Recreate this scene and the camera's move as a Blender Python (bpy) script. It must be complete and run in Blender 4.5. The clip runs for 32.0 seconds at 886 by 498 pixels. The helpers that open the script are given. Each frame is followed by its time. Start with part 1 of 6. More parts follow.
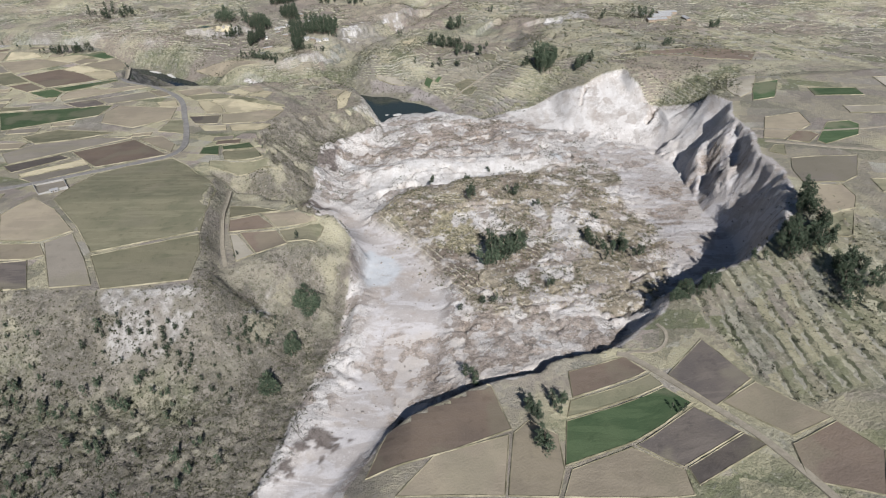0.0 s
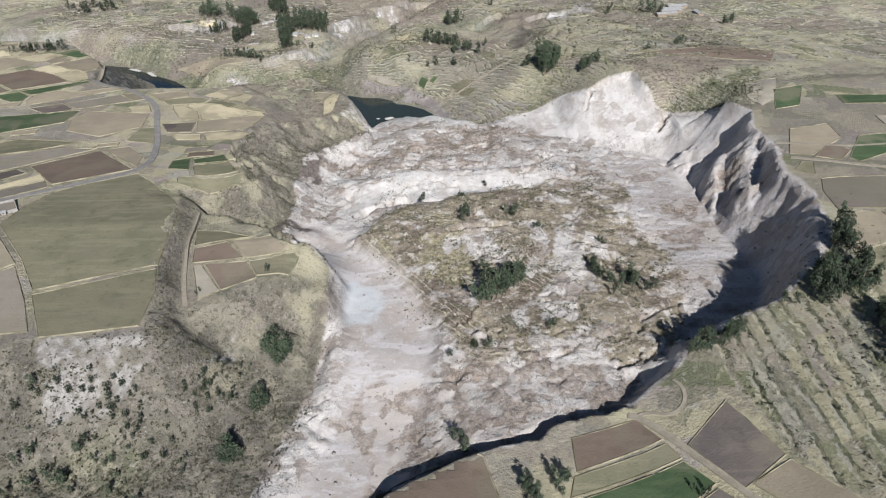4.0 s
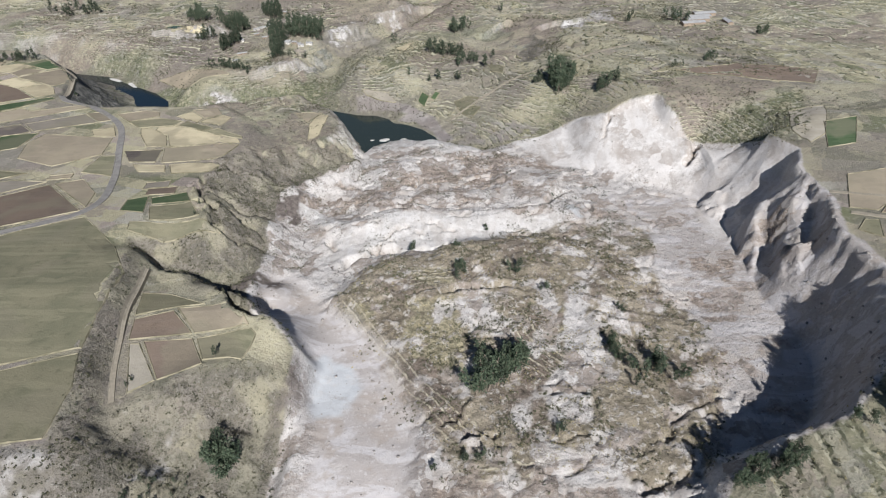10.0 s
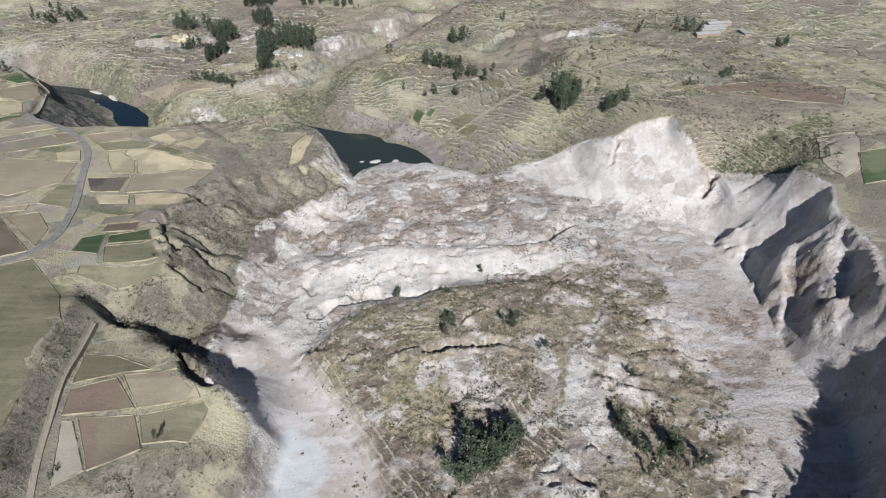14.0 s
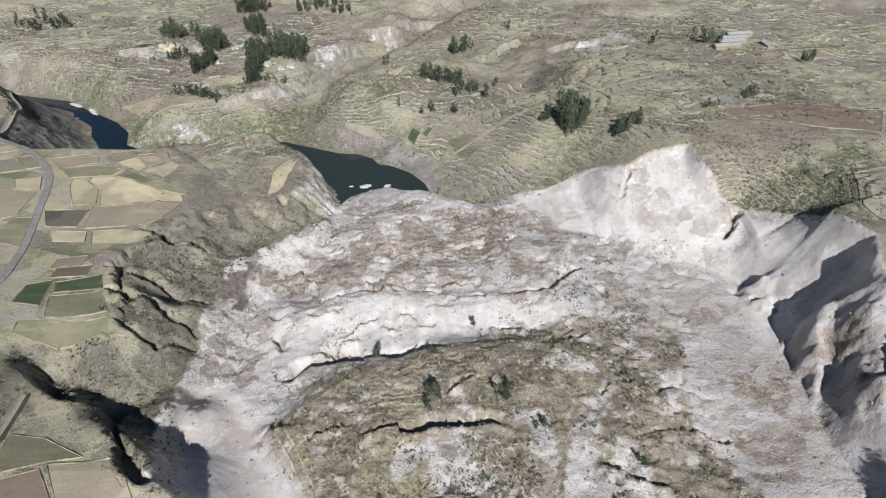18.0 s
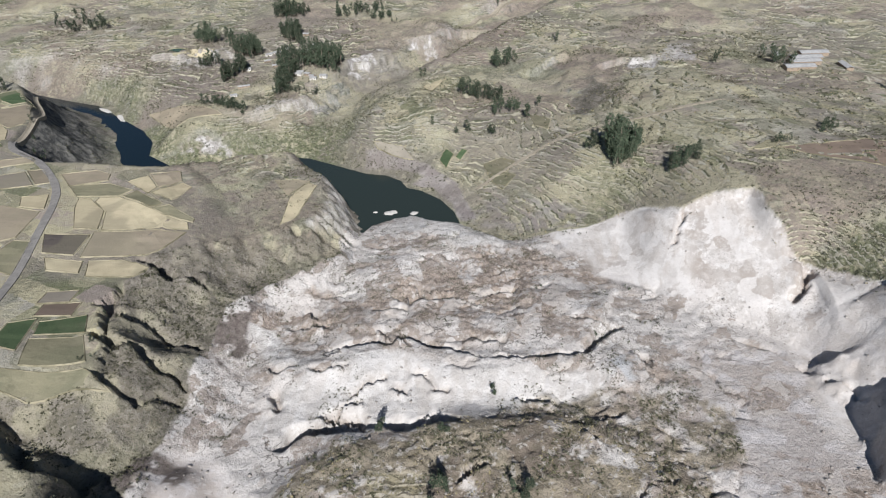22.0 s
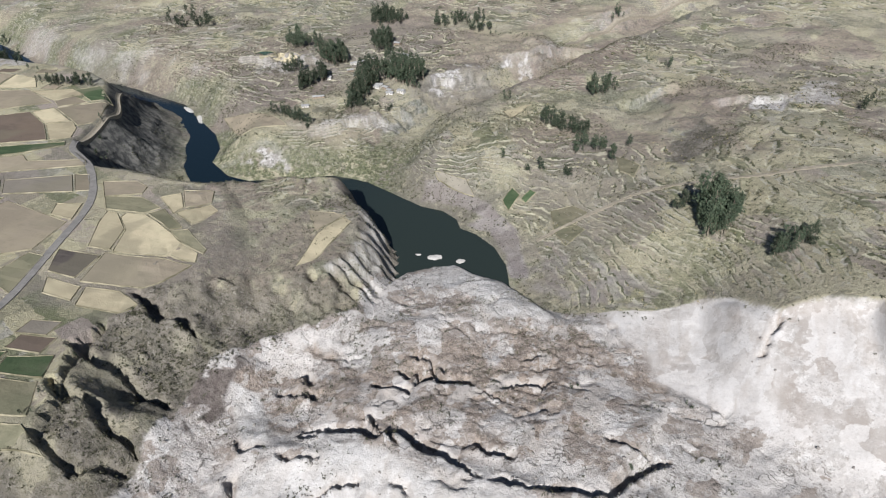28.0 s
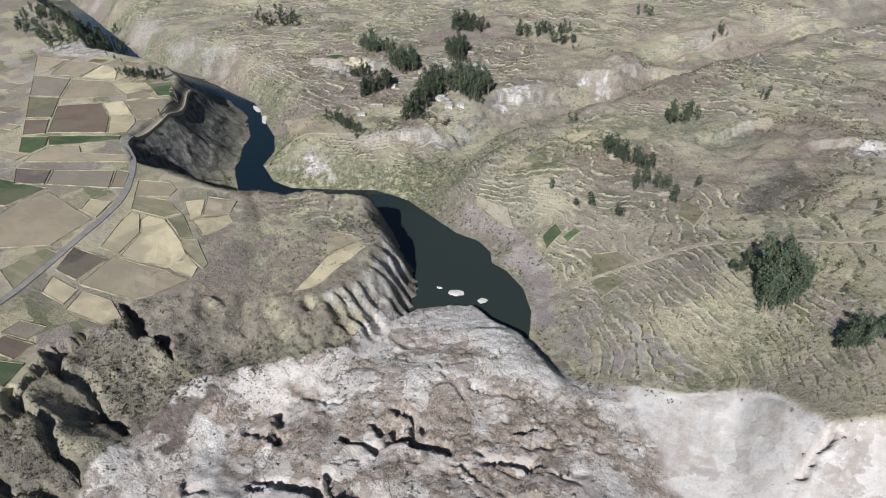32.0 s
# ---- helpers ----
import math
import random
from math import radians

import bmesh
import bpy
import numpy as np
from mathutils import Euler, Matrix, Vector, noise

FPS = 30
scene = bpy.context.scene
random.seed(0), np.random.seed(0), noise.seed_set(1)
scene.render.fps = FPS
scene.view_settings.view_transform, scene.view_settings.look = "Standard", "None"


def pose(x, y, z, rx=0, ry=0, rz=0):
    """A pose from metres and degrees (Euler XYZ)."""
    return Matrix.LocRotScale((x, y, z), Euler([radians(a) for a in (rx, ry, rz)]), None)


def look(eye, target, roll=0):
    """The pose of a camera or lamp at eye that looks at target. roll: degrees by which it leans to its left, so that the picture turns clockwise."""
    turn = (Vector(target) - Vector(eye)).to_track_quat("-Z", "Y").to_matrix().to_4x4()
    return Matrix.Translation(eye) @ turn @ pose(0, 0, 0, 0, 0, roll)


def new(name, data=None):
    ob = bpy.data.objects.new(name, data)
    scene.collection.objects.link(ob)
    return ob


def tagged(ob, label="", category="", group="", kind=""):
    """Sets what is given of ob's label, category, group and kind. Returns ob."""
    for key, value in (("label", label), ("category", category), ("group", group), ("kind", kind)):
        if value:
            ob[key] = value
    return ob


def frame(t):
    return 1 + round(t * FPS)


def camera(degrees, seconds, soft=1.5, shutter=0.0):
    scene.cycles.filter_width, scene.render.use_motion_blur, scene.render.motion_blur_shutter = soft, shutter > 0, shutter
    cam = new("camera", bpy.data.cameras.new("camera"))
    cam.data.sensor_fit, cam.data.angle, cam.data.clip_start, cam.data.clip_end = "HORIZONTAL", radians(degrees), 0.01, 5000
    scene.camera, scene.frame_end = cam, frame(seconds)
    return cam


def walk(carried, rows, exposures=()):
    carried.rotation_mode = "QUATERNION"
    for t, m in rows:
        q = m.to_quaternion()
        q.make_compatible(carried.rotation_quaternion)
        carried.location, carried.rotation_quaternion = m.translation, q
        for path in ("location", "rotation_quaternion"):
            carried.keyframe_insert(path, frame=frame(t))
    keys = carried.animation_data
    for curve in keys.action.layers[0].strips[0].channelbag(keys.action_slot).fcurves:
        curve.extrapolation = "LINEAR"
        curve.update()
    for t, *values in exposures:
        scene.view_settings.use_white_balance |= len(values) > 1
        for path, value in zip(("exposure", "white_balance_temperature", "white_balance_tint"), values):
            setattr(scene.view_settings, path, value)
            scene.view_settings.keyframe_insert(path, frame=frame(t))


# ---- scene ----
cam = camera(71.3, 32.0, 1.2)
METRES, EYE, TILT, LEAN, TURN = 540.5, 300.0, 0.0, 0.0, 0.0
ROWS = [
    (0.0, 0.0, 0.0, 0.0, -0.91, -34.66, 1.31),
    (0.5, 0.0024, 0.0146, -0.0011, -0.89, -34.64, 1.31),
    (1.0, 0.0049, 0.0292, -0.002, -0.87, -34.63, 1.32),
    (1.5, 0.0072, 0.0437, -0.0035, -0.85, -34.87, 1.32),
    (2.0, 0.0102, 0.0583, -0.0039, -0.82, -35.45, 1.37),
    (2.5, 0.0129, 0.073, -0.0047, -0.79, -35.57, 1.39),
    (3.0, 0.0152, 0.0875, -0.0058, -0.76, -35.55, 1.4),
    (3.5, 0.0175, 0.102, -0.0068, -0.73, -35.6, 1.39),
    (5.5, 0.0267, 0.1617, -0.0093, -0.6, -36.15, 1.36),
    (6.0, 0.0291, 0.1761, -0.0105, -0.56, -36.16, 1.35),
    (6.5, 0.0312, 0.1905, -0.0115, -0.54, -36.16, 1.35),
    (7.0, 0.0334, 0.2049, -0.0126, -0.54, -36.17, 1.35),
    (7.5, 0.0356, 0.2191, -0.0135, -0.52, -36.19, 1.37),
    (8.0, 0.038, 0.2335, -0.0144, -0.34, -36.2, 1.38),
    (8.5, 0.041, 0.248, -0.015, 0.17, -36.2, 1.41),
    (9.0, 0.0436, 0.2624, -0.0158, 0.36, -36.23, 1.44),
    (9.5, 0.0462, 0.277, -0.0166, 0.48, -36.22, 1.45),
    (10.0, 0.0487, 0.2912, -0.0175, 0.61, -36.23, 1.42),
    (10.5, 0.0508, 0.3055, -0.0186, 0.72, -36.23, 1.4),
    (11.0, 0.0534, 0.3199, -0.0195, 0.82, -36.23, 1.41),
    (11.5, 0.0558, 0.3344, -0.0202, 0.88, -36.24, 1.43),
    (12.0, 0.0588, 0.3489, -0.0213, 0.94, -36.22, 1.45),
    (12.5, 0.0619, 0.3634, -0.0221, 1.01, -36.23, 1.47),
    (13.0, 0.0645, 0.3778, -0.023, 1.08, -36.22, 1.46),
    (13.5, 0.0675, 0.3924, -0.024, 1.17, -36.21, 1.47),
    (14.0, 0.0704, 0.4069, -0.0249, 1.23, -36.22, 1.46),
    (14.5, 0.0737, 0.4215, -0.0255, 1.32, -36.23, 1.47),
    (16.5, 0.0867, 0.483, -0.0278, 1.7, -36.34, 1.56),
    (17.0, 0.0892, 0.4974, -0.0289, 1.77, -36.34, 1.58),
    (17.5, 0.0918, 0.5121, -0.0293, 1.83, -36.38, 1.58),
    (18.0, 0.0944, 0.5266, -0.0304, 2.2, -36.38, 1.59),
    (18.5, 0.0972, 0.541, -0.0314, 4.75, -36.32, 1.73),
    (19.0, 0.0995, 0.5556, -0.0322, 5.58, -36.27, 1.8),
    (19.5, 0.1014, 0.5702, -0.0331, 6.05, -36.28, 1.83),
    (20.0, 0.1032, 0.585, -0.034, 6.31, -36.29, 1.84),
    (20.5, 0.105, 0.5997, -0.0347, 6.48, -36.3, 1.85),
    (21.0, 0.1069, 0.6145, -0.0357, 6.62, -36.32, 1.86),
    (21.5, 0.109, 0.6292, -0.0365, 6.73, -36.32, 1.85),
    (22.0, 0.1116, 0.644, -0.0374, 6.87, -36.34, 1.86),
    (22.5, 0.114, 0.6587, -0.0383, 6.97, -36.33, 1.88),
    (23.0, 0.1166, 0.6733, -0.0394, 7.04, -36.34, 1.89),
    (23.5, 0.1195, 0.6879, -0.0405, 7.45, -36.34, 1.89),
    (24.0, 0.1226, 0.7026, -0.0417, 9.92, -36.24, 2.05),
    (24.5, 0.1256, 0.7175, -0.0427, 12.12, -36.17, 2.19),
    (25.0, 0.1297, 0.7324, -0.0437, 12.65, -36.17, 2.21),
    (25.5, 0.1364, 0.7471, -0.0451, 13.03, -36.16, 2.24),
    (27.5, 0.176, 0.8084, -0.052, 18.72, -35.92, 2.61),
    (28.0, 0.1857, 0.8235, -0.0537, 19.33, -35.86, 2.64),
    (28.5, 0.1951, 0.8391, -0.0552, 19.74, -35.83, 2.69),
    (29.0, 0.2043, 0.8545, -0.0571, 21.55, -35.69, 2.75),
    (29.5, 0.2137, 0.871, -0.0591, 24.52, -35.53, 2.91),
    (30.0, 0.2219, 0.8873, -0.0605, 25.58, -35.48, 2.96),
    (30.5, 0.2293, 0.9037, -0.0623, 26.13, -35.42, 3.01),
    (31.0, 0.2364, 0.9204, -0.0638, 26.69, -35.36, 3.02),
    (31.5, 0.2434, 0.9374, -0.0654, 28.74, -35.23, 3.1),
    (32.0, 0.2498, 0.9547, -0.067, 30.21, -35.16, 3.2),
]
walk(cam, [(t, pose(0, 0, EYE, TILT, LEAN, TURN) @ pose(METRES * x, METRES * y, METRES * z, 90 + pitch, roll, yaw)) for t, x, y, z, yaw, pitch, roll in ROWS])

# ---------------------------------------------------------------- light
SUN_EL, SUN_X, SUN_Y = 38.5, 0.2, -0.98
sun_data = bpy.data.lights.new("sun", "SUN")
sun_data.energy, sun_data.angle, sun_data.color = 5.0, radians(0.53), (1.0, 0.986, 0.985)
sun = new("sun", sun_data)
sun.matrix_world = look((SUN_X * 400, SUN_Y * 400, 900 * math.tan(radians(SUN_EL)) * 0.5), (SUN_X * 400 - SUN_X, SUN_Y * 400 - SUN_Y, 900 * math.tan(radians(SUN_EL)) * 0.5 - math.hypot(SUN_X, SUN_Y) * math.tan(radians(SUN_EL))))
world = bpy.data.worlds.new("sky")
scene.world = world
world.use_nodes = True
sky = world.node_tree.nodes.new("ShaderNodeTexSky")
sky.sky_type, sky.sun_disc = "NISHITA", False
sky.sun_elevation, sky.sun_rotation = radians(SUN_EL), math.atan2(SUN_X, SUN_Y)
sky.altitude = 3400
world.node_tree.nodes["Background"].inputs["Strength"].default_value = 0.05
world.node_tree.links.new(sky.outputs["Color"], world.node_tree.nodes["Background"].inputs["Color"])
scene.view_settings.exposure = 0.2

# ---------------------------------------------------------------- materials
class Nodes:
    """Short-hand for building a node material."""

    def __init__(self, name):
        self.mat = bpy.data.materials.new(name)
        self.mat.use_nodes = True
        self.tree = self.mat.node_tree
        self.bsdf = self.tree.nodes["Principled BSDF"]
        self.geo = self.tree.nodes.new("ShaderNodeNewGeometry")

    def put(self, socket, value):
        if isinstance(value, bpy.types.NodeSocket):
            self.tree.links.new(value, socket)
        elif isinstance(value, tuple) and len(value) == 3 and socket.type == "RGBA":
            socket.default_value = (*value, 1)
        else:
            socket.default_value = value

    def noise(self, scale, detail=5, rough=0.55, warp=0.0, stretch=None, seed=0.0):
        pos = self.geo.outputs["Position"]
        m = self.tree.nodes.new("ShaderNodeMapping")
        m.inputs["Location"].default_value = (seed, seed * 0.7, seed * 1.3)
        if stretch:
            m.inputs["Scale"].default_value = stretch
        self.tree.links.new(pos, m.inputs["Vector"])
        n = self.tree.nodes.new("ShaderNodeTexNoise")
        n.inputs["Scale"].default_value, n.inputs["Detail"].default_value = 1 / scale, detail
        n.inputs["Roughness"].default_value, n.inputs["Distortion"].default_value = rough, warp
        self.tree.links.new(m.outputs[0], n.inputs["Vector"])
        return n.outputs["Fac"]

    def cells(self, scale, feature="F1", out="Distance", warp=0.0):
        v = self.tree.nodes.new("ShaderNodeTexVoronoi")
        v.feature = feature
        v.inputs["Scale"].default_value = 1 / scale
        n = self.tree.nodes.new("ShaderNodeTexNoise")
        n.inputs["Scale"].default_value, n.inputs["Detail"].default_value = 1.2 / scale, 5
        self.tree.links.new(self.geo.outputs["Position"], n.inputs["Vector"])
        m = self.tree.nodes.new("ShaderNodeVectorMath")
        m.operation = "MULTIPLY_ADD"
        m.inputs[1].default_value = (warp * scale,) * 3
        self.tree.links.new(n.outputs["Color"], m.inputs[0])
        self.tree.links.new(self.geo.outputs["Position"], m.inputs[2])
        self.tree.links.new(m.outputs[0], v.inputs["Vector"])
        return v.outputs[out]

    def band(self, value, low, high, a=0.0, b=1.0):
        r = self.tree.nodes.new("ShaderNodeMapRange")
        r.interpolation_type = "SMOOTHSTEP"
        for key, v in (("Value", value), ("From Min", low), ("From Max", high), ("To Min", a), ("To Max", b)):
            self.put(r.inputs[key], v)
        return r.outputs["Result"]

    def math(self, op, a, b=0.0):
        n = self.tree.nodes.new("ShaderNodeMath")
        n.operation = op
        self.put(n.inputs[0], a)
        self.put(n.inputs[1], b)
        return n.outputs[0]

    def mix(self, fac, a, b):
        n = self.tree.nodes.new("ShaderNodeMix")
        n.data_type = "RGBA"
        self.put(n.inputs["Factor"], fac)
        self.put(n.inputs["A"], a)
        self.put(n.inputs["B"], b)
        return n.outputs["Result"]

    def attr(self, name):
        n = self.tree.nodes.new("ShaderNodeAttribute")
        n.attribute_name = name
        return n.outputs["Fac"]

    def rand(self):
        return self.tree.nodes.new("ShaderNodeObjectInfo").outputs["Random"]

    def island(self):
        return self.geo.outputs["Random Per Island"]

    def bump(self, height, dist, strength=1.0):
        n = self.tree.nodes.new("ShaderNodeBump")
        n.inputs["Distance"].default_value, n.inputs["Strength"].default_value = dist, strength
        self.put(n.inputs["Height"], height)
        self.tree.links.new(n.outputs[0], self.bsdf.inputs["Normal"])

    def done(self, colour, rough=0.95, spec=0.2):
        self.put(self.bsdf.inputs["Base Color"], colour)
        self.put(self.bsdf.inputs["Roughness"], rough)
        self.put(self.bsdf.inputs["Specular IOR Level"], spec)
        return self.mat


def ground_material():
    n = Nodes("open_ground")
    big, mid, small, grain = n.noise(70, 4), n.noise(16, 6, 0.62), n.noise(4.0, 6, 0.68), n.noise(1.3, 5, 0.72)
    odd = n.noise(7, 6, 0.66, 0.4, None, 31)
    # dry hillside: straw grass, bare earth, low scrub
    dry = n.mix(n.band(big, 0.38, 0.62), (0.315, 0.28, 0.215), (0.415, 0.375, 0.28))
    dry = n.mix(n.band(mid, 0.52, 0.62, 0, 0.75), dry, (0.275, 0.232, 0.195))
    vast = n.noise(190, 4, 0.55, 0.3, None, 91)
    fv = n.math("ADD", n.attr("fv"), n.band(n.noise(5, 3, 0.5, 0, None, 3), 0.2, 0.8, -0.1, 0.1))
    row = n.math("FLOOR", fv)
    shift = n.tree.nodes.new("ShaderNodeTexWhiteNoise")
    shift.noise_dimensions = "1D"
    n.put(shift.inputs["W"], row)
    pick = n.tree.nodes.new("ShaderNodeTexWhiteNoise")
    pick.noise_dimensions = "1D"
    n.put(pick.inputs["W"], n.math("ADD", n.math("MULTIPLY", row, 57.3), n.math("FLOOR", n.math("ADD", n.attr("fu"), n.math("MULTIPLY", shift.outputs["Value"], 3.0)))))
    plots = pick.outputs["Value"]
    step = n.math("FRACT", fv)
    patch = n.mix(n.band(plots, 0.10, 0.12), (0.165, 0.175, 0.095), (0.30, 0.262, 0.195))
    patch = n.mix(n.band(plots, 0.34, 0.36), patch, (0.45, 0.40, 0.265))
    patch = n.mix(n.band(plots, 0.56, 0.58), patch, (0.365, 0.305, 0.265))
    patch = n.mix(n.band(plots, 0.74, 0.76), patch, (0.40, 0.37, 0.31))
    patch = n.mix(n.band(plots, 0.93, 0.94), patch, (0.20, 0.205, 0.115))
    dry = n.mix(n.math("MULTIPLY", n.attr("yellow"), n.band(mid, 0.38, 0.52, 0.25, 0.9)), dry, n.mix(n.band(odd, 0.44, 0.54), (0.53, 0.49, 0.36), (0.33, 0.335, 0.205)))
    dry = n.mix(n.math("MULTIPLY", n.attr("plotw"), n.band(odd, 0.3, 0.5, 0.4, 1.0)), dry, patch)
    dry = n.mix(n.math("MULTIPLY", n.attr("grey"), n.band(mid, 0.35, 0.5, 0.5, 1.0)), dry, n.mix(n.band(small, 0.42, 0.56), (0.26, 0.25, 0.225), (0.15, 0.155, 0.125)))
    quilt = n.math("MULTIPLY", n.cells(26, "F1", "Color", 1.3), 1.0)
    ragged = n.band(small, 0.4, 0.52, 0.35, 1.0)
    dry = n.mix(n.math("MULTIPLY", n.band(quilt, 0.34, 0.37, 0.55, 0), ragged), dry, n.mix(n.band(grain, 0.45, 0.55), (0.205, 0.20, 0.145), (0.125, 0.13, 0.085)))
    dry = n.mix(n.math("MULTIPLY", n.band(quilt, 0.60, 0.62, 0, 0.6), ragged), dry, (0.47, 0.425, 0.29))
    dry = n.mix(n.math("MULTIPLY", n.math("MULTIPLY", n.band(quilt, 0.45, 0.46), n.band(quilt, 0.51, 0.52, 0.6, 0)), ragged), dry, (0.27, 0.225, 0.20))
    green = n.mix(n.band(small, 0.42, 0.58), (0.19, 0.195, 0.115), (0.10, 0.11, 0.062))
    dry = n.mix(n.math("MULTIPLY", n.attr("green"), n.band(odd, 0.38, 0.54)), dry, green)
    weedy = n.band(n.attr("field"), 0.2, 0.9, 1.0, 0.3)
    dry = n.mix(n.math("MULTIPLY", n.band(small, 0.56, 0.63, 0, 0.6), weedy), dry, (0.13, 0.125, 0.085))
    dry = n.mix(n.band(odd, 0.58, 0.66, 0, 0.7), dry, (0.43, 0.40, 0.33))
    dry = n.mix(n.math("MULTIPLY", n.band(grain, 0.57, 0.62, 0, 0.6), weedy), dry, (0.12, 0.112, 0.078))
    dry = n.mix(n.math("MULTIPLY", n.attr("red"), n.band(odd, 0.36, 0.5, 0.2, 0.9)), dry, n.mix(n.band(small, 0.44, 0.56), (0.30, 0.235, 0.195), (0.215, 0.175, 0.15)))
    dry = n.mix(n.attr("flat"), dry, n.mix(n.band(mid, 0.45, 0.54), (0.37, 0.335, 0.315), (0.28, 0.245, 0.235)))
    worn = n.band(n.noise(11, 6, 0.7, 0.7, None, 7), 0.44, 0.53, 0.0, 0.95)
    edge_on = n.math("MULTIPLY", n.attr("riser"), worn)
    dry = n.mix(n.math("MULTIPLY", edge_on, n.math("SUBTRACT", 1.0, n.attr("tz"))), dry, (0.48, 0.44, 0.325))
    dry = n.mix(n.math("MULTIPLY", n.band(vast, 0.50, 0.60, 0, 0.65), n.band(odd, 0.36, 0.5, 0.5, 1.0)), dry, (0.225, 0.195, 0.17))
    dry = n.mix(n.math("MULTIPLY", n.band(vast, 0.36, 0.44, 0.55, 0), n.band(mid, 0.4, 0.52, 0.3, 1.0)), dry, (0.43, 0.385, 0.265))
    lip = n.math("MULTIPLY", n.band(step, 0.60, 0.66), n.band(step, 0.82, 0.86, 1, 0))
    # toe: dark line past each lip, shrub colour with step shadow painted in
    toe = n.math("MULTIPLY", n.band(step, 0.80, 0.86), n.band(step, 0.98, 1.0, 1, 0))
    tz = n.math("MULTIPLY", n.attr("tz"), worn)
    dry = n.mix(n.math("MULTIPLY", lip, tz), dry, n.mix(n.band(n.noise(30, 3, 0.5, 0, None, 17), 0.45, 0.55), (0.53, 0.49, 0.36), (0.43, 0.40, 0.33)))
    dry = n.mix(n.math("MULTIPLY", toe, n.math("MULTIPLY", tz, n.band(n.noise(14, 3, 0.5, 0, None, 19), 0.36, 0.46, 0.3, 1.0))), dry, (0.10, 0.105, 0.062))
    tone = n.tree.nodes.new("ShaderNodeMix")
    tone.data_type, tone.blend_type = "RGBA", "MULTIPLY"
    n.put(tone.inputs["Factor"], 1.0)
    n.put(tone.inputs["A"], dry)
    n.put(tone.inputs["B"], (0.975, 1.0, 1.015))
    dry = tone.outputs["Result"]
    # bare dark rock and ravine earth
    rock = n.mix(n.band(mid, 0.44, 0.56), (0.155, 0.142, 0.122), (0.23, 0.208, 0.178))
    rock = n.mix(n.band(odd, 0.5, 0.58, 0, 0.7), rock, (0.145, 0.13, 0.10))
    rock = n.mix(n.band(small, 0.52, 0.6, 0, 0.75), rock, (0.085, 0.08, 0.06))
    rock = n.mix(n.band(grain, 0.55, 0.61, 0, 0.75), rock, (0.06, 0.06, 0.04))
    rock = n.mix(n.band(n.noise(3.0, 5, 0.7, 0.3, None, 23), 0.58, 0.64, 0, 0.7), rock, (0.34, 0.32, 0.28))
    col = n.mix(n.attr("rock"), dry, rock)
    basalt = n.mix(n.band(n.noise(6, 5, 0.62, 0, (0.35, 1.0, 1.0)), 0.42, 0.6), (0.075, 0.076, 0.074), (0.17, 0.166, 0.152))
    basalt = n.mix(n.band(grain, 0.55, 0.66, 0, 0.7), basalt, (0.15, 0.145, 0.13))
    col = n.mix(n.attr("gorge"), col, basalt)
    chalk = n.mix(n.band(n.noise(4.5, 6, 0.68, 0.3, (1.0, 1.0, 0.25), 29), 0.42, 0.58), (0.58, 0.56, 0.54), (0.33, 0.31, 0.29))
    col = n.mix(n.attr("chalk"), col, chalk)
    # fresh slide debris: pale diatomite and silt
    pale = n.mix(n.band(mid, 0.42, 0.56), (0.58, 0.55, 0.525), (0.43, 0.40, 0.375))
    pale = n.mix(n.band(big, 0.44, 0.56, 0, 0.6), pale, (0.50, 0.45, 0.415))
    pale = n.mix(n.band(small, 0.53, 0.58, 0, 0.7), pale, (0.36, 0.33, 0.30))
    pale = n.mix(n.band(odd, 0.56, 0.61, 0, 0.85), pale, (0.68, 0.66, 0.64))
    pale = n.mix(n.band(grain, 0.555, 0.60, 0, 0.8), pale, (0.21, 0.188, 0.165))
    pale = n.mix(n.band(n.noise(1.6, 4, 0.7, 0, None, 81), 0.57, 0.62, 0, 0.7), pale, (0.66, 0.64, 0.62))
    chunk = n.math("MULTIPLY", n.cells(13, "F1", "Color", 1.6), 1.0)
    pale = n.mix(n.band(chunk, 0.53, 0.55, 0, 0.6), pale, (0.64, 0.61, 0.585))
    pale = n.mix(n.math("MULTIPLY", n.band(chunk, 0.34, 0.36, 1, 0), n.band(small, 0.4, 0.5, 0.3, 0.85)), pale, (0.32, 0.275, 0.24))
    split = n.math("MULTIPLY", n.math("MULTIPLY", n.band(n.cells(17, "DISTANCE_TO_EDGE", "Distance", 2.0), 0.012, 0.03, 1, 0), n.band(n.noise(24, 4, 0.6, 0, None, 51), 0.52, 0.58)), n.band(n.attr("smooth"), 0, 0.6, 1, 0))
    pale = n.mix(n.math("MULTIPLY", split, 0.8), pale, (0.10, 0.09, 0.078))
    silt = n.mix(n.band(n.noise(20, 6, 0.6, 1.2, (0.5, 1.4, 1)), 0.45, 0.53), (0.53, 0.505, 0.50), (0.43, 0.395, 0.375))
    silt = n.mix(n.band(n.noise(34, 5, 0.6, 0.6, None, 41), 0.52, 0.6, 0, 0.7), silt, (0.395, 0.345, 0.305))
    silt = n.mix(n.band(small, 0.57, 0.63, 0, 0.5), silt, (0.60, 0.585, 0.58))
    silt = n.mix(n.band(grain, 0.6, 0.66, 0, 0.45), silt, (0.26, 0.24, 0.215))
    silt = n.mix(n.math("MULTIPLY", n.attr("blue"), 0.85), silt, (0.53, 0.555, 0.575))
    pale = n.mix(n.math("MULTIPLY", n.attr("silt"), n.band(odd, 0.3, 0.5, 0.55, 1.0)), pale, silt)
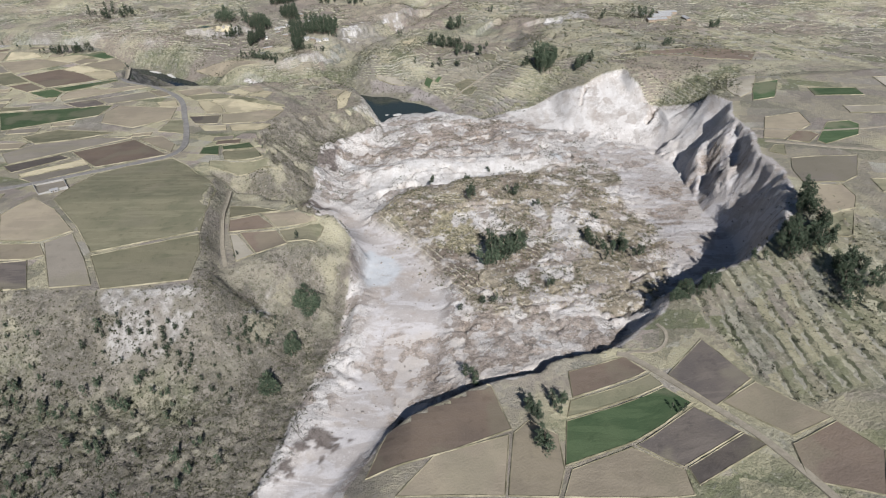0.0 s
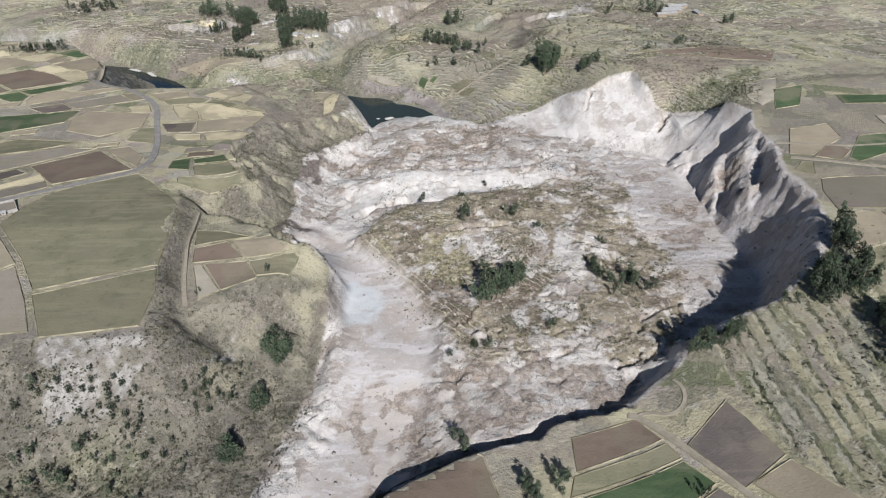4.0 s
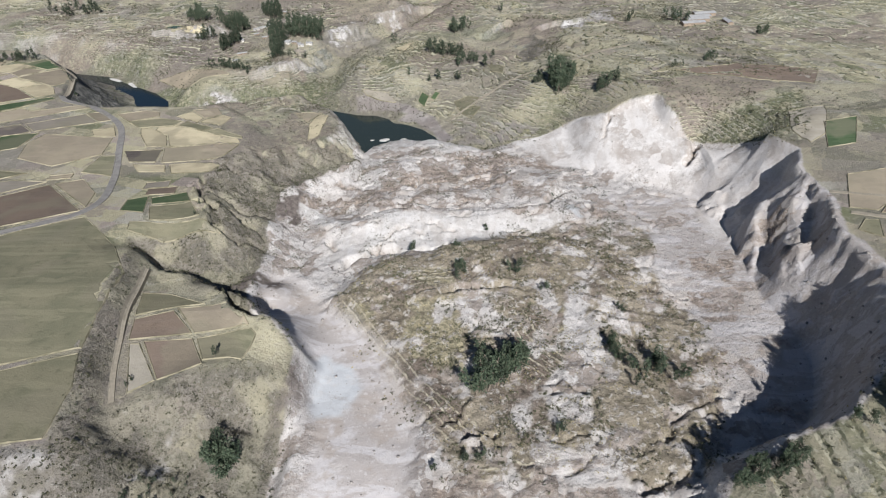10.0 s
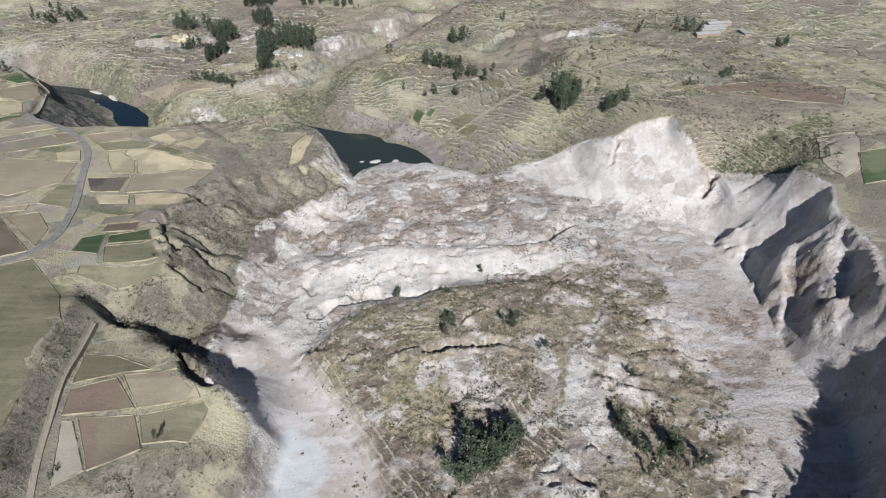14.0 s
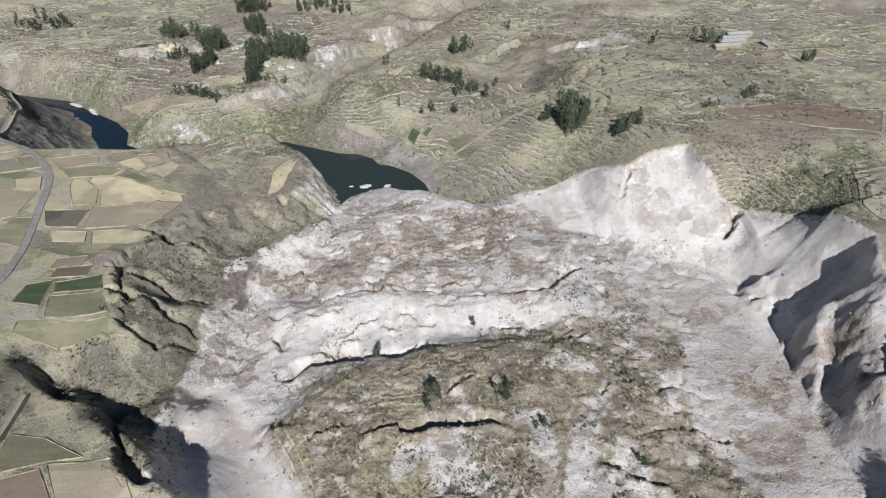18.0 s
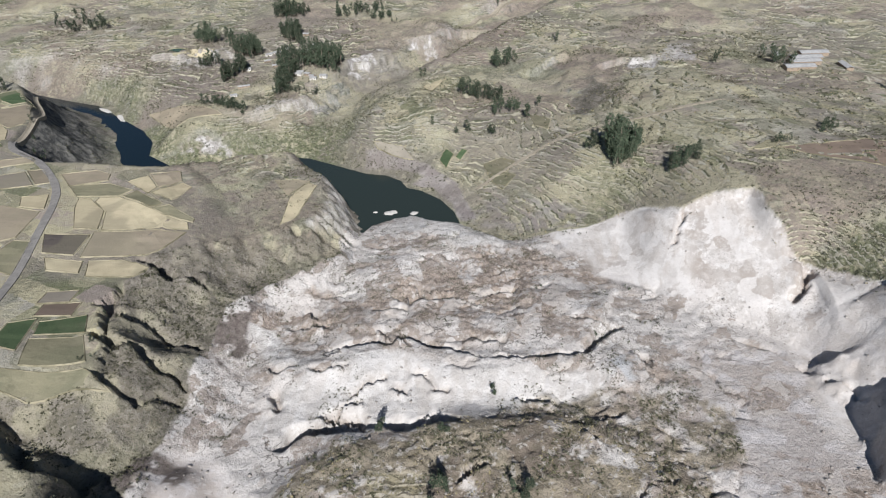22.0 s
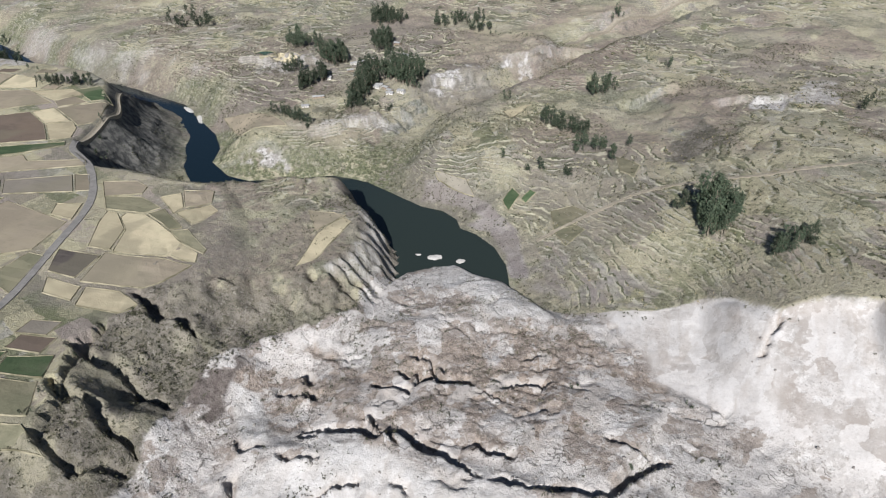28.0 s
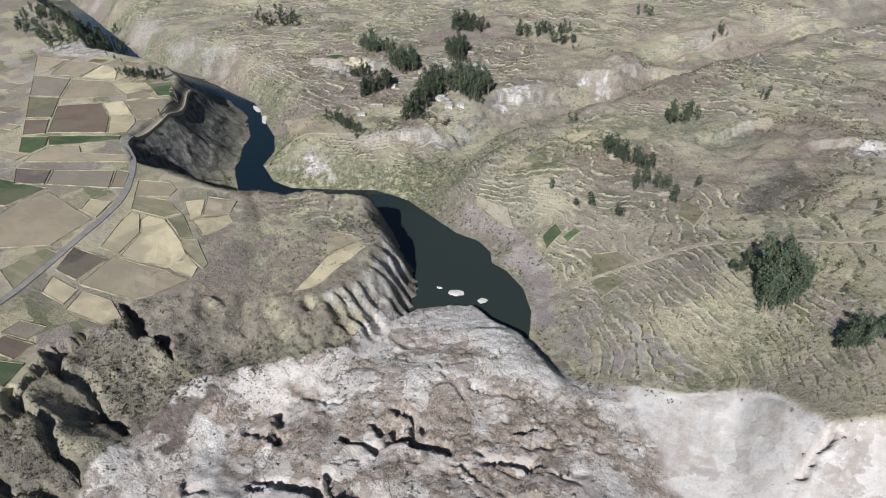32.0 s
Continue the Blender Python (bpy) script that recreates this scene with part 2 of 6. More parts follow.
    white = n.mix(n.band(n.noise(11, 6, 0.65, 0.5, (1.2, 0.6, 1)), 0.44, 0.58), (0.635, 0.615, 0.595), (0.52, 0.495, 0.47))
    white = n.mix(n.math("MULTIPLY", n.band(grain, 0.58, 0.63, 0, 0.65), n.band(n.attr("smooth"), 0, 0.6, 1, 0.25)), white, (0.30, 0.275, 0.245))
    clean = n.band(n.attr("smooth"), 0, 0.6, 1, 0)
    white = n.mix(n.math("MULTIPLY", n.band(chunk, 0.58, 0.6, 0, 0.5), clean), white, (0.50, 0.475, 0.45))
    wash = n.noise(13, 5, 0.6, 0.8, (1.0, 0.22, 0.5), 67)
    white = n.mix(n.math("MULTIPLY", n.band(wash, 0.52, 0.62, 0, 0.6), n.attr("smooth")), white, (0.43, 0.385, 0.345))
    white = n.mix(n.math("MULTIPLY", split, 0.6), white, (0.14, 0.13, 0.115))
    pale = n.mix(n.math("MULTIPLY", n.attr("white"), n.band(odd, 0.32, 0.44, 0.5, 1.0)), pale, white)
    soil_crack_shade = n.mix(n.band(small, 0.44, 0.56), (0.37, 0.31, 0.262), (0.225, 0.185, 0.155))
    soil_crack_shade = n.mix(n.band(grain, 0.55, 0.61, 0, 0.85), soil_crack_shade, (0.47, 0.43, 0.395))
    soil_crack_shade = n.mix(n.band(odd, 0.57, 0.63, 0, 0.75), soil_crack_shade, (0.15, 0.13, 0.108))
    soil_crack_shade = n.mix(n.band(chunk, 0.60, 0.62, 0, 0.75), soil_crack_shade, (0.54, 0.50, 0.465))
    pale = n.mix(n.math("MULTIPLY", n.attr("soil_crack_shade"), n.band(odd, 0.36, 0.46, 0.2, 1.0)), pale, soil_crack_shade)
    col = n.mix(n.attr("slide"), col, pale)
    turf = n.mix(n.band(mid, 0.44, 0.56), (0.35, 0.305, 0.235), (0.26, 0.225, 0.17))
    turf = n.mix(n.band(small, 0.54, 0.6, 0, 0.5), turf, (0.16, 0.145, 0.10))
    turf = n.mix(n.attr("gold"), turf, n.mix(n.band(small, 0.47, 0.57), (0.37, 0.33, 0.225), (0.225, 0.205, 0.14)))
    turf = n.mix(n.attr("earth"), turf, n.mix(n.band(small, 0.45, 0.57), (0.245, 0.20, 0.165), (0.16, 0.135, 0.11)))
    turf = n.mix(n.band(n.noise(5, 6, 0.66, 0.5, None, 13), 0.55, 0.6, 0, 0.85), turf, (0.52, 0.485, 0.44))
    turf = n.mix(n.band(grain, 0.56, 0.61, 0, 0.65), turf, (0.09, 0.082, 0.055))
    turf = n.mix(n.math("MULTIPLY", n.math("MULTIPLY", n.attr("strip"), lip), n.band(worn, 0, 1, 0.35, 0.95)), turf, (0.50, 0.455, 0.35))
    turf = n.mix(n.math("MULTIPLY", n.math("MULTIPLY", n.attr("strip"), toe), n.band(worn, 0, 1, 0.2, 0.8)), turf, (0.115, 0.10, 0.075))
    col = n.mix(n.attr("turf"), col, turf)
    col = n.mix(n.attr("mud"), col, n.mix(n.band(small, 0.4, 0.6), (0.125, 0.105, 0.095), (0.19, 0.165, 0.15)))
    n.bump(n.math("MULTIPLY", n.math("ADD", small, n.math("MULTIPLY", grain, 0.6)), n.band(n.attr("smooth"), 0, 1, 1.0, 0.25)), 1.6, 1.0)
    return n.done(col)


def soil_material(name, a, b, row=0.0, fleck=(0.3, 0.27, 0.2)):
    n = Nodes(name)
    base = n.mix(n.band(n.noise(28, 4), 0.35, 0.65), a, b)
    base = n.mix(n.band(n.noise(6, 5, 0.6), 0.52, 0.72, 0, 0.6), base, tuple(c * 0.72 for c in a))
    base = n.mix(n.band(n.noise(2.0, 4, 0.65), 0.6, 0.74, 0, 0.5), base, fleck)
    base = n.mix(n.band(n.noise(9, 5, 0.6, 0.4, (0.25, 1.3, 1.0), 61), 0.5, 0.6, 0, 0.5), base, tuple(c * 1.25 for c in b))
    base = n.mix(n.band(n.noise(55, 3, 0.5, 0.4, None, 71), 0.52, 0.6, 0, 0.45), base, (0.22, 0.20, 0.145))
    hue = n.tree.nodes.new("ShaderNodeHueSaturation")
    n.put(hue.inputs["Value"], n.band(n.rand(), 0, 1, 0.82, 1.2))
    n.put(hue.inputs["Color"], base)
    n.bump(n.noise(1.3, 4, 0.6), 0.4, 0.8)
    return n.done(hue.outputs[0])


GROUND = ground_material()
FIELD = {
    "straw": soil_material("straw_field", (0.52, 0.46, 0.315), (0.45, 0.39, 0.27)),
    "tan": soil_material("stubble_field", (0.30, 0.258, 0.19), (0.245, 0.21, 0.16)),
    "brown": soil_material("ploughed_field", (0.20, 0.155, 0.12), (0.165, 0.13, 0.105), fleck=(0.25, 0.21, 0.17)),
    "grey": soil_material("fallow_field", (0.235, 0.21, 0.175), (0.20, 0.18, 0.15)),
    "green": soil_material("crop_field", (0.058, 0.092, 0.046), (0.08, 0.112, 0.058), fleck=(0.10, 0.13, 0.06)),
    "olive": soil_material("grass_field", (0.165, 0.162, 0.108), (0.215, 0.20, 0.135), fleck=(0.25, 0.23, 0.155)),
    "pale": soil_material("pale_field", (0.36, 0.33, 0.27), (0.31, 0.28, 0.235)),
    "dark": soil_material("dark_field", (0.105, 0.092, 0.085), (0.13, 0.112, 0.098), fleck=(0.17, 0.15, 0.13)),
}


def water_material():
    n = Nodes("river_water")
    n.bump(n.noise(2.5, 4, 0.6), 0.12, 0.35)
    col = n.mix(n.attr("silt"), (0.006, 0.014, 0.020), (0.026, 0.036, 0.032))
    return n.done(col, 0.1, 0.35)


WATER = water_material()


def leaf_material(name, a, b):
    n = Nodes(name)
    col = n.mix(n.band(n.island(), 0, 1), a, b)
    hue = n.tree.nodes.new("ShaderNodeHueSaturation")
    n.put(hue.inputs["Value"], n.band(n.rand(), 0, 1, 0.75, 1.3))
    n.put(hue.inputs["Color"], col)
    return n.done(hue.outputs[0], 0.7, 0.3)


def plain_material(name, a, b, scale, rough=0.9, fleck=None, bump=0.0):
    n = Nodes(name)
    col = n.mix(n.band(n.noise(scale, 5, 0.6), 0.35, 0.65), a, b)
    if fleck:
        col = n.mix(n.band(n.noise(scale * 0.3, 4, 0.65, 0, None, 5), 0.56, 0.7, 0, 0.7), col, fleck)
    if bump:
        n.bump(n.noise(scale * 0.4, 4, 0.6), bump, 0.8)
    return n.done(col, rough)


LEAF = leaf_material("eucalyptus_leaf", (0.036, 0.055, 0.034), (0.078, 0.10, 0.062))
LEAF_DRY = leaf_material("scrub_leaf", (0.048, 0.052, 0.030), (0.108, 0.104, 0.064))
STRAW = leaf_material("straw_tuft", (0.20, 0.175, 0.09), (0.36, 0.31, 0.18))
BARK = plain_material("eucalyptus_bark", (0.20, 0.165, 0.13), (0.30, 0.26, 0.21), 0.8)
POND = plain_material("pond_water", (0.045, 0.085, 0.055), (0.055, 0.095, 0.06), 9.0, 0.15)
STONE = plain_material("slide_stone", (0.36, 0.335, 0.31), (0.24, 0.22, 0.2), 2.0, 0.95, (0.22, 0.2, 0.18), 0.2)
BANK = plain_material("field_bank_earth", (0.36, 0.325, 0.23), (0.135, 0.125, 0.08), 16.0, 0.95, (0.36, 0.32, 0.23), 0.3)
ASPHALT = plain_material("road_gravel", (0.20, 0.19, 0.18), (0.26, 0.248, 0.232), 5.0, 0.9, (0.12, 0.115, 0.11), 0.1)
TRACK = plain_material("dirt_track", (0.33, 0.295, 0.235), (0.265, 0.235, 0.185), 4.0, 0.95, (0.4, 0.36, 0.29), 0.15)
ADOBE = plain_material("adobe_wall", (0.36, 0.29, 0.22), (0.27, 0.215, 0.165), 1.5, 0.95, (0.42, 0.36, 0.29), 0.05)
LIME = plain_material("whitewashed_wall", (0.72, 0.70, 0.66), (0.60, 0.58, 0.54), 2.0, 0.9, (0.48, 0.45, 0.4))
SHEET = plain_material("metal_sheet_roof", (0.44, 0.44, 0.435), (0.32, 0.32, 0.32), 2.5, 0.5, (0.33, 0.28, 0.24))
WOOD = plain_material("weathered_timber", (0.16, 0.12, 0.085), (0.11, 0.085, 0.06), 0.6)
CONCRETE = plain_material("concrete_wall", (0.40, 0.39, 0.365), (0.31, 0.30, 0.28), 2.0, 0.9, (0.24, 0.23, 0.21))
GLASS = plain_material("window_glass", (0.03, 0.035, 0.04), (0.05, 0.055, 0.06), 1.0, 0.15)
SILT = plain_material("pale_silt", (0.62, 0.60, 0.57), (0.50, 0.48, 0.45), 3.0, 0.95, (0.4, 0.38, 0.35), 0.3)

# ---------------------------------------------------------------- landform
def vnoise(x, y, seed):
    """Smooth value noise in -1..1."""
    xi, yi = np.floor(x).astype(np.int64), np.floor(y).astype(np.int64)
    fx, fy = x - xi, y - yi
    fx, fy = fx * fx * (3 - 2 * fx), fy * fy * (3 - 2 * fy)

    def h(i, j):
        n = (i * 374761393 + j * 668265263 + seed * 982451653) & 0x7FFFFFFF
        n = ((n ^ (n >> 13)) * 1274126177) & 0x7FFFFFFF
        n = ((n ^ (n >> 16)) * 668265263) & 0x7FFFFFFF
        return (n & 0xFFFFF) / 524287.5 - 1.0

    a, b = h(xi, yi), h(xi + 1, yi)
    c, d = h(xi, yi + 1), h(xi + 1, yi + 1)
    return (a + (b - a) * fx) * (1 - fy) + (c + (d - c) * fx) * fy


def fbm(x, y, scale, octaves, seed, gain=0.5):
    total, amp, norm = 0.0, 1.0, 0.0
    cx, sx = 0.8, 0.6
    x, y = x / scale, y / scale
    for k in range(octaves):
        total = total + amp * vnoise(x, y, seed + k)
        norm += amp
        amp *= gain
        x, y = 2.03 * (cx * x - sx * y) + 17.1, 2.03 * (sx * x + cx * y) - 9.7
    return total / norm


def ridged(x, y, scale, octaves, seed):
    total, amp, norm = 0.0, 1.0, 0.0
    x, y = x / scale, y / scale
    for k in range(octaves):
        total = total + amp * (1 - 2 * np.abs(vnoise(x, y, seed + k)))
        norm += amp
        amp *= 0.5
        x, y = 2.1 * (0.8 * x - 0.6 * y) + 5.3, 2.1 * (0.6 * x + 0.8 * y) + 2.9
    return total / norm


def sstep(a, b, v):
    t = np.clip((v - a) / (b - a), 0, 1)
    return t * t * (3 - 2 * t)


def inside_dist(x, y, poly):
    """Distance to the outline of a polygon, positive inside."""
    best = np.full(np.shape(x), 1e9)
    odd = np.zeros(np.shape(x), bool)
    n = len(poly)
    for i in range(n):
        (ax, ay), (bx, by) = poly[i], poly[(i + 1) % n]
        dx, dy = bx - ax, by - ay
        t = np.clip(((x - ax) * dx + (y - ay) * dy) / (dx * dx + dy * dy + 1e-9), 0, 1)
        best = np.minimum(best, (x - ax - t * dx) ** 2 + (y - ay - t * dy) ** 2)
        if ay != by:
            odd ^= ((ay > y) != (by > y)) & (x < ax + (y - ay) * dx / dy)
    best = np.sqrt(best)
    return np.where(odd, best, -best)


def line_dist(x, y, line):
    """Distance to a polyline, and how far along it (0..1) the nearest place is."""
    best, along = np.full(np.shape(x), 1e9), np.zeros(np.shape(x))
    n = len(line) - 1
    for i in range(n):
        (ax, ay), (bx, by) = line[i], line[i + 1]
        dx, dy = bx - ax, by - ay
        t = np.clip(((x - ax) * dx + (y - ay) * dy) / (dx * dx + dy * dy + 1e-9), 0, 1)
        d = (x - ax - t * dx) ** 2 + (y - ay - t * dy) ** 2
        near = d < best
        best = np.where(near, d, best)
        along = np.where(near, (i + t) / n, along)
    return np.sqrt(best), along


def side_of(x, y, line):
    """Above 0 on the far side (greater y) of a polyline that runs across the view."""
    pts = sorted(line)
    return y - np.interp(x, [p[0] for p in pts], [p[1] for p in pts])


RIVER = [(-1500, 1420), (-1000, 1215), (-800, 1130), (-658, 1112), (-613, 1103), (-558, 1086), (-503, 1070), (-449, 1032), (-400, 999), (-373, 968), (-359, 937), (-324, 916), (-296, 912),
         (-246, 931), (-212, 946), (-172, 942), (-135, 926), (-101, 912), (-78, 909), (-60, 899), (-52, 886), (-36, 881), (-15, 866), (2, 843), (10, 820), (20, 800), (-60, 790), (-79, 800), (-94, 835),
         (-135, 865), (-165, 890), (-205, 905), (-298, 880), (-342, 880), (-386, 916), (-431, 985), (-476, 1028), (-550, 1064), (-660, 1078), (-810, 1105), (-1010, 1190), (-1500, 1390)]
CALM = [(212, 692), (203, 661), (197, 603), (192, 554), (188, 499), (194, 456), (198, 425), (216, 398), (300, 390), (312, 640), (280, 690)]  # even silt below the scarp
SLAB = [(-90, 560), (-78, 581), (-61, 600), (-28, 621), (9, 624), (40, 612), (81, 620), (117, 621), (118, 600), (80, 595), (45, 575), (29, 557), (-17, 570), (-48, 564), (-68, 556)]  # clean white sheet
STRIPS = [(172, 332), (174, 309), (184, 256), (198, 228), (225, 232), (300, 215), (335, 300), (300, 400), (280, 378), (222, 352), (190, 345)]  # strip terraces over the near rim
PLATEAU = [(-3500, 335), (-330, 345), (-242, 337), (-207, 338), (-176, 342), (-183, 380), (-194, 420), (-205, 470), (-212, 508), (-227, 538), (-200, 543),
           (-175, 548), (-171, 557), (-176, 576), (-188, 592), (-201, 618), (-203, 642), (-194, 661), (-203, 667), (-188, 700), (-189, 729), (-203, 766), (-237, 802),
           (-300, 800), (-380, 806), (-414, 824), (-442, 850), (-452, 900), (-500, 952), (-530, 985), (-570, 1003), (-640, 1015), (-760, 1020), (-1010, 1130), (-3500, 2050)]
SPUR = [(-240, 795), (-222, 815), (-200, 842), (-161, 858), (-122, 824), (-104, 778), (-112, 742), (-144, 717), (-190, 690)]
TERRACE = [(-166, 374), (-180, 420), (-190, 475), (-206, 518), (-197, 511), (-173, 496), (-150, 479), (-131, 472), (-118, 460), (-105, 446), (-90, 438), (-78, 428), (-76, 410), (-95, 412), (-120, 404), (-133, 394), (-153, 378)]
SLIDE = [(-82, 800), (-60, 818), (-37, 832), (-14, 822), (12, 816), (42, 790), (70, 782), (104, 788), (130, 794), (148, 802), (166, 788), (177, 778), (188, 769), (210, 772), (234, 767), (241, 737), (252, 716),
         (262, 709), (276, 696), (290, 678), (293, 655), (301, 632), (309, 614), (300, 590), (298, 560), (299, 541), (294, 521), (290, 500), (293, 480), (289, 452), (284, 430), (272, 402), (250, 381), (222, 359), (193, 352),
         (160, 335), (146, 322), (119, 302), (77, 290), (54, 279), (14, 270), (0, 262), (-35, 246), (-60, 205), (-80, 100), (-130, -160), (-190, -190), (-150, 100), (-108, 230), (-101, 262), (-92, 298),
         (-78, 344), (-72, 400), (-75, 428)] + [(-90, 441), (-106, 450), (-124, 492), (-132, 520), (-132, 541), (-132, 576), (-136, 602), (-136, 652), (-122, 676), (-96, 702), (-80, 728), (-84, 770)]
BLOCK = [(-62, 500), (-30, 545), (10, 556), (36, 574), (118, 577), (170, 535), (190, 470), (186, 432), (160, 350), (83, 352), (29, 347), (8, 385), (-24, 425)]
CHANNEL = [(-115, 512), (-88, 478), (-45, 430), (-28, 380), (-30, 320), (-50, 250), (-85, 180), (-115, 100), (-150, -120)]
FISSURES = [  # line, half width, depth
    ([(-69, 546), (-56, 556), (-42, 560), (-25, 560), (-10, 568), (2, 563), (17, 567), (36, 572)], 4.4, 16.0),
    ([(-13, 494), (5, 500), (15, 497), (26, 502), (47, 501), (58, 506), (70, 505)], 2.9, 12.0),
    ([(-62, 627), (-45, 629), (-31, 633), (-20, 630), (-8, 640), (6, 633), (22, 632), (48, 624)], 2.3, 10.0),
    ([(48, 624), (79, 629), (109, 633), (121, 655), (138, 668)], 2.1, 9.0),
    ([(-14, 679), (-4, 686), (8, 687), (20, 691)], 4.6, 14.0),
    ([(-40, 668), (-26, 672), (-14, 671)], 2.2, 9.0),
    ([(36, 694), (52, 700), (66, 706)], 2.0, 7.0),
    ([(121, 301), (104, 297), (77, 293), (54, 282), (30, 276), (14, 273), (0, 266), (-18, 256), (-35, 249)], 3.4, 8.0),
    ([(-204, 519), (-173, 499), (-158, 508), (-140, 484), (-127, 467), (-113, 450), (-98, 443)], 2.8, 11.0),
    ([(-206, 667), (-190, 661), (-176, 653), (-166, 659), (-150, 654)], 3.2, 11.0),
    ([(-204, 640), (-200, 618), (-186, 595), (-171, 577), (-167, 558), (-150, 555), (-132, 570)], 3.2, 7.0),
    ([(262, 708), (256, 694), (244, 681)], 3.0, 6.0),
    ([(187, 768), (184, 752), (178, 735)], 1.3, 3.0),
    ([(-206, 616), (-188, 609), (-172, 615), (-156, 607), (-136, 612)], 2.3, 7.0),
    ([(-192, 588), (-176, 581), (-162, 587), (-150, 578), (-132, 578)], 2.6, 8.0),
    ([(205, 664), (228, 655), (250, 628), (266, 604)], 1.6, 3.0),
]
SPINES = [  # crest from the rim down to the floor (x, y, z), slope of the near side and of the far side
    ([(310, 570, 54), (294, 575, 51), (285, 579, 38), (277, 582, 28), (268, 583, 20), (262, 585, 4), (259, 586, -8)], 0.6, 2.6),
    ([(302, 521, 54), (292, 525, 46), (280, 521, 31), (270, 520, 24), (265, 520, 12), (261, 521, -8)], 0.5, 2.4),
    ([(299, 650, 36), (290, 655, 27), (284, 640, 20)], 0.9, 1.6), ([(160, 336, 20), (168, 372, -5)], 0.9, 0.9),
    ([(-198, 634, 22), (-132, 622, -14)], 0.9, 1.2), ([(-192, 600, 24), (-134, 596, -14)], 0.9, 1.2), ([(-176, 566, 28), (-128, 562, -14)], 0.8, 1.1), ([(-165, 700, 16), (-112, 690, -18)], 0.7, 0.8),
]
BROWN_SLOPE = [(242, 800), (290, 820), (339, 815), (368, 782), (300, 735), (268, 722), (256, 714), (238, 745)]  # bare brown slope behind the white face
HEDGED = [(266, 716), (301, 724), (384, 770), (322, 634), (308, 621), (290, 645), (281, 676), (262, 696)]  # hedged terraces behind the scarp
LOBE = [(40, 812), (51, 798), (63, 787), (91, 764), (116, 741), (128, 727), (145, 719), (178, 703), (209, 689), (242, 674), (275, 690), (250, 775), (150, 815), (90, 805)]  # smooth white face
THICKET = [(49, 563), (61, 592), (94, 600), (156, 613), (190, 604), (190, 570), (147, 540), (91, 539)]  # torn scrubby ground above the slid block
SWELLS = [(-113, 374, 15, 24), (-194, 537, -12, 22), (-161, 541, -8, 16), (-163, 607, -12, 13), (-158, 660, 7, 14), (-224, 528, -5, 14)]  # knolls and hollows of the left slope
FILLS = [(-116, 514, 14, 22), (-86, 440, 10, 15), (-99, 472, 11, 18), (-86, 456, 8, 14), (-122, 648, 11, 16), (-76, 388, 6, 12), (191, 500, -5, 30), (118, 661, 4, 25)]  # heaps left by the slide
LEDGES = [  # bare cliff bands on the hillside beyond the river: line and drop
    ([(-262, 978), (-240, 989), (-210, 1011), (-183, 1036)], 9.0), ([(53, 1118), (80, 1122), (100, 1148), (122, 1150)], 8.0), ([(-178, 1126), (-160, 1146), (-148, 1148), (-135, 1164), (-112, 1190)], 9.0),
    ([(-190, 1054), (-180, 1068), (-166, 1070)], 9.0), ([(-447, 1126), (-420, 1134), (-398, 1138)], 8.0), ([(-395, 1150), (-365, 1156), (-338, 1164)], 7.0), ([(150, 1110), (190, 1122), (226, 1116)], 8.0),
    ([(-70, 1262), (-30, 1300), (20, 1330)], 10.0), ([(-350, 930), (-322, 934), (-296, 948), (-262, 942)], 6.0),
]
OLD_FIELDS = [  # line along the strips, reach to each side, width of a strip
    ([(-66, 492), (-42, 455), (-17, 420), (12, 385), (26, 370)], 20, 5.5), ([(60, 480), (74, 446), (92, 425)], 17, 6.0), ([(-10, 518), (24, 522)], 14, 7.0),
    ([(20, 350), (60, 346), (110, 352)], 16, 6.5),
]
RIDGES = [  # line, half width, height
    ([(-112, 622), (-72, 604), (-39, 613), (-6, 628), (28, 618), (71, 624), (112, 625), (140, 618)], 17, 7.0),
    ([(-70, 700), (-20, 735), (20, 770), (-10, 805)], 22, 5.0),
    ([(60, 690), (100, 690), (130, 680)], 22, 6.0),
    ([(-60, 655), (0, 662), (70, 660), (120, 650)], 16, 4.0),
]


def small_cracks(count):
    rnd = random.Random(77)
    out = []
    for _ in range(count):
        x, y = rnd.uniform(-105, 175), rnd.choice((rnd.uniform(330, 790), rnd.uniform(480, 720)))
        ang, length = rnd.gauss(0, 0.5), rnd.uniform(9, 34)
        n = max(3, int(length / 5))
        px = [x + math.cos(ang) * length * k / n for k in range(n + 1)]
        py = [y + math.sin(ang) * length * k / n + rnd.gauss(0, 2.0) for k in range(n + 1)]
        out.append((list(zip(px, py)), rnd.uniform(0.8, 1.9), rnd.uniform(2.6, 6.0)))
    return out


SMALL_CRACKS = small_cracks(46)


def level_left(x, y):
    return np.interp(y, [300, 460, 560, 640, 850, 1000, 1400], [42, 43, 31, 22, 18, 21, 10]) + 0.0 * x


def level_right(x, y):
    return np.interp(x, [-60, 0, 100, 117, 156, 185, 220, 260, 320, 500, 1000], [3, 7, 9, 10.5, 20, 26, 37, 47, 54, 58, 75])


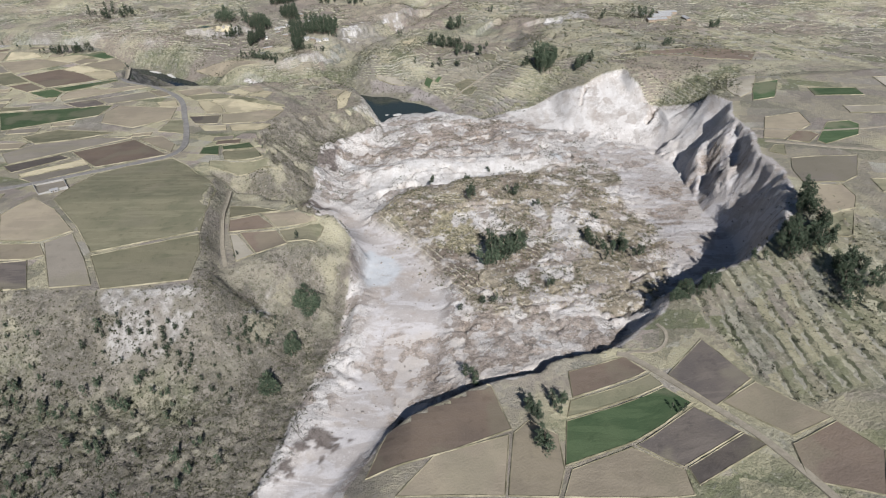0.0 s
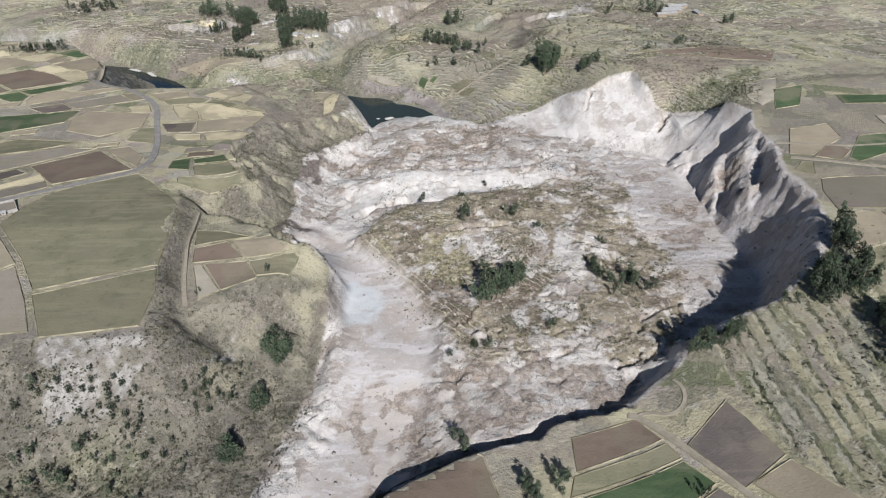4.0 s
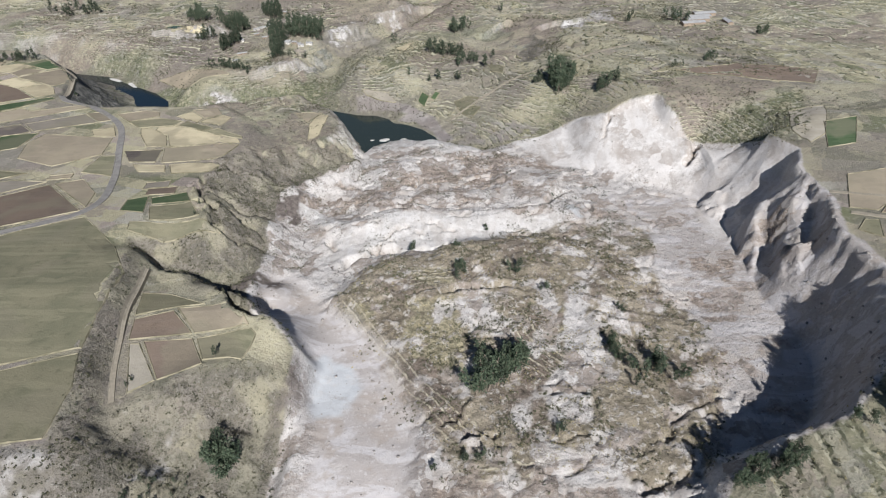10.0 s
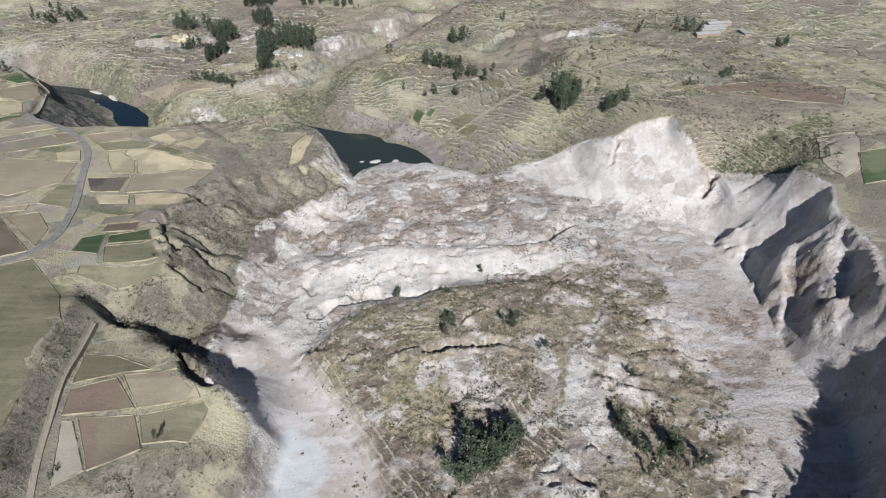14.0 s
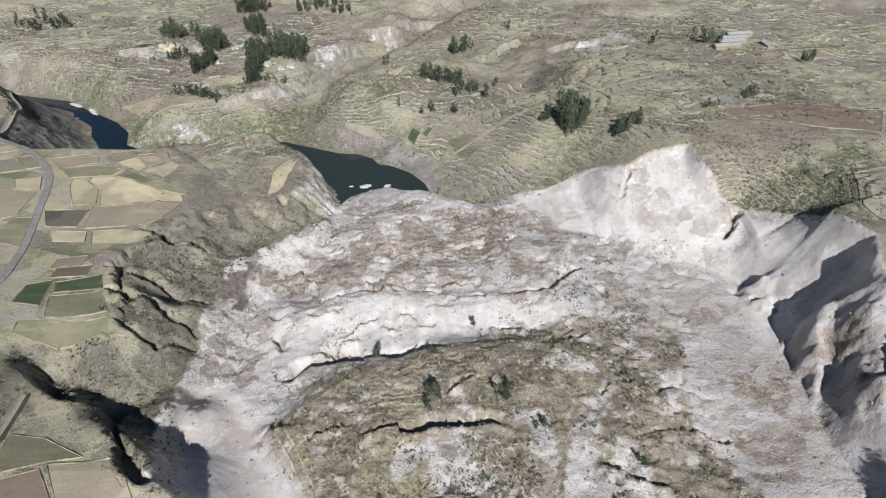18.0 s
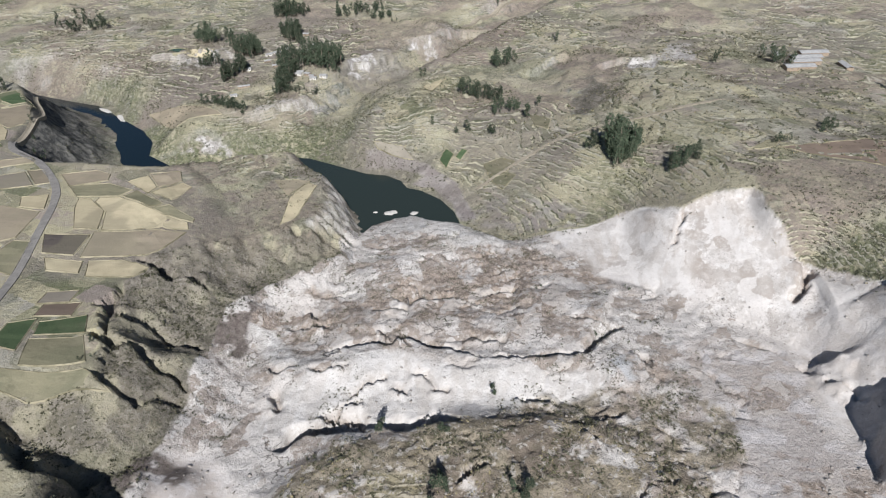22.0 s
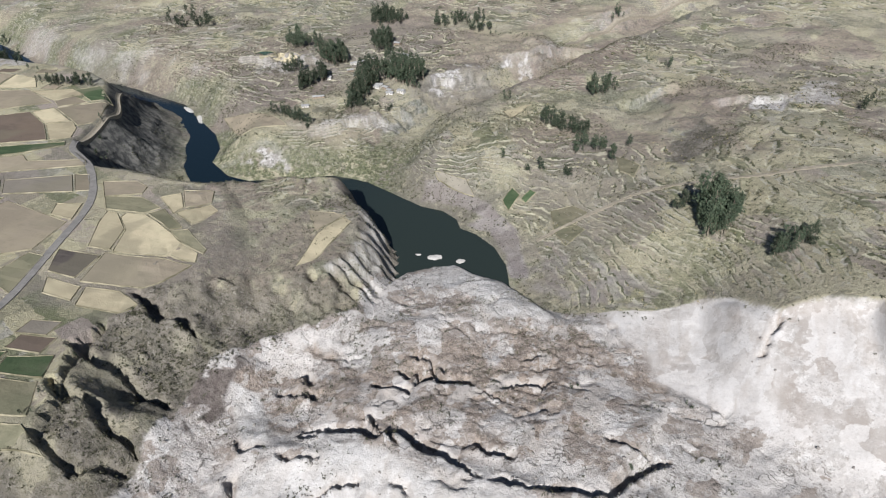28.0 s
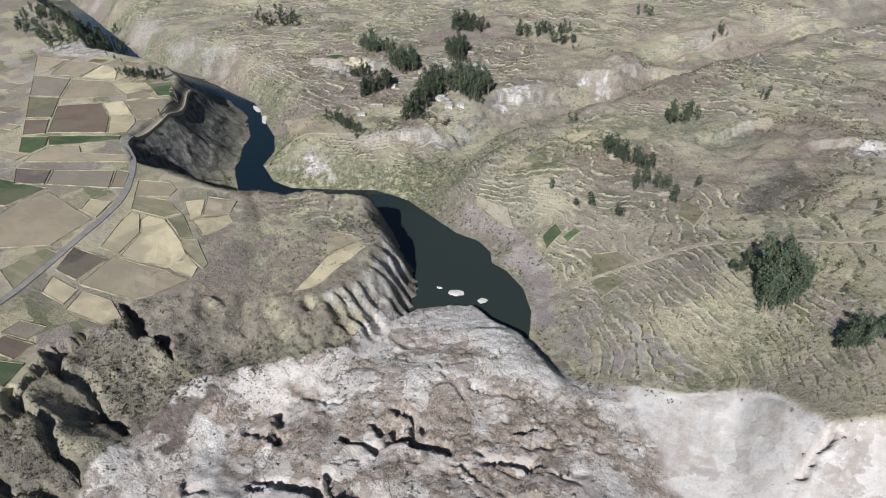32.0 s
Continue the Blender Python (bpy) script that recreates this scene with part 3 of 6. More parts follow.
def land(x, y, fine=True):
    """Height of the ground, and masks for its cover."""
    x, y = np.asarray(x, float), np.asarray(y, float)
    wx = x + 5 * fbm(x, y, 45, 3, 11)
    wy = y + 5 * fbm(x, y, 45, 3, 12)
    # the far side of the river: benches that rise to the right and to the distance
    base = -9 + 49 * sstep(55, 255, x) * sstep(1500, 900, y + 0.6 * x) + 0.035 * np.maximum(y - 1050, 0) + 0.16 * np.maximum(y - 1900, 0)
    base = base + 0.13 * np.maximum(np.abs(x) - 1500, 0) + 0.02 * np.maximum(x - 200, 0)
    base = base + sstep(880, 1150, y) * (7 * fbm(x, y, 230, 3, 21) + 4 * fbm(x, y, 70, 3, 22) + 3.5 * ridged(x, y, 75, 3, 26))
    gully, ga = line_dist(wx + 22 * fbm(x, y, 70, 3, 24), wy + 22 * fbm(x, y, 70, 3, 25), [(-150, 930), (-165, 1000), (-150, 1075), (-110, 1140), (-50, 1230), (10, 1350), (90, 1460), (220, 1620), (300, 2000)])
    base = base - 22 * np.exp(-((x - 138) / 46) ** 2) * sstep(890, 805, y)
    base = base - 24 * sstep(55, 4, gully) * sstep(1.0, 0.75, ga)
    ledge = np.zeros(np.shape(x))
    lx, ly = x + 9 * fbm(x, y, 18, 3, 27), y + 9 * fbm(x, y, 18, 3, 28)
    for line, drop in LEDGES:
        near = np.nonzero((np.abs(x - line[0][0]) < 170) & (np.abs(y - line[0][1]) < 190))
        if near[0].size:
            d, a = line_dist(lx[near], ly[near], line)
            up = side_of(lx[near], ly[near], line)
            ends = sstep(0, 0.12, a) * sstep(1, 0.88, a)
            base[near] = base[near] + 0.5 * drop * ends * np.exp(-(d / 34) ** 2) * (2 * sstep(-2.5, 2.5, up) - 1)
            ledge[near] = np.maximum(ledge[near], ends * sstep(5.5, 2.0, np.abs(up + 1.0)) * sstep(9, 5, d))
    bv = (base + 5 * fbm(x, y, 120, 3, 23)) / 8.0
    bf = bv - np.floor(bv)
    base = base + sstep(900, 1000, y) * sstep(260, 120, x) * sstep(1900, 1500, y) * 8.0 * (sstep(0.3, 0.8, bf) - bf) * 0.45
    water = inside_dist(wx * 0.35 + x * 0.65, wy * 0.35 + y * 0.65, RIVER)
    left = inside_dist(wx * 0.6 + x * 0.4, wy * 0.6 + y * 0.4, PLATEAU)
    ravine = sstep(-330, -400, x) * sstep(790, 820, y)
    bank = 62 + 80 * sstep(-110, 30, x) + 110 * ravine * sstep(-110, -70, left)
    rise = sstep(0, 1, np.clip(-water / bank, 0, 1) ** 0.75)
    h = -42.7 - 4.5 * sstep(0, 8, water) + (base + 42.7) * rise
    # near ground
    h = np.where(y < 640, h * sstep(300, 640, y) + (-12 + 0.10 * np.clip(-105 - x, 0, 160)) * (1 - sstep(300, 640, y)), h)
    right = inside_dist(wx, wy, [(-45, -3000), (-60, 200), (-30, 260), (60, 320), (140, 360), (200, 520), (225, 690), (300, 690), (700, 720), (4500, 900), (4500, -3000)])
    h = h + (level_right(x, y) - h) * sstep(-30, 25, right)
    dip, da = line_dist(x, y, [(246, 690), (262, 710), (291, 677), (300, 650)])
    h = h - (1 - da) ** 0.5 * 38 * np.exp(-(dip / 25) ** 2)
    # left plateau with its steep edge, the spur by the river, the small terrace below
    reach = 42 + 26 * sstep(-330, -430, x) * sstep(780, 850, y) + 30 * sstep(380, 330, y) + 22 * sstep(-240, -150, x) * sstep(560, 600, y)
    lw = sstep(-1, 0, left / reach)
    lw = lw + (np.clip(1 + left / reach, 0, 1) ** 2.1 - lw) * ravine * (left < 0)
    h = h + (level_left(x, y) - h) * lw
    spur = inside_dist(wx, wy, SPUR)
    h = np.maximum(h, h + (18 - 0.115 * (x + 240) - 0.03 * (y - 780) - h) * sstep(-34, 0, spur))
    terr = inside_dist(wx * 0.5 + x * 0.5, wy * 0.5 + y * 0.5, TERRACE)
    h = np.maximum(h, h + (27.5 - 0.16 * np.maximum(y - 452, 0) - 0.4 * np.maximum(x + 108, 0) - h) * sstep(-30, 0, terr))
    for px, py, up, wide in SWELLS:
        h = h + up * np.exp(-((x - px) ** 2 + (y - py) ** 2) / wide ** 2) * (y < 760)
    # the landslide: a bowl cut below its rim
    cut = inside_dist(wx * 0.8 + x * 0.2, wy * 0.8 + y * 0.2, SLIDE)
    floor = -1.5 - 0.05 * (y - 330) - 10 * sstep(370, 300, y) * sstep(45, -15, x) - 6 * sstep(-40, -110, x) * sstep(440, 520, y) - 10 * sstep(770, 835, y) * sstep(70, 20, x)
    steep = 12 + 48 * sstep(30, 110, x) * sstep(640, 700, y) + 34 * sstep(200, 270, x) * sstep(430, 500, y) * sstep(720, 660, y) + 26 * sstep(200, 270, x) * sstep(340, 400, y) * sstep(500, 430, y)
    steep = steep + 14 * sstep(120, 180, x) * sstep(300, 340, y) * sstep(400, 340, y) - 6 * sstep(300, 270, y) + 18 * sstep(-70, -90, x) * sstep(520, 560, y)
    steep = steep + 16 * np.exp(-((x + 92) ** 2 + (y - 458) ** 2) / 34 ** 2)
    crag = sstep(230, 285, x) * sstep(330, 420, y) * sstep(650, 615, y)
    even = sstep(30, 90, x) * sstep(640, 690, y) + sstep(215, 250, x) * sstep(440, 480, y) * sstep(700, 640, y)
    run = np.clip((cut - crag * 7 * (0.5 + 0.5 * ridged(x * 0.7, y, 30, 3, 41))) / steep, 0, 1)
    sw = sstep(0, 1, run) + (run ** (0.85 - 0.33 * sstep(230, 260, x) * sstep(630, 600, y)) - sstep(0, 1, run)) * np.clip(even, 0, 1)
    h = h + (floor - h) * sw
    face = np.maximum(17 + 0.45 * (y - 769) + 0.38 * (x - 188), floor)
    h = h + (face - h) * sstep(150, 185, x) * sstep(0, 9, cut) * sstep(664, 690, y + 0.2 * (x - 240)) * sstep(264, 252, x)
    for px, py, up, wide in FILLS:
        h = h + up * np.exp(-((x - px) ** 2 + (y - py) ** 2) / wide ** 2)
    body = sstep(0, 14, cut)
    block = inside_dist(wx, wy, BLOCK)
    bw = sstep(-20, 12, block)
    lift = 5 + 6 * sstep(430, 510, y) * sstep(160, 60, x) - 2 * sstep(120, 180, x)
    h = h + lift * bw * body
    chan, ca = line_dist(wx, wy, CHANNEL)
    cw = sstep(38, 18, chan) * body
    h = h - 4 * cw
    for line, half, high in RIDGES:
        d, a = line_dist(wx, wy, line)
        h = h + high * np.exp(-(d / half) ** 2) * sstep(0, 30, cut) * sstep(0, 0.08, a) * sstep(1, 0.92, a)
    smooth_lobe = sstep(-4, 6, inside_dist(wx, wy, LOBE)) * sstep(-6, 4, cut)
    smooth_lobe = np.maximum(smooth_lobe, 0.75 * sstep(232, 250, x) * sstep(560, 600, y) * sstep(-3, 4, cut))
    # buttresses that stand out from the scarp
    for crest, near, far in SPINES:
        qx, qy = x + 5 * fbm(x, y, 14, 3, 55), y + 5 * fbm(x, y, 14, 3, 56)
        line = [(p[0], p[1]) for p in crest]
        d, a = line_dist(qx, qy, line)
        top = np.interp(a, np.linspace(0, 1, len(crest)), [p[2] for p in crest])
        slope = np.where(side_of(qx, qy, line) > 0, far, near)
        h = np.where((cut > 0) | (x < 0), np.maximum(h, top + 2.5 * ridged(x, y, 11, 2, 58) - slope * d), h)
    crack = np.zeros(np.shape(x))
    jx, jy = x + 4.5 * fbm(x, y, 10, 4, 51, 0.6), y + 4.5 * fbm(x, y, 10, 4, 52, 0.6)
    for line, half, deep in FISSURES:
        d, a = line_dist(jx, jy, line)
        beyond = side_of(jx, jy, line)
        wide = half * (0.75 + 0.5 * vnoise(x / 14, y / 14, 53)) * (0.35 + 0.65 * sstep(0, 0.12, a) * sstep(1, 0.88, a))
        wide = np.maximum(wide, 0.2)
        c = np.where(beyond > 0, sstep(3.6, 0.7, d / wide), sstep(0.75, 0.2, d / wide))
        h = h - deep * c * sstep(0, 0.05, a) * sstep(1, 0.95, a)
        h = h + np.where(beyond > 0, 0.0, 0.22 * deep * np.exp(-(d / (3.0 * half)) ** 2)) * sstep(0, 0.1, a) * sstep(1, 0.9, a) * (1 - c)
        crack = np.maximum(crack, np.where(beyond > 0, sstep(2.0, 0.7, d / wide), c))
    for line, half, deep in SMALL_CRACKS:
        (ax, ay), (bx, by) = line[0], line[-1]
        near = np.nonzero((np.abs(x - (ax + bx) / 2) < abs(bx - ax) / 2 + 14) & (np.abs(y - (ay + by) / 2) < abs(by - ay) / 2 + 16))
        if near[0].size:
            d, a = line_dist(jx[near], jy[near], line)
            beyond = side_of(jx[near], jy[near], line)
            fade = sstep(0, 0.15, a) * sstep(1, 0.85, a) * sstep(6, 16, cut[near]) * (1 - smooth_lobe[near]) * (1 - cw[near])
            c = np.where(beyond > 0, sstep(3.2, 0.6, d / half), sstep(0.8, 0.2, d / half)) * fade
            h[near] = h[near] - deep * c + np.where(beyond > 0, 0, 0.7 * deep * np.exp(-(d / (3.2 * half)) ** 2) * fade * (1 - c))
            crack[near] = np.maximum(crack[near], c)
    coarse = h
    # roughness by kind of ground
    hill = (1 - lw) * (1 - body) * (1 - sstep(-10, 25, right)) * (1 - sstep(-8, 4, terr))
    wet = sstep(-6, 2, water)
    wild = sstep(0, -6, left) * (1 - body) * (1 - sstep(-8, 4, terr)) * (1 - sstep(-10, 25, right)) * sstep(-60, -85, x) * sstep(860, 800, y) * (1 - sstep(-12, 0, spur))
    slope_left = hill * sstep(0, -10, left) * sstep(-130, -70, left) * sstep(840, 720, y) * sstep(330, 370, y)
    if fine:
        calm = np.maximum(sstep(-3, 9, inside_dist(wx, wy, CALM)), 0.6 * sstep(-4, 6, inside_dist(wx, wy, SLAB)))
        rough = body * (1 - 0.93 * cw) * (1 - 0.85 * smooth_lobe) * (1 - 0.72 * calm) * (1 + 0.35 * bw)
        h = h + rough * (1.3 * fbm(x, y, 30, 3, 61) + 0.75 * ridged(x, y, 9.5, 4, 62) + 1.35 * fbm(x, y, 6.5, 4, 63, 0.72))
        h = h + crag * body * (2.4 * ridged(x * 1.1 - 0.5 * y, y * 0.8 + 0.3 * x, 12, 4, 46) + 1.2 * fbm(x, y, 5, 3, 47)) * sstep(0.97, 0.8, sw)
        for sc, sd in ((30, 81), (17, 84)):
            v = fbm(x * 0.85 + 0.2 * y, y * 1.2 - 0.15 * x, sc, 3, sd)
            h = h - rough * (2.3 if sc > 20 else 1.4) * sstep(0.05, 0.014, np.abs(v)) * sstep(-0.1, 0.25, fbm(x, y, 50, 2, sd + 1))
        h = h + body * 0.3 * fbm(x, y, 7, 3, 64) + smooth_lobe * 1.5 * ridged(x * 1.2 + 0.3 * y, y * 0.3, 34, 3, 65)
        gul = ridged(x * 0.8 + 0.5 * y, y * 0.35 - 0.3 * x, 20, 3, 66)
        h = h + hill * (1 - wet) * ((1.3 + 1.2 * sstep(900, 1000, y)) * fbm(x, y, 26, 3, 67) + 0.45 * fbm(x, y, 6, 3, 68))
        rugged = wild * (1 - wet) * (1 - 0.6 * sstep(690, 730, y))
        h = h + rugged * (2.2 * ridged(x * 0.8 + 0.4 * y, y * 0.7, 21, 4, 69) + 1.7 * fbm(x, y, 5, 4, 70, 0.66))
        h = h + (slope_left * (1 - 0.6 * sstep(690, 730, y)) * (2.0 + 3.0 * ridged(x, y * 1.3, 11, 4, 59)) + 3.5 * sstep(-45, -8, spur) * sstep(4, -8, spur) + (2.6 + 4.2 * ridged(x * 0.5 + 0.9 * y, 0.3 * y - 0.5 * x, 13, 4, 60)) * sstep(-90, -40, left) * sstep(-4, -22, left) * sstep(-300, -380, x) * sstep(780, 800, y)) * gul
        de, ae = line_dist(x, y, SPUR[3:7])
        rib = np.abs(np.mod(ae * 10 + 1.1 * fbm(x, y, 26, 3, 57) + 0.35 * fbm(x, y, 7, 2, 48), 1.0) - 0.5) * 2
        h = h - sstep(1, 7, de) * sstep(44, 26, de) * sstep(2, -4, spur) * (1 - 0.7 * body) * (x > -150) * (7.5 + 4.0 * fbm(x, y, 20, 2, 49)) * (1 - rib) ** 0.9
    # terraced hillside beyond the river, terraced slopes by the right rim, old fields on the slid block
    tz = sstep(-14, -40, water) * sstep(775, 800, y) * (1 - body) * (1 - sstep(-30, 0, right)) * (1 - lw) * (1 - sstep(40, 15, gully) * 0.8)
    tz = tz * (1 - 0.9 * sstep(-4, 6, inside_dist(x, y, BROWN_SLOPE)))
    tz = tz * np.maximum(sstep(-0.25, 0.1, fbm(x, y, 110, 3, 71)), sstep(0, 40, x + 40) * sstep(1010, 960, y - 0.35 * x) * (0.6 + 0.4 * sstep(-0.3, 0.1, fbm(x, y, 45, 2, 77))))
    tr = sstep(150, 175, x - 0.25 * (y - 300)) * sstep(305, 330, y + 0.35 * (x - 180)) * sstep(475, 400, y) * (1 - body) * sstep(330, 270, x)
    tr = np.maximum(tr, sstep(-3, 4, inside_dist(x, y, STRIPS)) * (1 - body))
    tr = np.maximum(tr, sstep(50, 20, dip) * sstep(660, 690, y) * (1 - body))
    tr = np.maximum(tr, 0.9 * sstep(-3, 5, inside_dist(x, y, HEDGED)) * (1 - body))
    tr2 = sstep(-96, -106, x) * sstep(275, 255, y) * (1 - body)
    riser = np.zeros(np.shape(x))
    warp = 5.5 * fbm(x, y, 54, 3, 72) + 0.8 * fbm(x, y, 12, 2, 74)
    cu = (x + 0.3 * y + 16 * fbm(x, y, 46, 2, 78)) / 42
    cv = (y - 0.25 * x + 14 * fbm(x, y, 40, 2, 79)) / 30
    iu, iv = np.floor(cu + 0.5 * np.mod(np.floor(cv), 2)), np.floor(cv)
    fv = (coarse + 0.12 * (y - 900) + 0.01 * x + warp) / 3.1 + 0.9 * vnoise(iu, iv, 151) + vnoise(iu, iv, 152) * (cu - iu) * 1.1 + vnoise(iu, iv, 153) * (cv - iv) * 0.8
    strip = np.zeros(np.shape(x))
    if fine:
        f = fv - np.floor(fv)
        h = h + tz * 1.9 * (sstep(0.72, 1.0, f) - f)
        riser = np.maximum(riser, tz * sstep(0.64, 0.74, f))
        v = (h + 1.1 * fbm(x, y, 30, 2, 73)) / 2.7
        f = v - np.floor(v)
        zone_r = np.maximum(tr, tr2)
        fv = np.where(zone_r > 0.4, v, fv)
        h = h + zone_r * 2.7 * (sstep(0.78, 1.0, f) - f) * 0.9
        riser = np.maximum(riser, zone_r * sstep(0.6, 0.75, f))
        for line, width, gap in OLD_FIELDS:
            d, a = line_dist(x, y, line)
            v = (d * np.sign(side_of(x, y, line)) + 2.2 * fbm(x, y, 22, 3, 75)) / gap
            f = v - np.floor(v)
            here = sstep(width, width - 6, d) * sstep(0, 0.04, a) * sstep(1, 0.96, a) * bw * body
            h = h + here * 1.3 * (sstep(0.7, 1.0, f) - f)
            fv = np.where(here > 0.05, v, fv)
            strip = np.maximum(strip, here)
    flatland = np.maximum(lw * (left > -2), sstep(-5, 20, right) * (1 - tr)) * (1 - body)
    fv = np.where(flatland > 0.5, (0.9 * y + 0.3 * x + 9 * fbm(x, y, 90, 2, 76)) / 17, fv)
    masks = dict(slide=body, block=bw * body, chan=cw, lobe=smooth_lobe, crack=crack, hill=hill, water=water, left=left, lw=lw, spur=spur, terr=terr, cut=cut, riser=riser,
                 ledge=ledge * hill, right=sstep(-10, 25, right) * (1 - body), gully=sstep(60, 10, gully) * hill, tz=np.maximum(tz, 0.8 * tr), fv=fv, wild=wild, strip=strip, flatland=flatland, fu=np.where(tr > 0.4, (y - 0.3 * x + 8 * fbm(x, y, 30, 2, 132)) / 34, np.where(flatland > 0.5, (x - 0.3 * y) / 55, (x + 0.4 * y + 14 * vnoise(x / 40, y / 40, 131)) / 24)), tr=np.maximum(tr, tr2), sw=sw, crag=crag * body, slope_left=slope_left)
    return h, masks


# ---------------------------------------------------------------- ground and water
def axis(stops):
    """Grid lines: (from, to, spacing) stretches joined end to end."""
    out = []
    for a, b, s in stops:
        out.append(np.linspace(a, b, max(1, round(abs(b - a) / s)), endpoint=False))
    out.append(np.array([stops[-1][1]], float))
    return np.concatenate(out)


def build_ground():
    xs = axis([(-4200, -1400, 200), (-1400, -900, 12), (-900, -470, 3.6), (-470, 345, 1.55), (345, 700, 3.6), (700, 1100, 12), (1100, 4200, 200)])
    ys = axis([(-2500, 0, 150), (0, 160, 8), (160, 930, 1.55), (930, 1180, 2.3), (1180, 1480, 3.2), (1480, 1650, 5), (1650, 2100, 15), (2100, 4500, 150)])
    gx, gy = np.meshgrid(xs, ys)
    h, m = land(gx, gy)
    nx, ny = len(xs), len(ys)
    co = np.stack([gx, gy, h], -1).reshape(-1, 3)
    idx = np.arange(nx * ny).reshape(ny, nx)
    quads = np.stack([idx[:-1, :-1], idx[:-1, 1:], idx[1:, 1:], idx[1:, :-1]], -1).reshape(-1, 4)
    me = bpy.data.meshes.new("ground")
    me.vertices.add(len(co))
    me.vertices.foreach_set("co", co.ravel().astype(np.float32))
    me.loops.add(quads.size)
    me.loops.foreach_set("vertex_index", quads.ravel().astype(np.int32))
    me.polygons.add(len(quads))
    me.polygons.foreach_set("loop_start", np.arange(0, quads.size, 4, dtype=np.int32))
    me.update()
    me.polygons.foreach_set("use_smooth", np.ones(len(quads), bool))
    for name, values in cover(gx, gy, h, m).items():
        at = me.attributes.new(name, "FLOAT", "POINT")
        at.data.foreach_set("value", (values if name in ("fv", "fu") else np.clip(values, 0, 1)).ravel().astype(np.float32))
    me.materials.append(GROUND)
    ob = new("ground", me)
    tagged(ob, "dry Andean valley ground broken by a pale landslide", "ground", kind="structure")
    return ob, (xs, ys, h)


def zone(x, y, outline, soft=2.5, rough=7.0, scale=18, seed=300):
    """1 inside an outline with a ragged edge."""
    edge = rough + soft + 1
    xs, ys = [p[0] for p in outline], [p[1] for p in outline]
    rows = np.nonzero((y[:, 0] > min(ys) - edge) & (y[:, 0] < max(ys) + edge))[0]
    cols = np.nonzero((x[0] > min(xs) - edge) & (x[0] < max(xs) + edge))[0]
    out = np.zeros(x.shape)
    part_ = (slice(rows[0], rows[-1] + 1), slice(cols[0], cols[-1] + 1))
    px, py = x[part_], y[part_]
    out[part_] = sstep(-soft, soft, inside_dist(px, py, outline) + rough * fbm(px, py, scale, 4, seed))
    return out


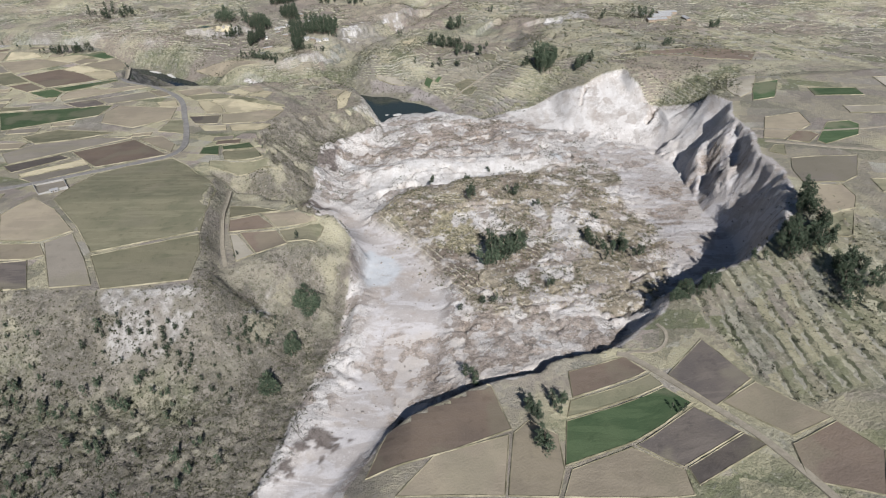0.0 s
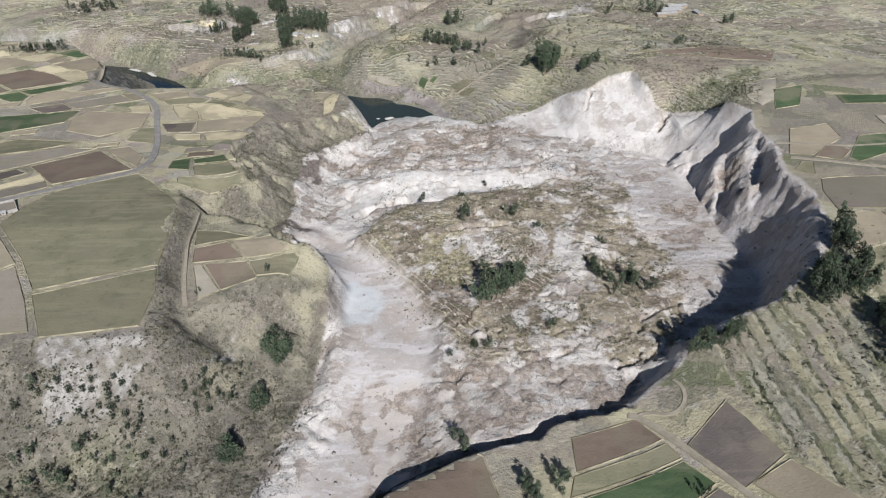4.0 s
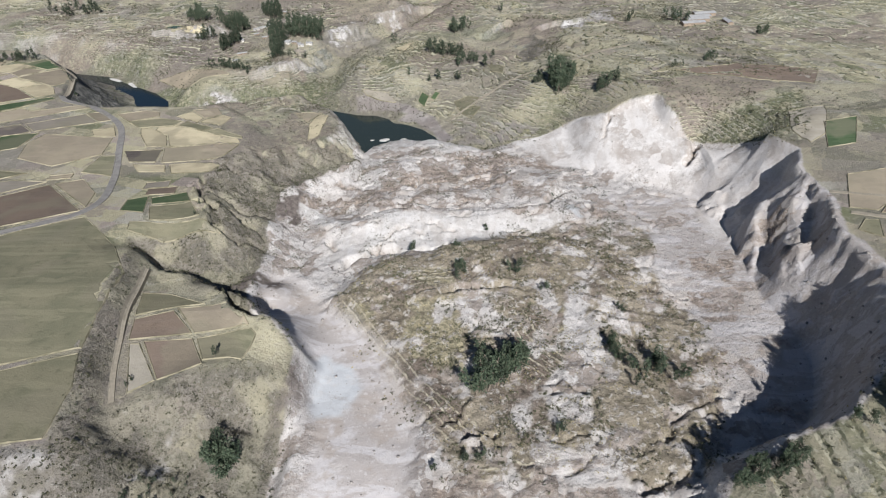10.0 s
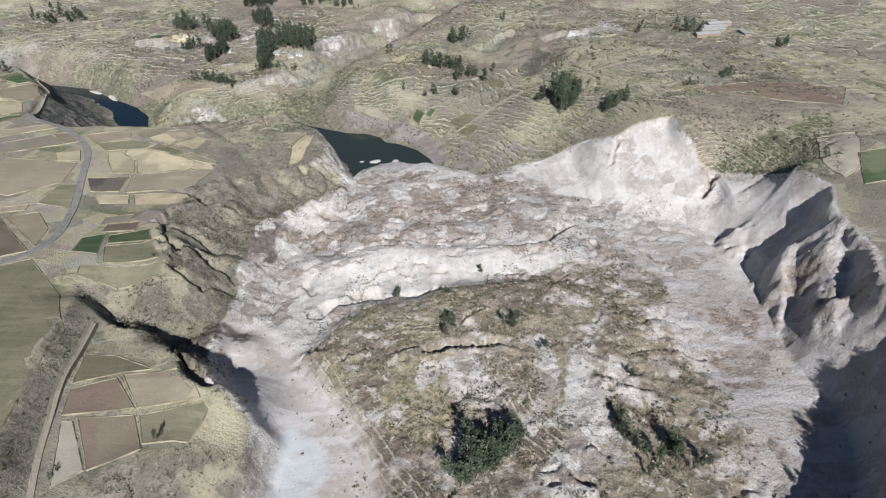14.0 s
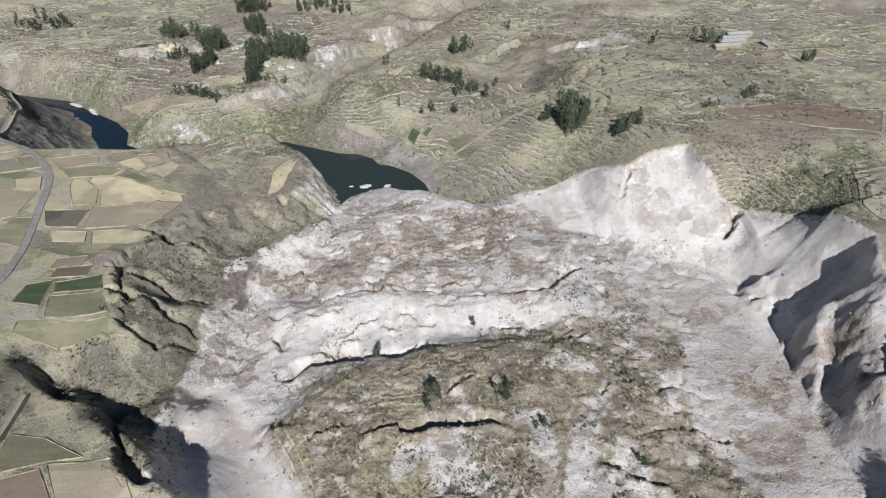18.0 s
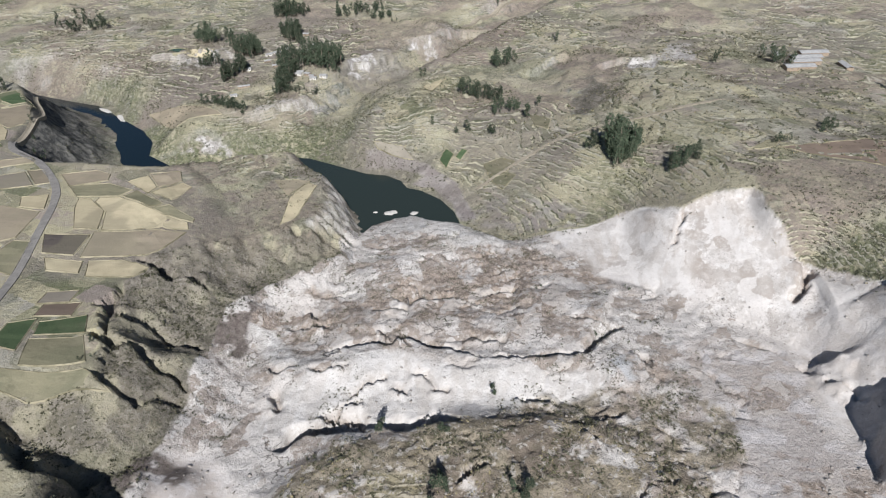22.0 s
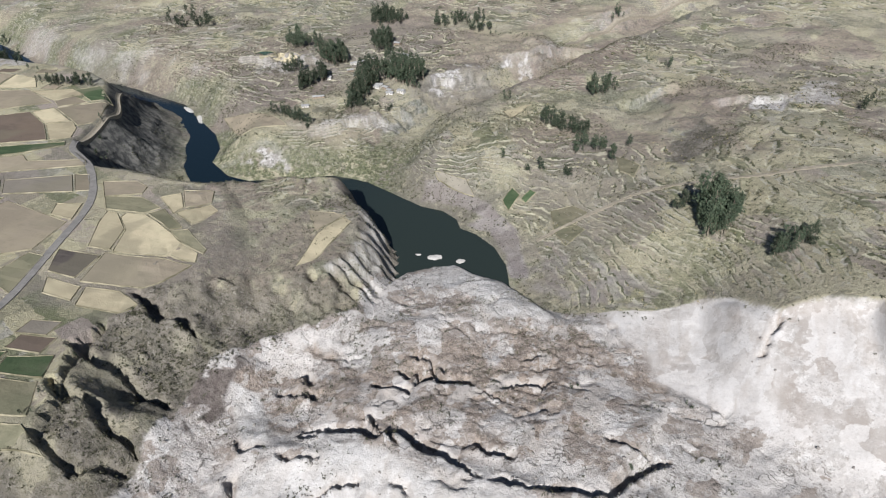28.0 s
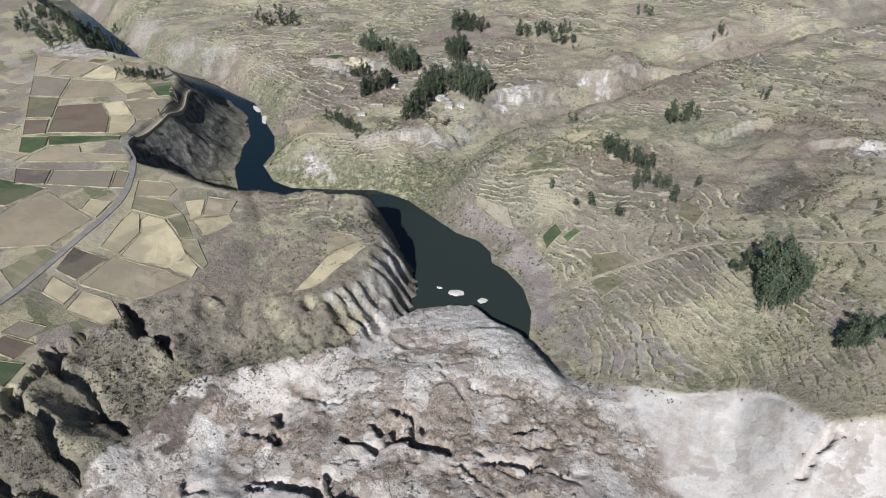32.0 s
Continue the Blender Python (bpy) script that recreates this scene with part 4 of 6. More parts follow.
def cover(x, y, h, m):
    """Where each kind of ground lies."""
    n1, n2, n3, n4 = fbm(x, y, 60, 4, 101), fbm(x, y, 22, 4, 102), fbm(x, y, 130, 3, 103), fbm(x, y, 9, 4, 104)
    slide = sstep(-0.6, 0.9, m["cut"] + 2.2 * n4)
    # turf and old fields carried along on the slid block
    block = sstep(0.35, 0.65, m["block"] + 0.35 * n2 + 0.15 * n4) * (1 - m["chan"])
    bare = zone(x, y, [(87, 430), (101, 447), (115, 511), (128, 519), (112, 474), (123, 449), (118, 428), (106, 409), (102, 386), (78, 384), (78, 413)], 1.2, 4, 12)
    bare = bare + zone(x, y, [(24, 492), (48, 494), (62, 465), (61, 455), (53, 449), (44, 463), (31, 466)], 1.2, 3, 10) + zone(x, y, [(126, 500), (140, 497), (145, 457), (131, 456)], 1.2, 4, 10)
    bare = np.maximum(bare, zone(x, y, [(71, 360), (101, 371), (118, 362), (100, 334), (76, 328), (62, 341)], 1.5, 9, 12))
    bare = np.maximum(bare, zone(x, y, [(108, 512), (122, 515), (112, 470), (104, 430), (98, 392), (84, 388), (92, 432), (100, 470)], 1.2, 4, 10))
    bare = np.maximum(bare, zone(x, y, [(62, 402), (70, 404), (66, 380), (60, 372), (56, 386)], 1.0, 3, 8))
    bare = np.maximum(bare, sstep(0.2, 0.26, fbm(x, y, 15, 4, 120, 0.6) + 0.3 * n1) * 0.85)
    turf = np.maximum(block, 0.9 * zone(x, y, THICKET, 3, 9, 16) * sstep(-0.35, 0.05, n4 + 0.5 * n2)) * (1 - np.clip(bare, 0, 1))
    gold = turf * np.clip(zone(x, y, [(-58, 489), (-13, 489), (24, 494), (29, 442), (31, 407), (4, 437), (-20, 425), (-42, 463)], 2, 5) + zone(x, y, [(61, 492), (101, 484), (94, 437), (79, 442), (68, 463)], 1, 3) + zone(x, y, [(-10, 529), (24, 532), (24, 512), (-4, 504)], 1, 2), 0, 1)
    earth = zone(x, y, [(-69, 494), (-58, 489), (-20, 429), (4, 440), (29, 402), (26, 383), (6, 385), (-15, 416), (-40, 448)], 1.5, 4, 10) + zone(x, y, [(64, 457), (94, 437), (92, 421), (66, 389), (56, 398), (72, 432)], 1.5, 4, 10) + zone(x, y, [(80, 480), (99, 478), (87, 430), (70, 421), (68, 457)], 1.5, 3, 10)
    earth = np.clip(earth + sstep(0.05, 0.2, fbm(x, y, 24, 4, 123)) * 0.7, 0, 1) * turf
    # brown earth on the debris
    soil_crack_shade = zone(x, y, [(-118, 648), (-97, 668), (-52, 650), (-66, 630), (-105, 642)]) + zone(x, y, [(-3, 696), (23, 735), (45, 758), (90, 749), (120, 730), (103, 692), (70, 650), (82, 630), (26, 647)], 3, 14)
    soil_crack_shade = soil_crack_shade + zone(x, y, [(-41, 703), (-18, 719), (16, 728), (32, 755), (63, 756), (82, 756), (114, 733), (128, 721), (90, 690), (28, 663), (-16, 657), (-44, 675)], 3, 16)
    soil_crack_shade = soil_crack_shade + 0.9 * zone(x, y, [(-119, 655), (-80, 698), (-45, 676), (-42, 640), (-75, 622), (-114, 635)], 3, 9) + 0.9 * zone(x, y, [(23, 741), (49, 767), (88, 752), (112, 720), (60, 684), (27, 698)], 3, 9)
    soil_crack_shade = soil_crack_shade + 0.85 * zone(x, y, [(-60, 330), (10, 350), (150, 345), (120, 304), (77, 293), (0, 265), (-40, 250)], 4, 14) + zone(x, y, [(10, 356), (40, 355), (40, 332), (15, 333)], 1, 4)
    soil_crack_shade = soil_crack_shade + 0.8 * sstep(0.16, 0.34, fbm(x, y * 1.6, 30, 4, 121)) * sstep(20, 40, m["cut"]) * (1 - m["chan"]) * (1 - m["lobe"])
    soil_crack_shade = soil_crack_shade + zone(x, y, [(201, 558), (225, 553), (243, 551), (236, 526), (227, 528), (222, 543), (203, 550)], 1.2, 4, 9) + zone(x, y, [(266, 577), (275, 567), (280, 550), (272, 542), (264, 560)], 1.5, 4, 9)
    soil_crack_shade = soil_crack_shade + 0.7 * zone(x, y, [(-27, 447), (-13, 445), (9, 411), (23, 378), (10, 380), (-10, 407), (-25, 427)], 1.5, 3)
    soil_crack_shade = soil_crack_shade + 0.75 * sstep(0.12, 0.2, fbm(x * 0.35 + 0.2 * y, y * 1.5, 20, 4, 122)) * sstep(185, 200, x) * sstep(600, 560, y)
    white = 0.9 * zone(x, y, SLAB, 3, 11, 22)
    white = np.maximum(white, zone(x, y, [(-66, 788), (-46, 811), (-37, 836), (-13, 830), (17, 806), (57, 780), (47, 766), (30, 764), (20, 748), (6, 753), (-12, 774), (-32, 777)], 3, 9))
    white = np.maximum(white, m["lobe"] * (0.25 + 0.4 * sstep(-0.2, 0.3, fbm(x * 1.5, y * 0.5, 30, 3, 142))))
    white = np.maximum(white, zone(x, y, [(-121, 640), (-105, 646), (-73, 608), (-82, 602), (-108, 625)], 1, 2))
    blue = zone(x, y, [(-70, 424), (-64, 447), (-41, 439), (-37, 418), (-44, 399), (-62, 393), (-67, 401)], 3, 6, 14)
    blue = np.maximum(blue, 0.7 * zone(x, y, [(121, 628), (135, 643), (151, 637), (147, 622), (132, 614)], 1.5, 3, 8))
    # the bluish wet sheen of this patch is painted in as colour
    blue = np.maximum(blue, 0.45 * zone(x, y, [(13, 716), (56, 731), (82, 721), (57, 711)], 3, 6, 12))
    soil_crack_shade = soil_crack_shade * sstep(-0.32, 0.02, fbm(x, y, 13, 4, 124, 0.62))
    # crack insides get the brown as well, their shade put into the colour
    soil_crack_shade = np.maximum(np.clip(soil_crack_shade, 0, 1) * (1 - white), 0.8 * m["crack"])
    silt = np.clip(m["chan"] + sstep(170, 200, x + 0.1 * (y - 500)) * sstep(680, 640, y) + zone(x, y, [(121, 628), (135, 643), (151, 637), (147, 622), (132, 614)], 1, 3) + 0.7 * zone(x, y, [(13, 716), (56, 731), (82, 721), (57, 711)], 3, 6, 12), 0, 1)
    mud = zone(x, y, [(-139, 643), (-131, 657), (-118, 655), (-116, 623), (-123, 601), (-133, 612)], 1.2, 4, 12) + zone(x, y, [(-142, 512), (-128, 505), (-112, 513), (-104, 520), (-114, 530), (-128, 532), (-142, 525)], 1.2, 4, 9)
    mud = mud + zone(x, y, [(-104, 214), (-84, 254), (-58, 247), (-82, 222)], 1.5, 6, 10) + 0.6 * zone(x, y, [(-74, 428), (-71, 418), (-69, 395), (-76, 384), (-84, 383), (-78, 401)], 1.2, 2, 8)
    mud = np.clip(mud, 0, 1) * sstep(0.0, 0.12, 0.3 + n4)
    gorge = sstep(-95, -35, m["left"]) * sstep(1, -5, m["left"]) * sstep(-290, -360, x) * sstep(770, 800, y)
    rock = np.clip(0.9 * m["slope_left"] * (1 - 0.8 * sstep(690, 730, y)) * (0.55 + 0.45 * sstep(-0.3, 0.1, n2 + 0.7 * n4)), 0, 1)
    rock = np.maximum(rock, 0.9 * m["wild"] * (0.12 + 0.88 * sstep(730, 690, y)) * (0.4 + 0.6 * sstep(-0.25, 0.1, n2 + 0.8 * n4)))
    rock = np.maximum(rock, 0.7 * sstep(-42, -12, m["spur"]) * sstep(1, -5, m["spur"]) * sstep(-0.2, 0.2, n2) * sstep(-150, -130, x))
    rock = np.maximum(rock, zone(x, y, [(112, 1008), (140, 1060), (170, 1040), (166, 1010), (126, 975)], 3, 14))
    cliff = np.abs(np.gradient(h, axis=0)) + np.abs(np.gradient(h, axis=1))
    tilt = np.hypot(np.gradient(h, y[:, 0], axis=0), np.gradient(h, x[0], axis=1))
    pale_band = m["hill"] * sstep(1040, 1060, y) * sstep(0.5, 1.0, cliff / 2.4) * sstep(-0.1, 0.25, n1)
    gul = m["gully"]
    chalk = zone(x, y, [(-171, 1139), (-148, 1178), (-137, 1157), (-147, 1134), (-169, 1121)], 1.5, 7, 14) + zone(x, y, [(-144, 1191), (-122, 1192), (-121, 1184), (-139, 1176)], 1.5, 5, 10)
    chalk = chalk + zone(x, y, [(-114, 1216), (-76, 1249), (-73, 1241), (-93, 1227), (-109, 1202)], 1.5, 8, 10) + 0.6 * zone(x, y, [(-422, 1118), (-397, 1152), (-363, 1183), (-344, 1159), (-367, 1118), (-403, 1097)], 2, 14, 16)
    chalk = chalk + 0.55 * zone(x, y, [(-252, 1001), (-179, 1048), (-174, 1032), (-245, 988)], 2, 8, 14) + 0.8 * zone(x, y, [(-823, 993), (-813, 1032), (-761, 1050), (-693, 1005), (-767, 978)], 3, 16, 22)
    chalk = chalk * sstep(-0.35, -0.05, n4 + 0.3 * n2)
    chalk = chalk + gul * 0.7 * sstep(0.34, 0.4, fbm(x, y, 26, 4, 133) + 0.1 * n4) * sstep(1180, 1200, y) * sstep(1460, 1380, y)
    chalk = np.maximum(chalk, zone(x, y, [(-322, 926), (-296, 944), (-270, 944), (-262, 936), (-290, 930)], 2, 6, 9) * sstep(-0.25, 0.05, n4))
    chalk = np.maximum(chalk, 0.55 * zone(x, y, [(-233, 334), (-201, 336), (-168, 343), (-164, 326), (-173, 312), (-192, 293), (-218, 291), (-224, 314)], 2, 7, 12) * sstep(-0.35, 0.05, n4 + 0.3 * n2))
    chalk = np.maximum(chalk, 0.8 * zone(x, y, [(-141, 338), (-133, 366), (-122, 370), (-124, 352), (-134, 332)], 1.5, 6, 8) * sstep(-0.1, 0.15, n4))
    chalk = np.maximum(chalk, 0.6 * zone(x, y, [(-110, 745), (-98, 770), (-108, 812), (-138, 850), (-118, 852), (-85, 805), (-80, 760)], 3, 6, 10))
    chalk = np.maximum(chalk, zone(x, y, [(186, 1118), (222, 1122), (216, 1090), (184, 1092)], 2, 6, 12))
    chalk = np.maximum(chalk, 0.7 * zone(x, y, [(222, 1110), (247, 1195), (270, 1190), (266, 1115)], 3, 12, 20))
    chalk = np.maximum(chalk, 0.4 * pale_band * (1 - gul))
    chalk = np.maximum(chalk, 0.22 * m["ledge"] * sstep(-0.5, 0.0, n4 + 0.6 * n2))
    green = sstep(-75, -20, m["water"]) * sstep(790, 830, y) * m["hill"] * (0.85 - 0.6 * sstep(-60, 20, x)) + 0.5 * m["hill"] * sstep(0.05, 0.35, n3 + 0.4 * n1)
    green = np.maximum(green, 0.9 * zone(x, y, [(-330, 322), (-180, 318), (-140, 290), (-125, 235), (-140, 160), (-330, 160)], 5, 22, 40) * m["hill"])
    green = np.maximum(green, 0.25 * m["tr"] * sstep(475, 440, y) * (1 - slide))
    brown = zone(x, y, BROWN_SLOPE, 3, 6)
    green = np.maximum(green * (1 - brown), 0.95 * zone(x, y, HEDGED, 3, 5) * (1 - slide))
    green = green * (1 - 0.9 * sstep(-60, -20, m["spur"])) * (1 - 0.8 * m["wild"] * sstep(680, 720, y))
    yellow = 0.8 * sstep(-60, -20, x) * sstep(1010, 930, y - 0.3 * x) * m["hill"] * sstep(800, 830, y) * sstep(-0.35, 0.1, n2) + 0.5 * m["tz"] * sstep(-0.15, 0.25, n1) + 0.6 * sstep(-30, 0, m["spur"]) + m["hill"] * 0.6 * sstep(0.2, 0.4, n1)
    yellow = yellow * (1 - brown)
    # a patchwork of small plots on the terraces
    plotw = m["tz"] * 0.9
    grey = np.clip(gul * 0.5 * sstep(-0.1, 0.15, n2) + zone(x, y, [(104, 998), (116, 1073), (143, 1081), (145, 1023), (114, 976)], 3, 14) + 0.6 * zone(x, y, [(38, 1149), (115, 1178), (104, 1108), (48, 1102)], 3, 14), 0, 1)
    grey = np.clip(grey + 0.8 * m["hill"] * sstep(930, 980, y) * sstep(0.42, 0.75, tilt + 0.25 * n2) * (1 - m["tz"] * 0.6), 0, 1)
    grey = np.maximum(grey, 0.8 * m["ledge"])
    red = zone(x, y, [(-472, 1124), (-434, 1094), (-494, 1099), (-560, 1116), (-514, 1125)], 4, 12) + zone(x, y, [(-373, 1061), (-357, 1120), (-331, 1152), (-278, 1112), (-299, 1051), (-326, 1007)], 4, 16) + zone(x, y, [(-387, 1064), (-354, 1116), (-301, 1089), (-303, 1007), (-360, 1022)], 4, 16)
    red = red + zone(x, y, [(-44, 1295), (25, 1383), (63, 1263), (35, 1202), (-15, 1186)], 4, 18) + zone(x, y, [(-57, 1218), (7, 1189), (18, 1145), (-58, 1140)], 4, 14) + 0.8 * m["hill"] * sstep(960, 1000, y) * sstep(0.04, 0.17, fbm(x, y, 75, 3, 141)) + 0.75 * brown
    red = red + 0.75 * np.maximum(sstep(-34, -6, m["spur"]), 0.5 * m["wild"] * sstep(690, 730, y)) * sstep(-0.25, 0.1, n2 + 0.5 * n4)
    flat = zone(x, y, [(-103, 917), (-71, 917), (-52, 909), (-36, 900), (-46, 890), (-24, 882), (-1, 855), (8, 828), (24, 828), (0, 885), (-34, 914), (-82, 940), (-105, 936)], 1.5, 4, 14) * (1 - slide)
    flat = np.maximum(flat, 0.6 * zone(x, y, [(10, 838), (27, 854), (66, 846), (119, 817), (124, 803), (109, 794), (61, 797), (22, 818)], 3, 8, 12) * sstep(-0.4, 0.0, n4) * (1 - slide))
    return dict(slide=slide, turf=turf * slide, gold=gold * slide, soil_crack_shade=soil_crack_shade, white=white, silt=silt * (1 - white), mud=mud, rock=rock, gorge=gorge, chalk=chalk, green=green, yellow=yellow,
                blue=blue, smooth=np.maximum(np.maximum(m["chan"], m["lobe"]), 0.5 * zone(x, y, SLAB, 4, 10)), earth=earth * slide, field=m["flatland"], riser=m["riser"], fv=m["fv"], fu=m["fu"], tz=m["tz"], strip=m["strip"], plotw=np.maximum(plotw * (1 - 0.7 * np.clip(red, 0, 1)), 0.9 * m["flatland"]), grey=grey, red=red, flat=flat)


ground, GRID = build_ground()


def build_water():
    bm = bmesh.new()
    vs = [bm.verts.new((x, y, -43.0)) for x, y in [(-1700, 980), (-1700, 1600), (-900, 1400), (-500, 1150), (-300, 1010), (-60, 1000), (60, 960), (60, 770), (-110, 770), (-300, 840), (-460, 880), (-700, 1020)]]
    bm.faces.new(vs)
    bmesh.ops.triangulate(bm, faces=bm.faces[:])
    bmesh.ops.subdivide_edges(bm, edges=bm.edges[:], cuts=5, use_grid_fill=True)
    me = bpy.data.meshes.new("water")
    bm.to_mesh(me)
    bm.free()
    at = me.attributes.new("silt", "FLOAT", "POINT")
    co = np.empty(len(me.vertices) * 3, np.float32)
    me.vertices.foreach_get("co", co)
    at.data.foreach_set("value", sstep(-320, -110, co[0::3]).astype(np.float32))
    me.materials.append(WATER)
    return tagged(new("water", me), "dark green river water dammed into a lake", "water", kind="structure")


build_water()

# ---------------------------------------------------------------- helpers for meshes
def mesh_from(name, verts, faces, material):
    me = bpy.data.meshes.new(name)
    me.from_pydata([tuple(map(float, v)) for v in verts], [], [tuple(map(int, f)) for f in faces])
    me.materials.append(material)
    return me


def part(name, bm, material, parent, label=""):
    me = bpy.data.meshes.new(name)
    bm.to_mesh(me)
    bm.free()
    me.materials.append(material)
    ob = new(name, me)
    ob.parent = parent
    return tagged(ob, label)


def box(bm, sx, sy, sz, m, bevel=0.0):
    r = bmesh.ops.create_cube(bm, size=1.0, matrix=m @ Matrix.Diagonal((sx, sy, sz, 1)))
    if bevel:
        edges = {e for v in r["verts"] for e in v.link_edges}
        bmesh.ops.bevel(bm, geom=list(edges), offset=bevel, segments=1, affect="EDGES")
    return bm


def heights(points):
    """Height of the ground sheet at each place."""
    p = np.array(points, float).reshape(-1, 2)
    xs, ys, h = GRID
    i = np.clip(np.searchsorted(xs, p[:, 0]) - 1, 0, len(xs) - 2)
    j = np.clip(np.searchsorted(ys, p[:, 1]) - 1, 0, len(ys) - 2)
    u = (p[:, 0] - xs[i]) / (xs[i + 1] - xs[i])
    v = (p[:, 1] - ys[j]) / (ys[j + 1] - ys[j])
    return (h[j, i] * (1 - u) + h[j, i + 1] * u) * (1 - v) + (h[j + 1, i] * (1 - u) + h[j + 1, i + 1] * u) * v


def resample(line, step, closed=False):
    pts = [Vector(p) for p in line]
    if closed:
        pts.append(pts[0].copy())
    out = []
    for a, b in zip(pts, pts[1:]):
        n = max(1, int((b - a).length / step))
        out += [a.lerp(b, k / n) for k in range(n)]
    if not closed:
        out.append(pts[-1])
    return out


def smooth_line(line, times=2):
    pts = [Vector(p) for p in line]
    for _ in range(times):
        out = [pts[0]]
        for a, b in zip(pts, pts[1:]):
            out += [a.lerp(b, 0.25), a.lerp(b, 0.75)]
        out.append(pts[-1])
        pts = out
    return pts


def ribbon(name, line, width, material, lift, step=3.0, label="", category="", kind="structure", skirt=0.8):
    """A strip that follows the ground, with edges let into it."""
    pts = resample(smooth_line(line), step)
    rows = []
    for i, p in enumerate(pts):
        d = (pts[min(i + 1, len(pts) - 1)] - pts[max(i - 1, 0)]).normalized()
        s = Vector((-d.y, d.x))
        wob = width * (1 + 0.12 * noise.noise((p.x * 0.05, p.y * 0.05, 3)))
        rows.append([p + s * wob * k for k in (-0.52, -0.5, -0.17, 0.17, 0.5, 0.52)])
    flat = [q for r in rows for q in r]
    z = heights([(q.x, q.y) for q in flat]).reshape(-1, 6)
    mid = z[:, 1:5].mean(1)
    for _ in range(6):
        mid[1:-1] = 0.25 * mid[:-2] + 0.5 * mid[1:-1] + 0.25 * mid[2:]
    z[:, 1:5] = np.maximum(mid[:, None], z[:, 1:5] - 0.15) + lift
    z[:, 0] -= skirt
    z[:, 5] -= skirt
    verts = [(q.x, q.y, zz) for q, zz in zip(flat, z.ravel())]
    faces = [(i * 6 + k, i * 6 + k + 1, (i + 1) * 6 + k + 1, (i + 1) * 6 + k) for i in range(len(rows) - 1) for k in range(5)]
    ob = new(name, mesh_from(name, verts, faces, material))
    return tagged(ob, label, category, kind=kind)


# ---------------------------------------------------------------- fields
FIELD_WORDS = {
    "straw": "straw-yellow harvested field with low earth banks", "tan": "tan stubble field edged by earth banks", "brown": "brown ploughed field with low earth banks",
    "grey": "grey-brown fallow field with grassy banks", "green": "deep green irrigated crop field", "olive": "olive dry pasture field with grassy banks",
    "pale": "pale bare field edged by low banks", "dark": "dark freshly ploughed field",
}


PLOTS = []


def plot(kind, outline):
    PLOTS.append(outline)
    from mathutils.geometry import delaunay_2d_cdt
    pts = resample(outline, 6.0, True)
    rnd = random.Random(int(outline[0][0] * 7 + outline[0][1]))
    pts = [p + Vector((rnd.uniform(-0.5, 0.5), rnd.uniform(-0.5, 0.5))) for p in pts]
    cx, cy = sum(p.x for p in pts) / len(pts), sum(p.y for p in pts) / len(pts)
    xs, ys = [p.x for p in pts], [p.y for p in pts]
    size = max(max(xs) - min(xs), max(ys) - min(ys))
    step = 5.0 if size < 160 else 9.0
    gx, gy = np.meshgrid(np.arange(min(xs), max(xs), step), np.arange(min(ys), max(ys), step))
    d = inside_dist(gx, gy, [tuple(p) for p in pts])
    inner = [Vector((a, b)) for a, b, c in zip(gx.ravel(), gy.ravel(), d.ravel()) if c > 2.0]
    n = len(pts)
    vs, es, fs, *_ = delaunay_2d_cdt(pts + inner, [(i, (i + 1) % n) for i in range(n)], [list(range(n))], 1, 1e-4)
    z = heights([(v.x, v.y) for v in vs])
    lift = 0.35 if cy < 900 or cx < -200 else 0.8
    verts = [(v.x, v.y, h + lift) for v, h in zip(vs, z)]
    me = mesh_from("field", verts, fs, FIELD[kind])
    ob = tagged(new("field", me), FIELD_WORDS[kind], "field", "farm fields")
    # the bank round it
    line = resample(outline, 3.0, True)
    m = len(line)
    rows = []
    for i, p in enumerate(line):
        t = (line[(i + 1) % m] - line[i - 1]).normalized()
        s = Vector((-t.y, t.x))
        w = 0.6 + 0.3 * noise.noise((p.x * 0.11, p.y * 0.11, 1))
        rows.append([p - s * w, p, p + s * w])
    flat = [q for r in rows for q in r]
    hz = heights([(q.x, q.y) for q in flat])
    bv = []
    for k, (q, h) in enumerate(zip(flat, hz)):
        crest = 0.4 + 0.4 * noise.noise((q.x * 0.2, q.y * 0.2, 5))
        bv.append((q.x, q.y, h + lift + (crest if k % 3 == 1 else -0.5)))
    bf = [(i * 3 + k, i * 3 + k + 1, ((i + 1) % m) * 3 + k + 1, ((i + 1) % m) * 3 + k) for i in range(m) for k in range(2)]
    bank = new("bank", mesh_from("bank", bv, bf, BANK))
    bank.parent = ob


plot("tan", [(-155, 456), (-121, 459), (-115, 454), (-104, 438), (-136, 432)])
plot("brown", [(-179, 445), (-157, 453), (-138, 432), (-175, 427)])
plot("brown", [(-165, 425), (-136, 427), (-122, 404), (-134, 397), (-144, 393)])
plot("pale", [(-173, 423), (-167, 423), (-146, 393), (-158, 385)])
plot("olive", [(-133, 427), (-102, 435), (-98, 431), (-102, 411), (-123, 408)])
plot("olive", [(-187, 475), (-167, 473), (-140, 461), (-156, 458), (-180, 449)])
plot("green", [(-243, 571), (-246, 591), (-231, 597), (-223, 568)])
plot("green", [(-227, 594), (-201, 603), (-192, 587), (-222, 582)])
plot("olive", [(-222, 578), (-190, 583), (-177, 564), (-214, 558)])
plot("olive", [(-227, 553), (-175, 559), (-158, 552), (-199, 539), (-225, 543)])
plot("tan", [(-362, 438), (-350, 466), (-321, 445), (-290, 411), (-309, 398), (-341, 400)])
plot("grey", [(-304, 395), (-289, 408), (-263, 372), (-244, 341), (-272, 339)])
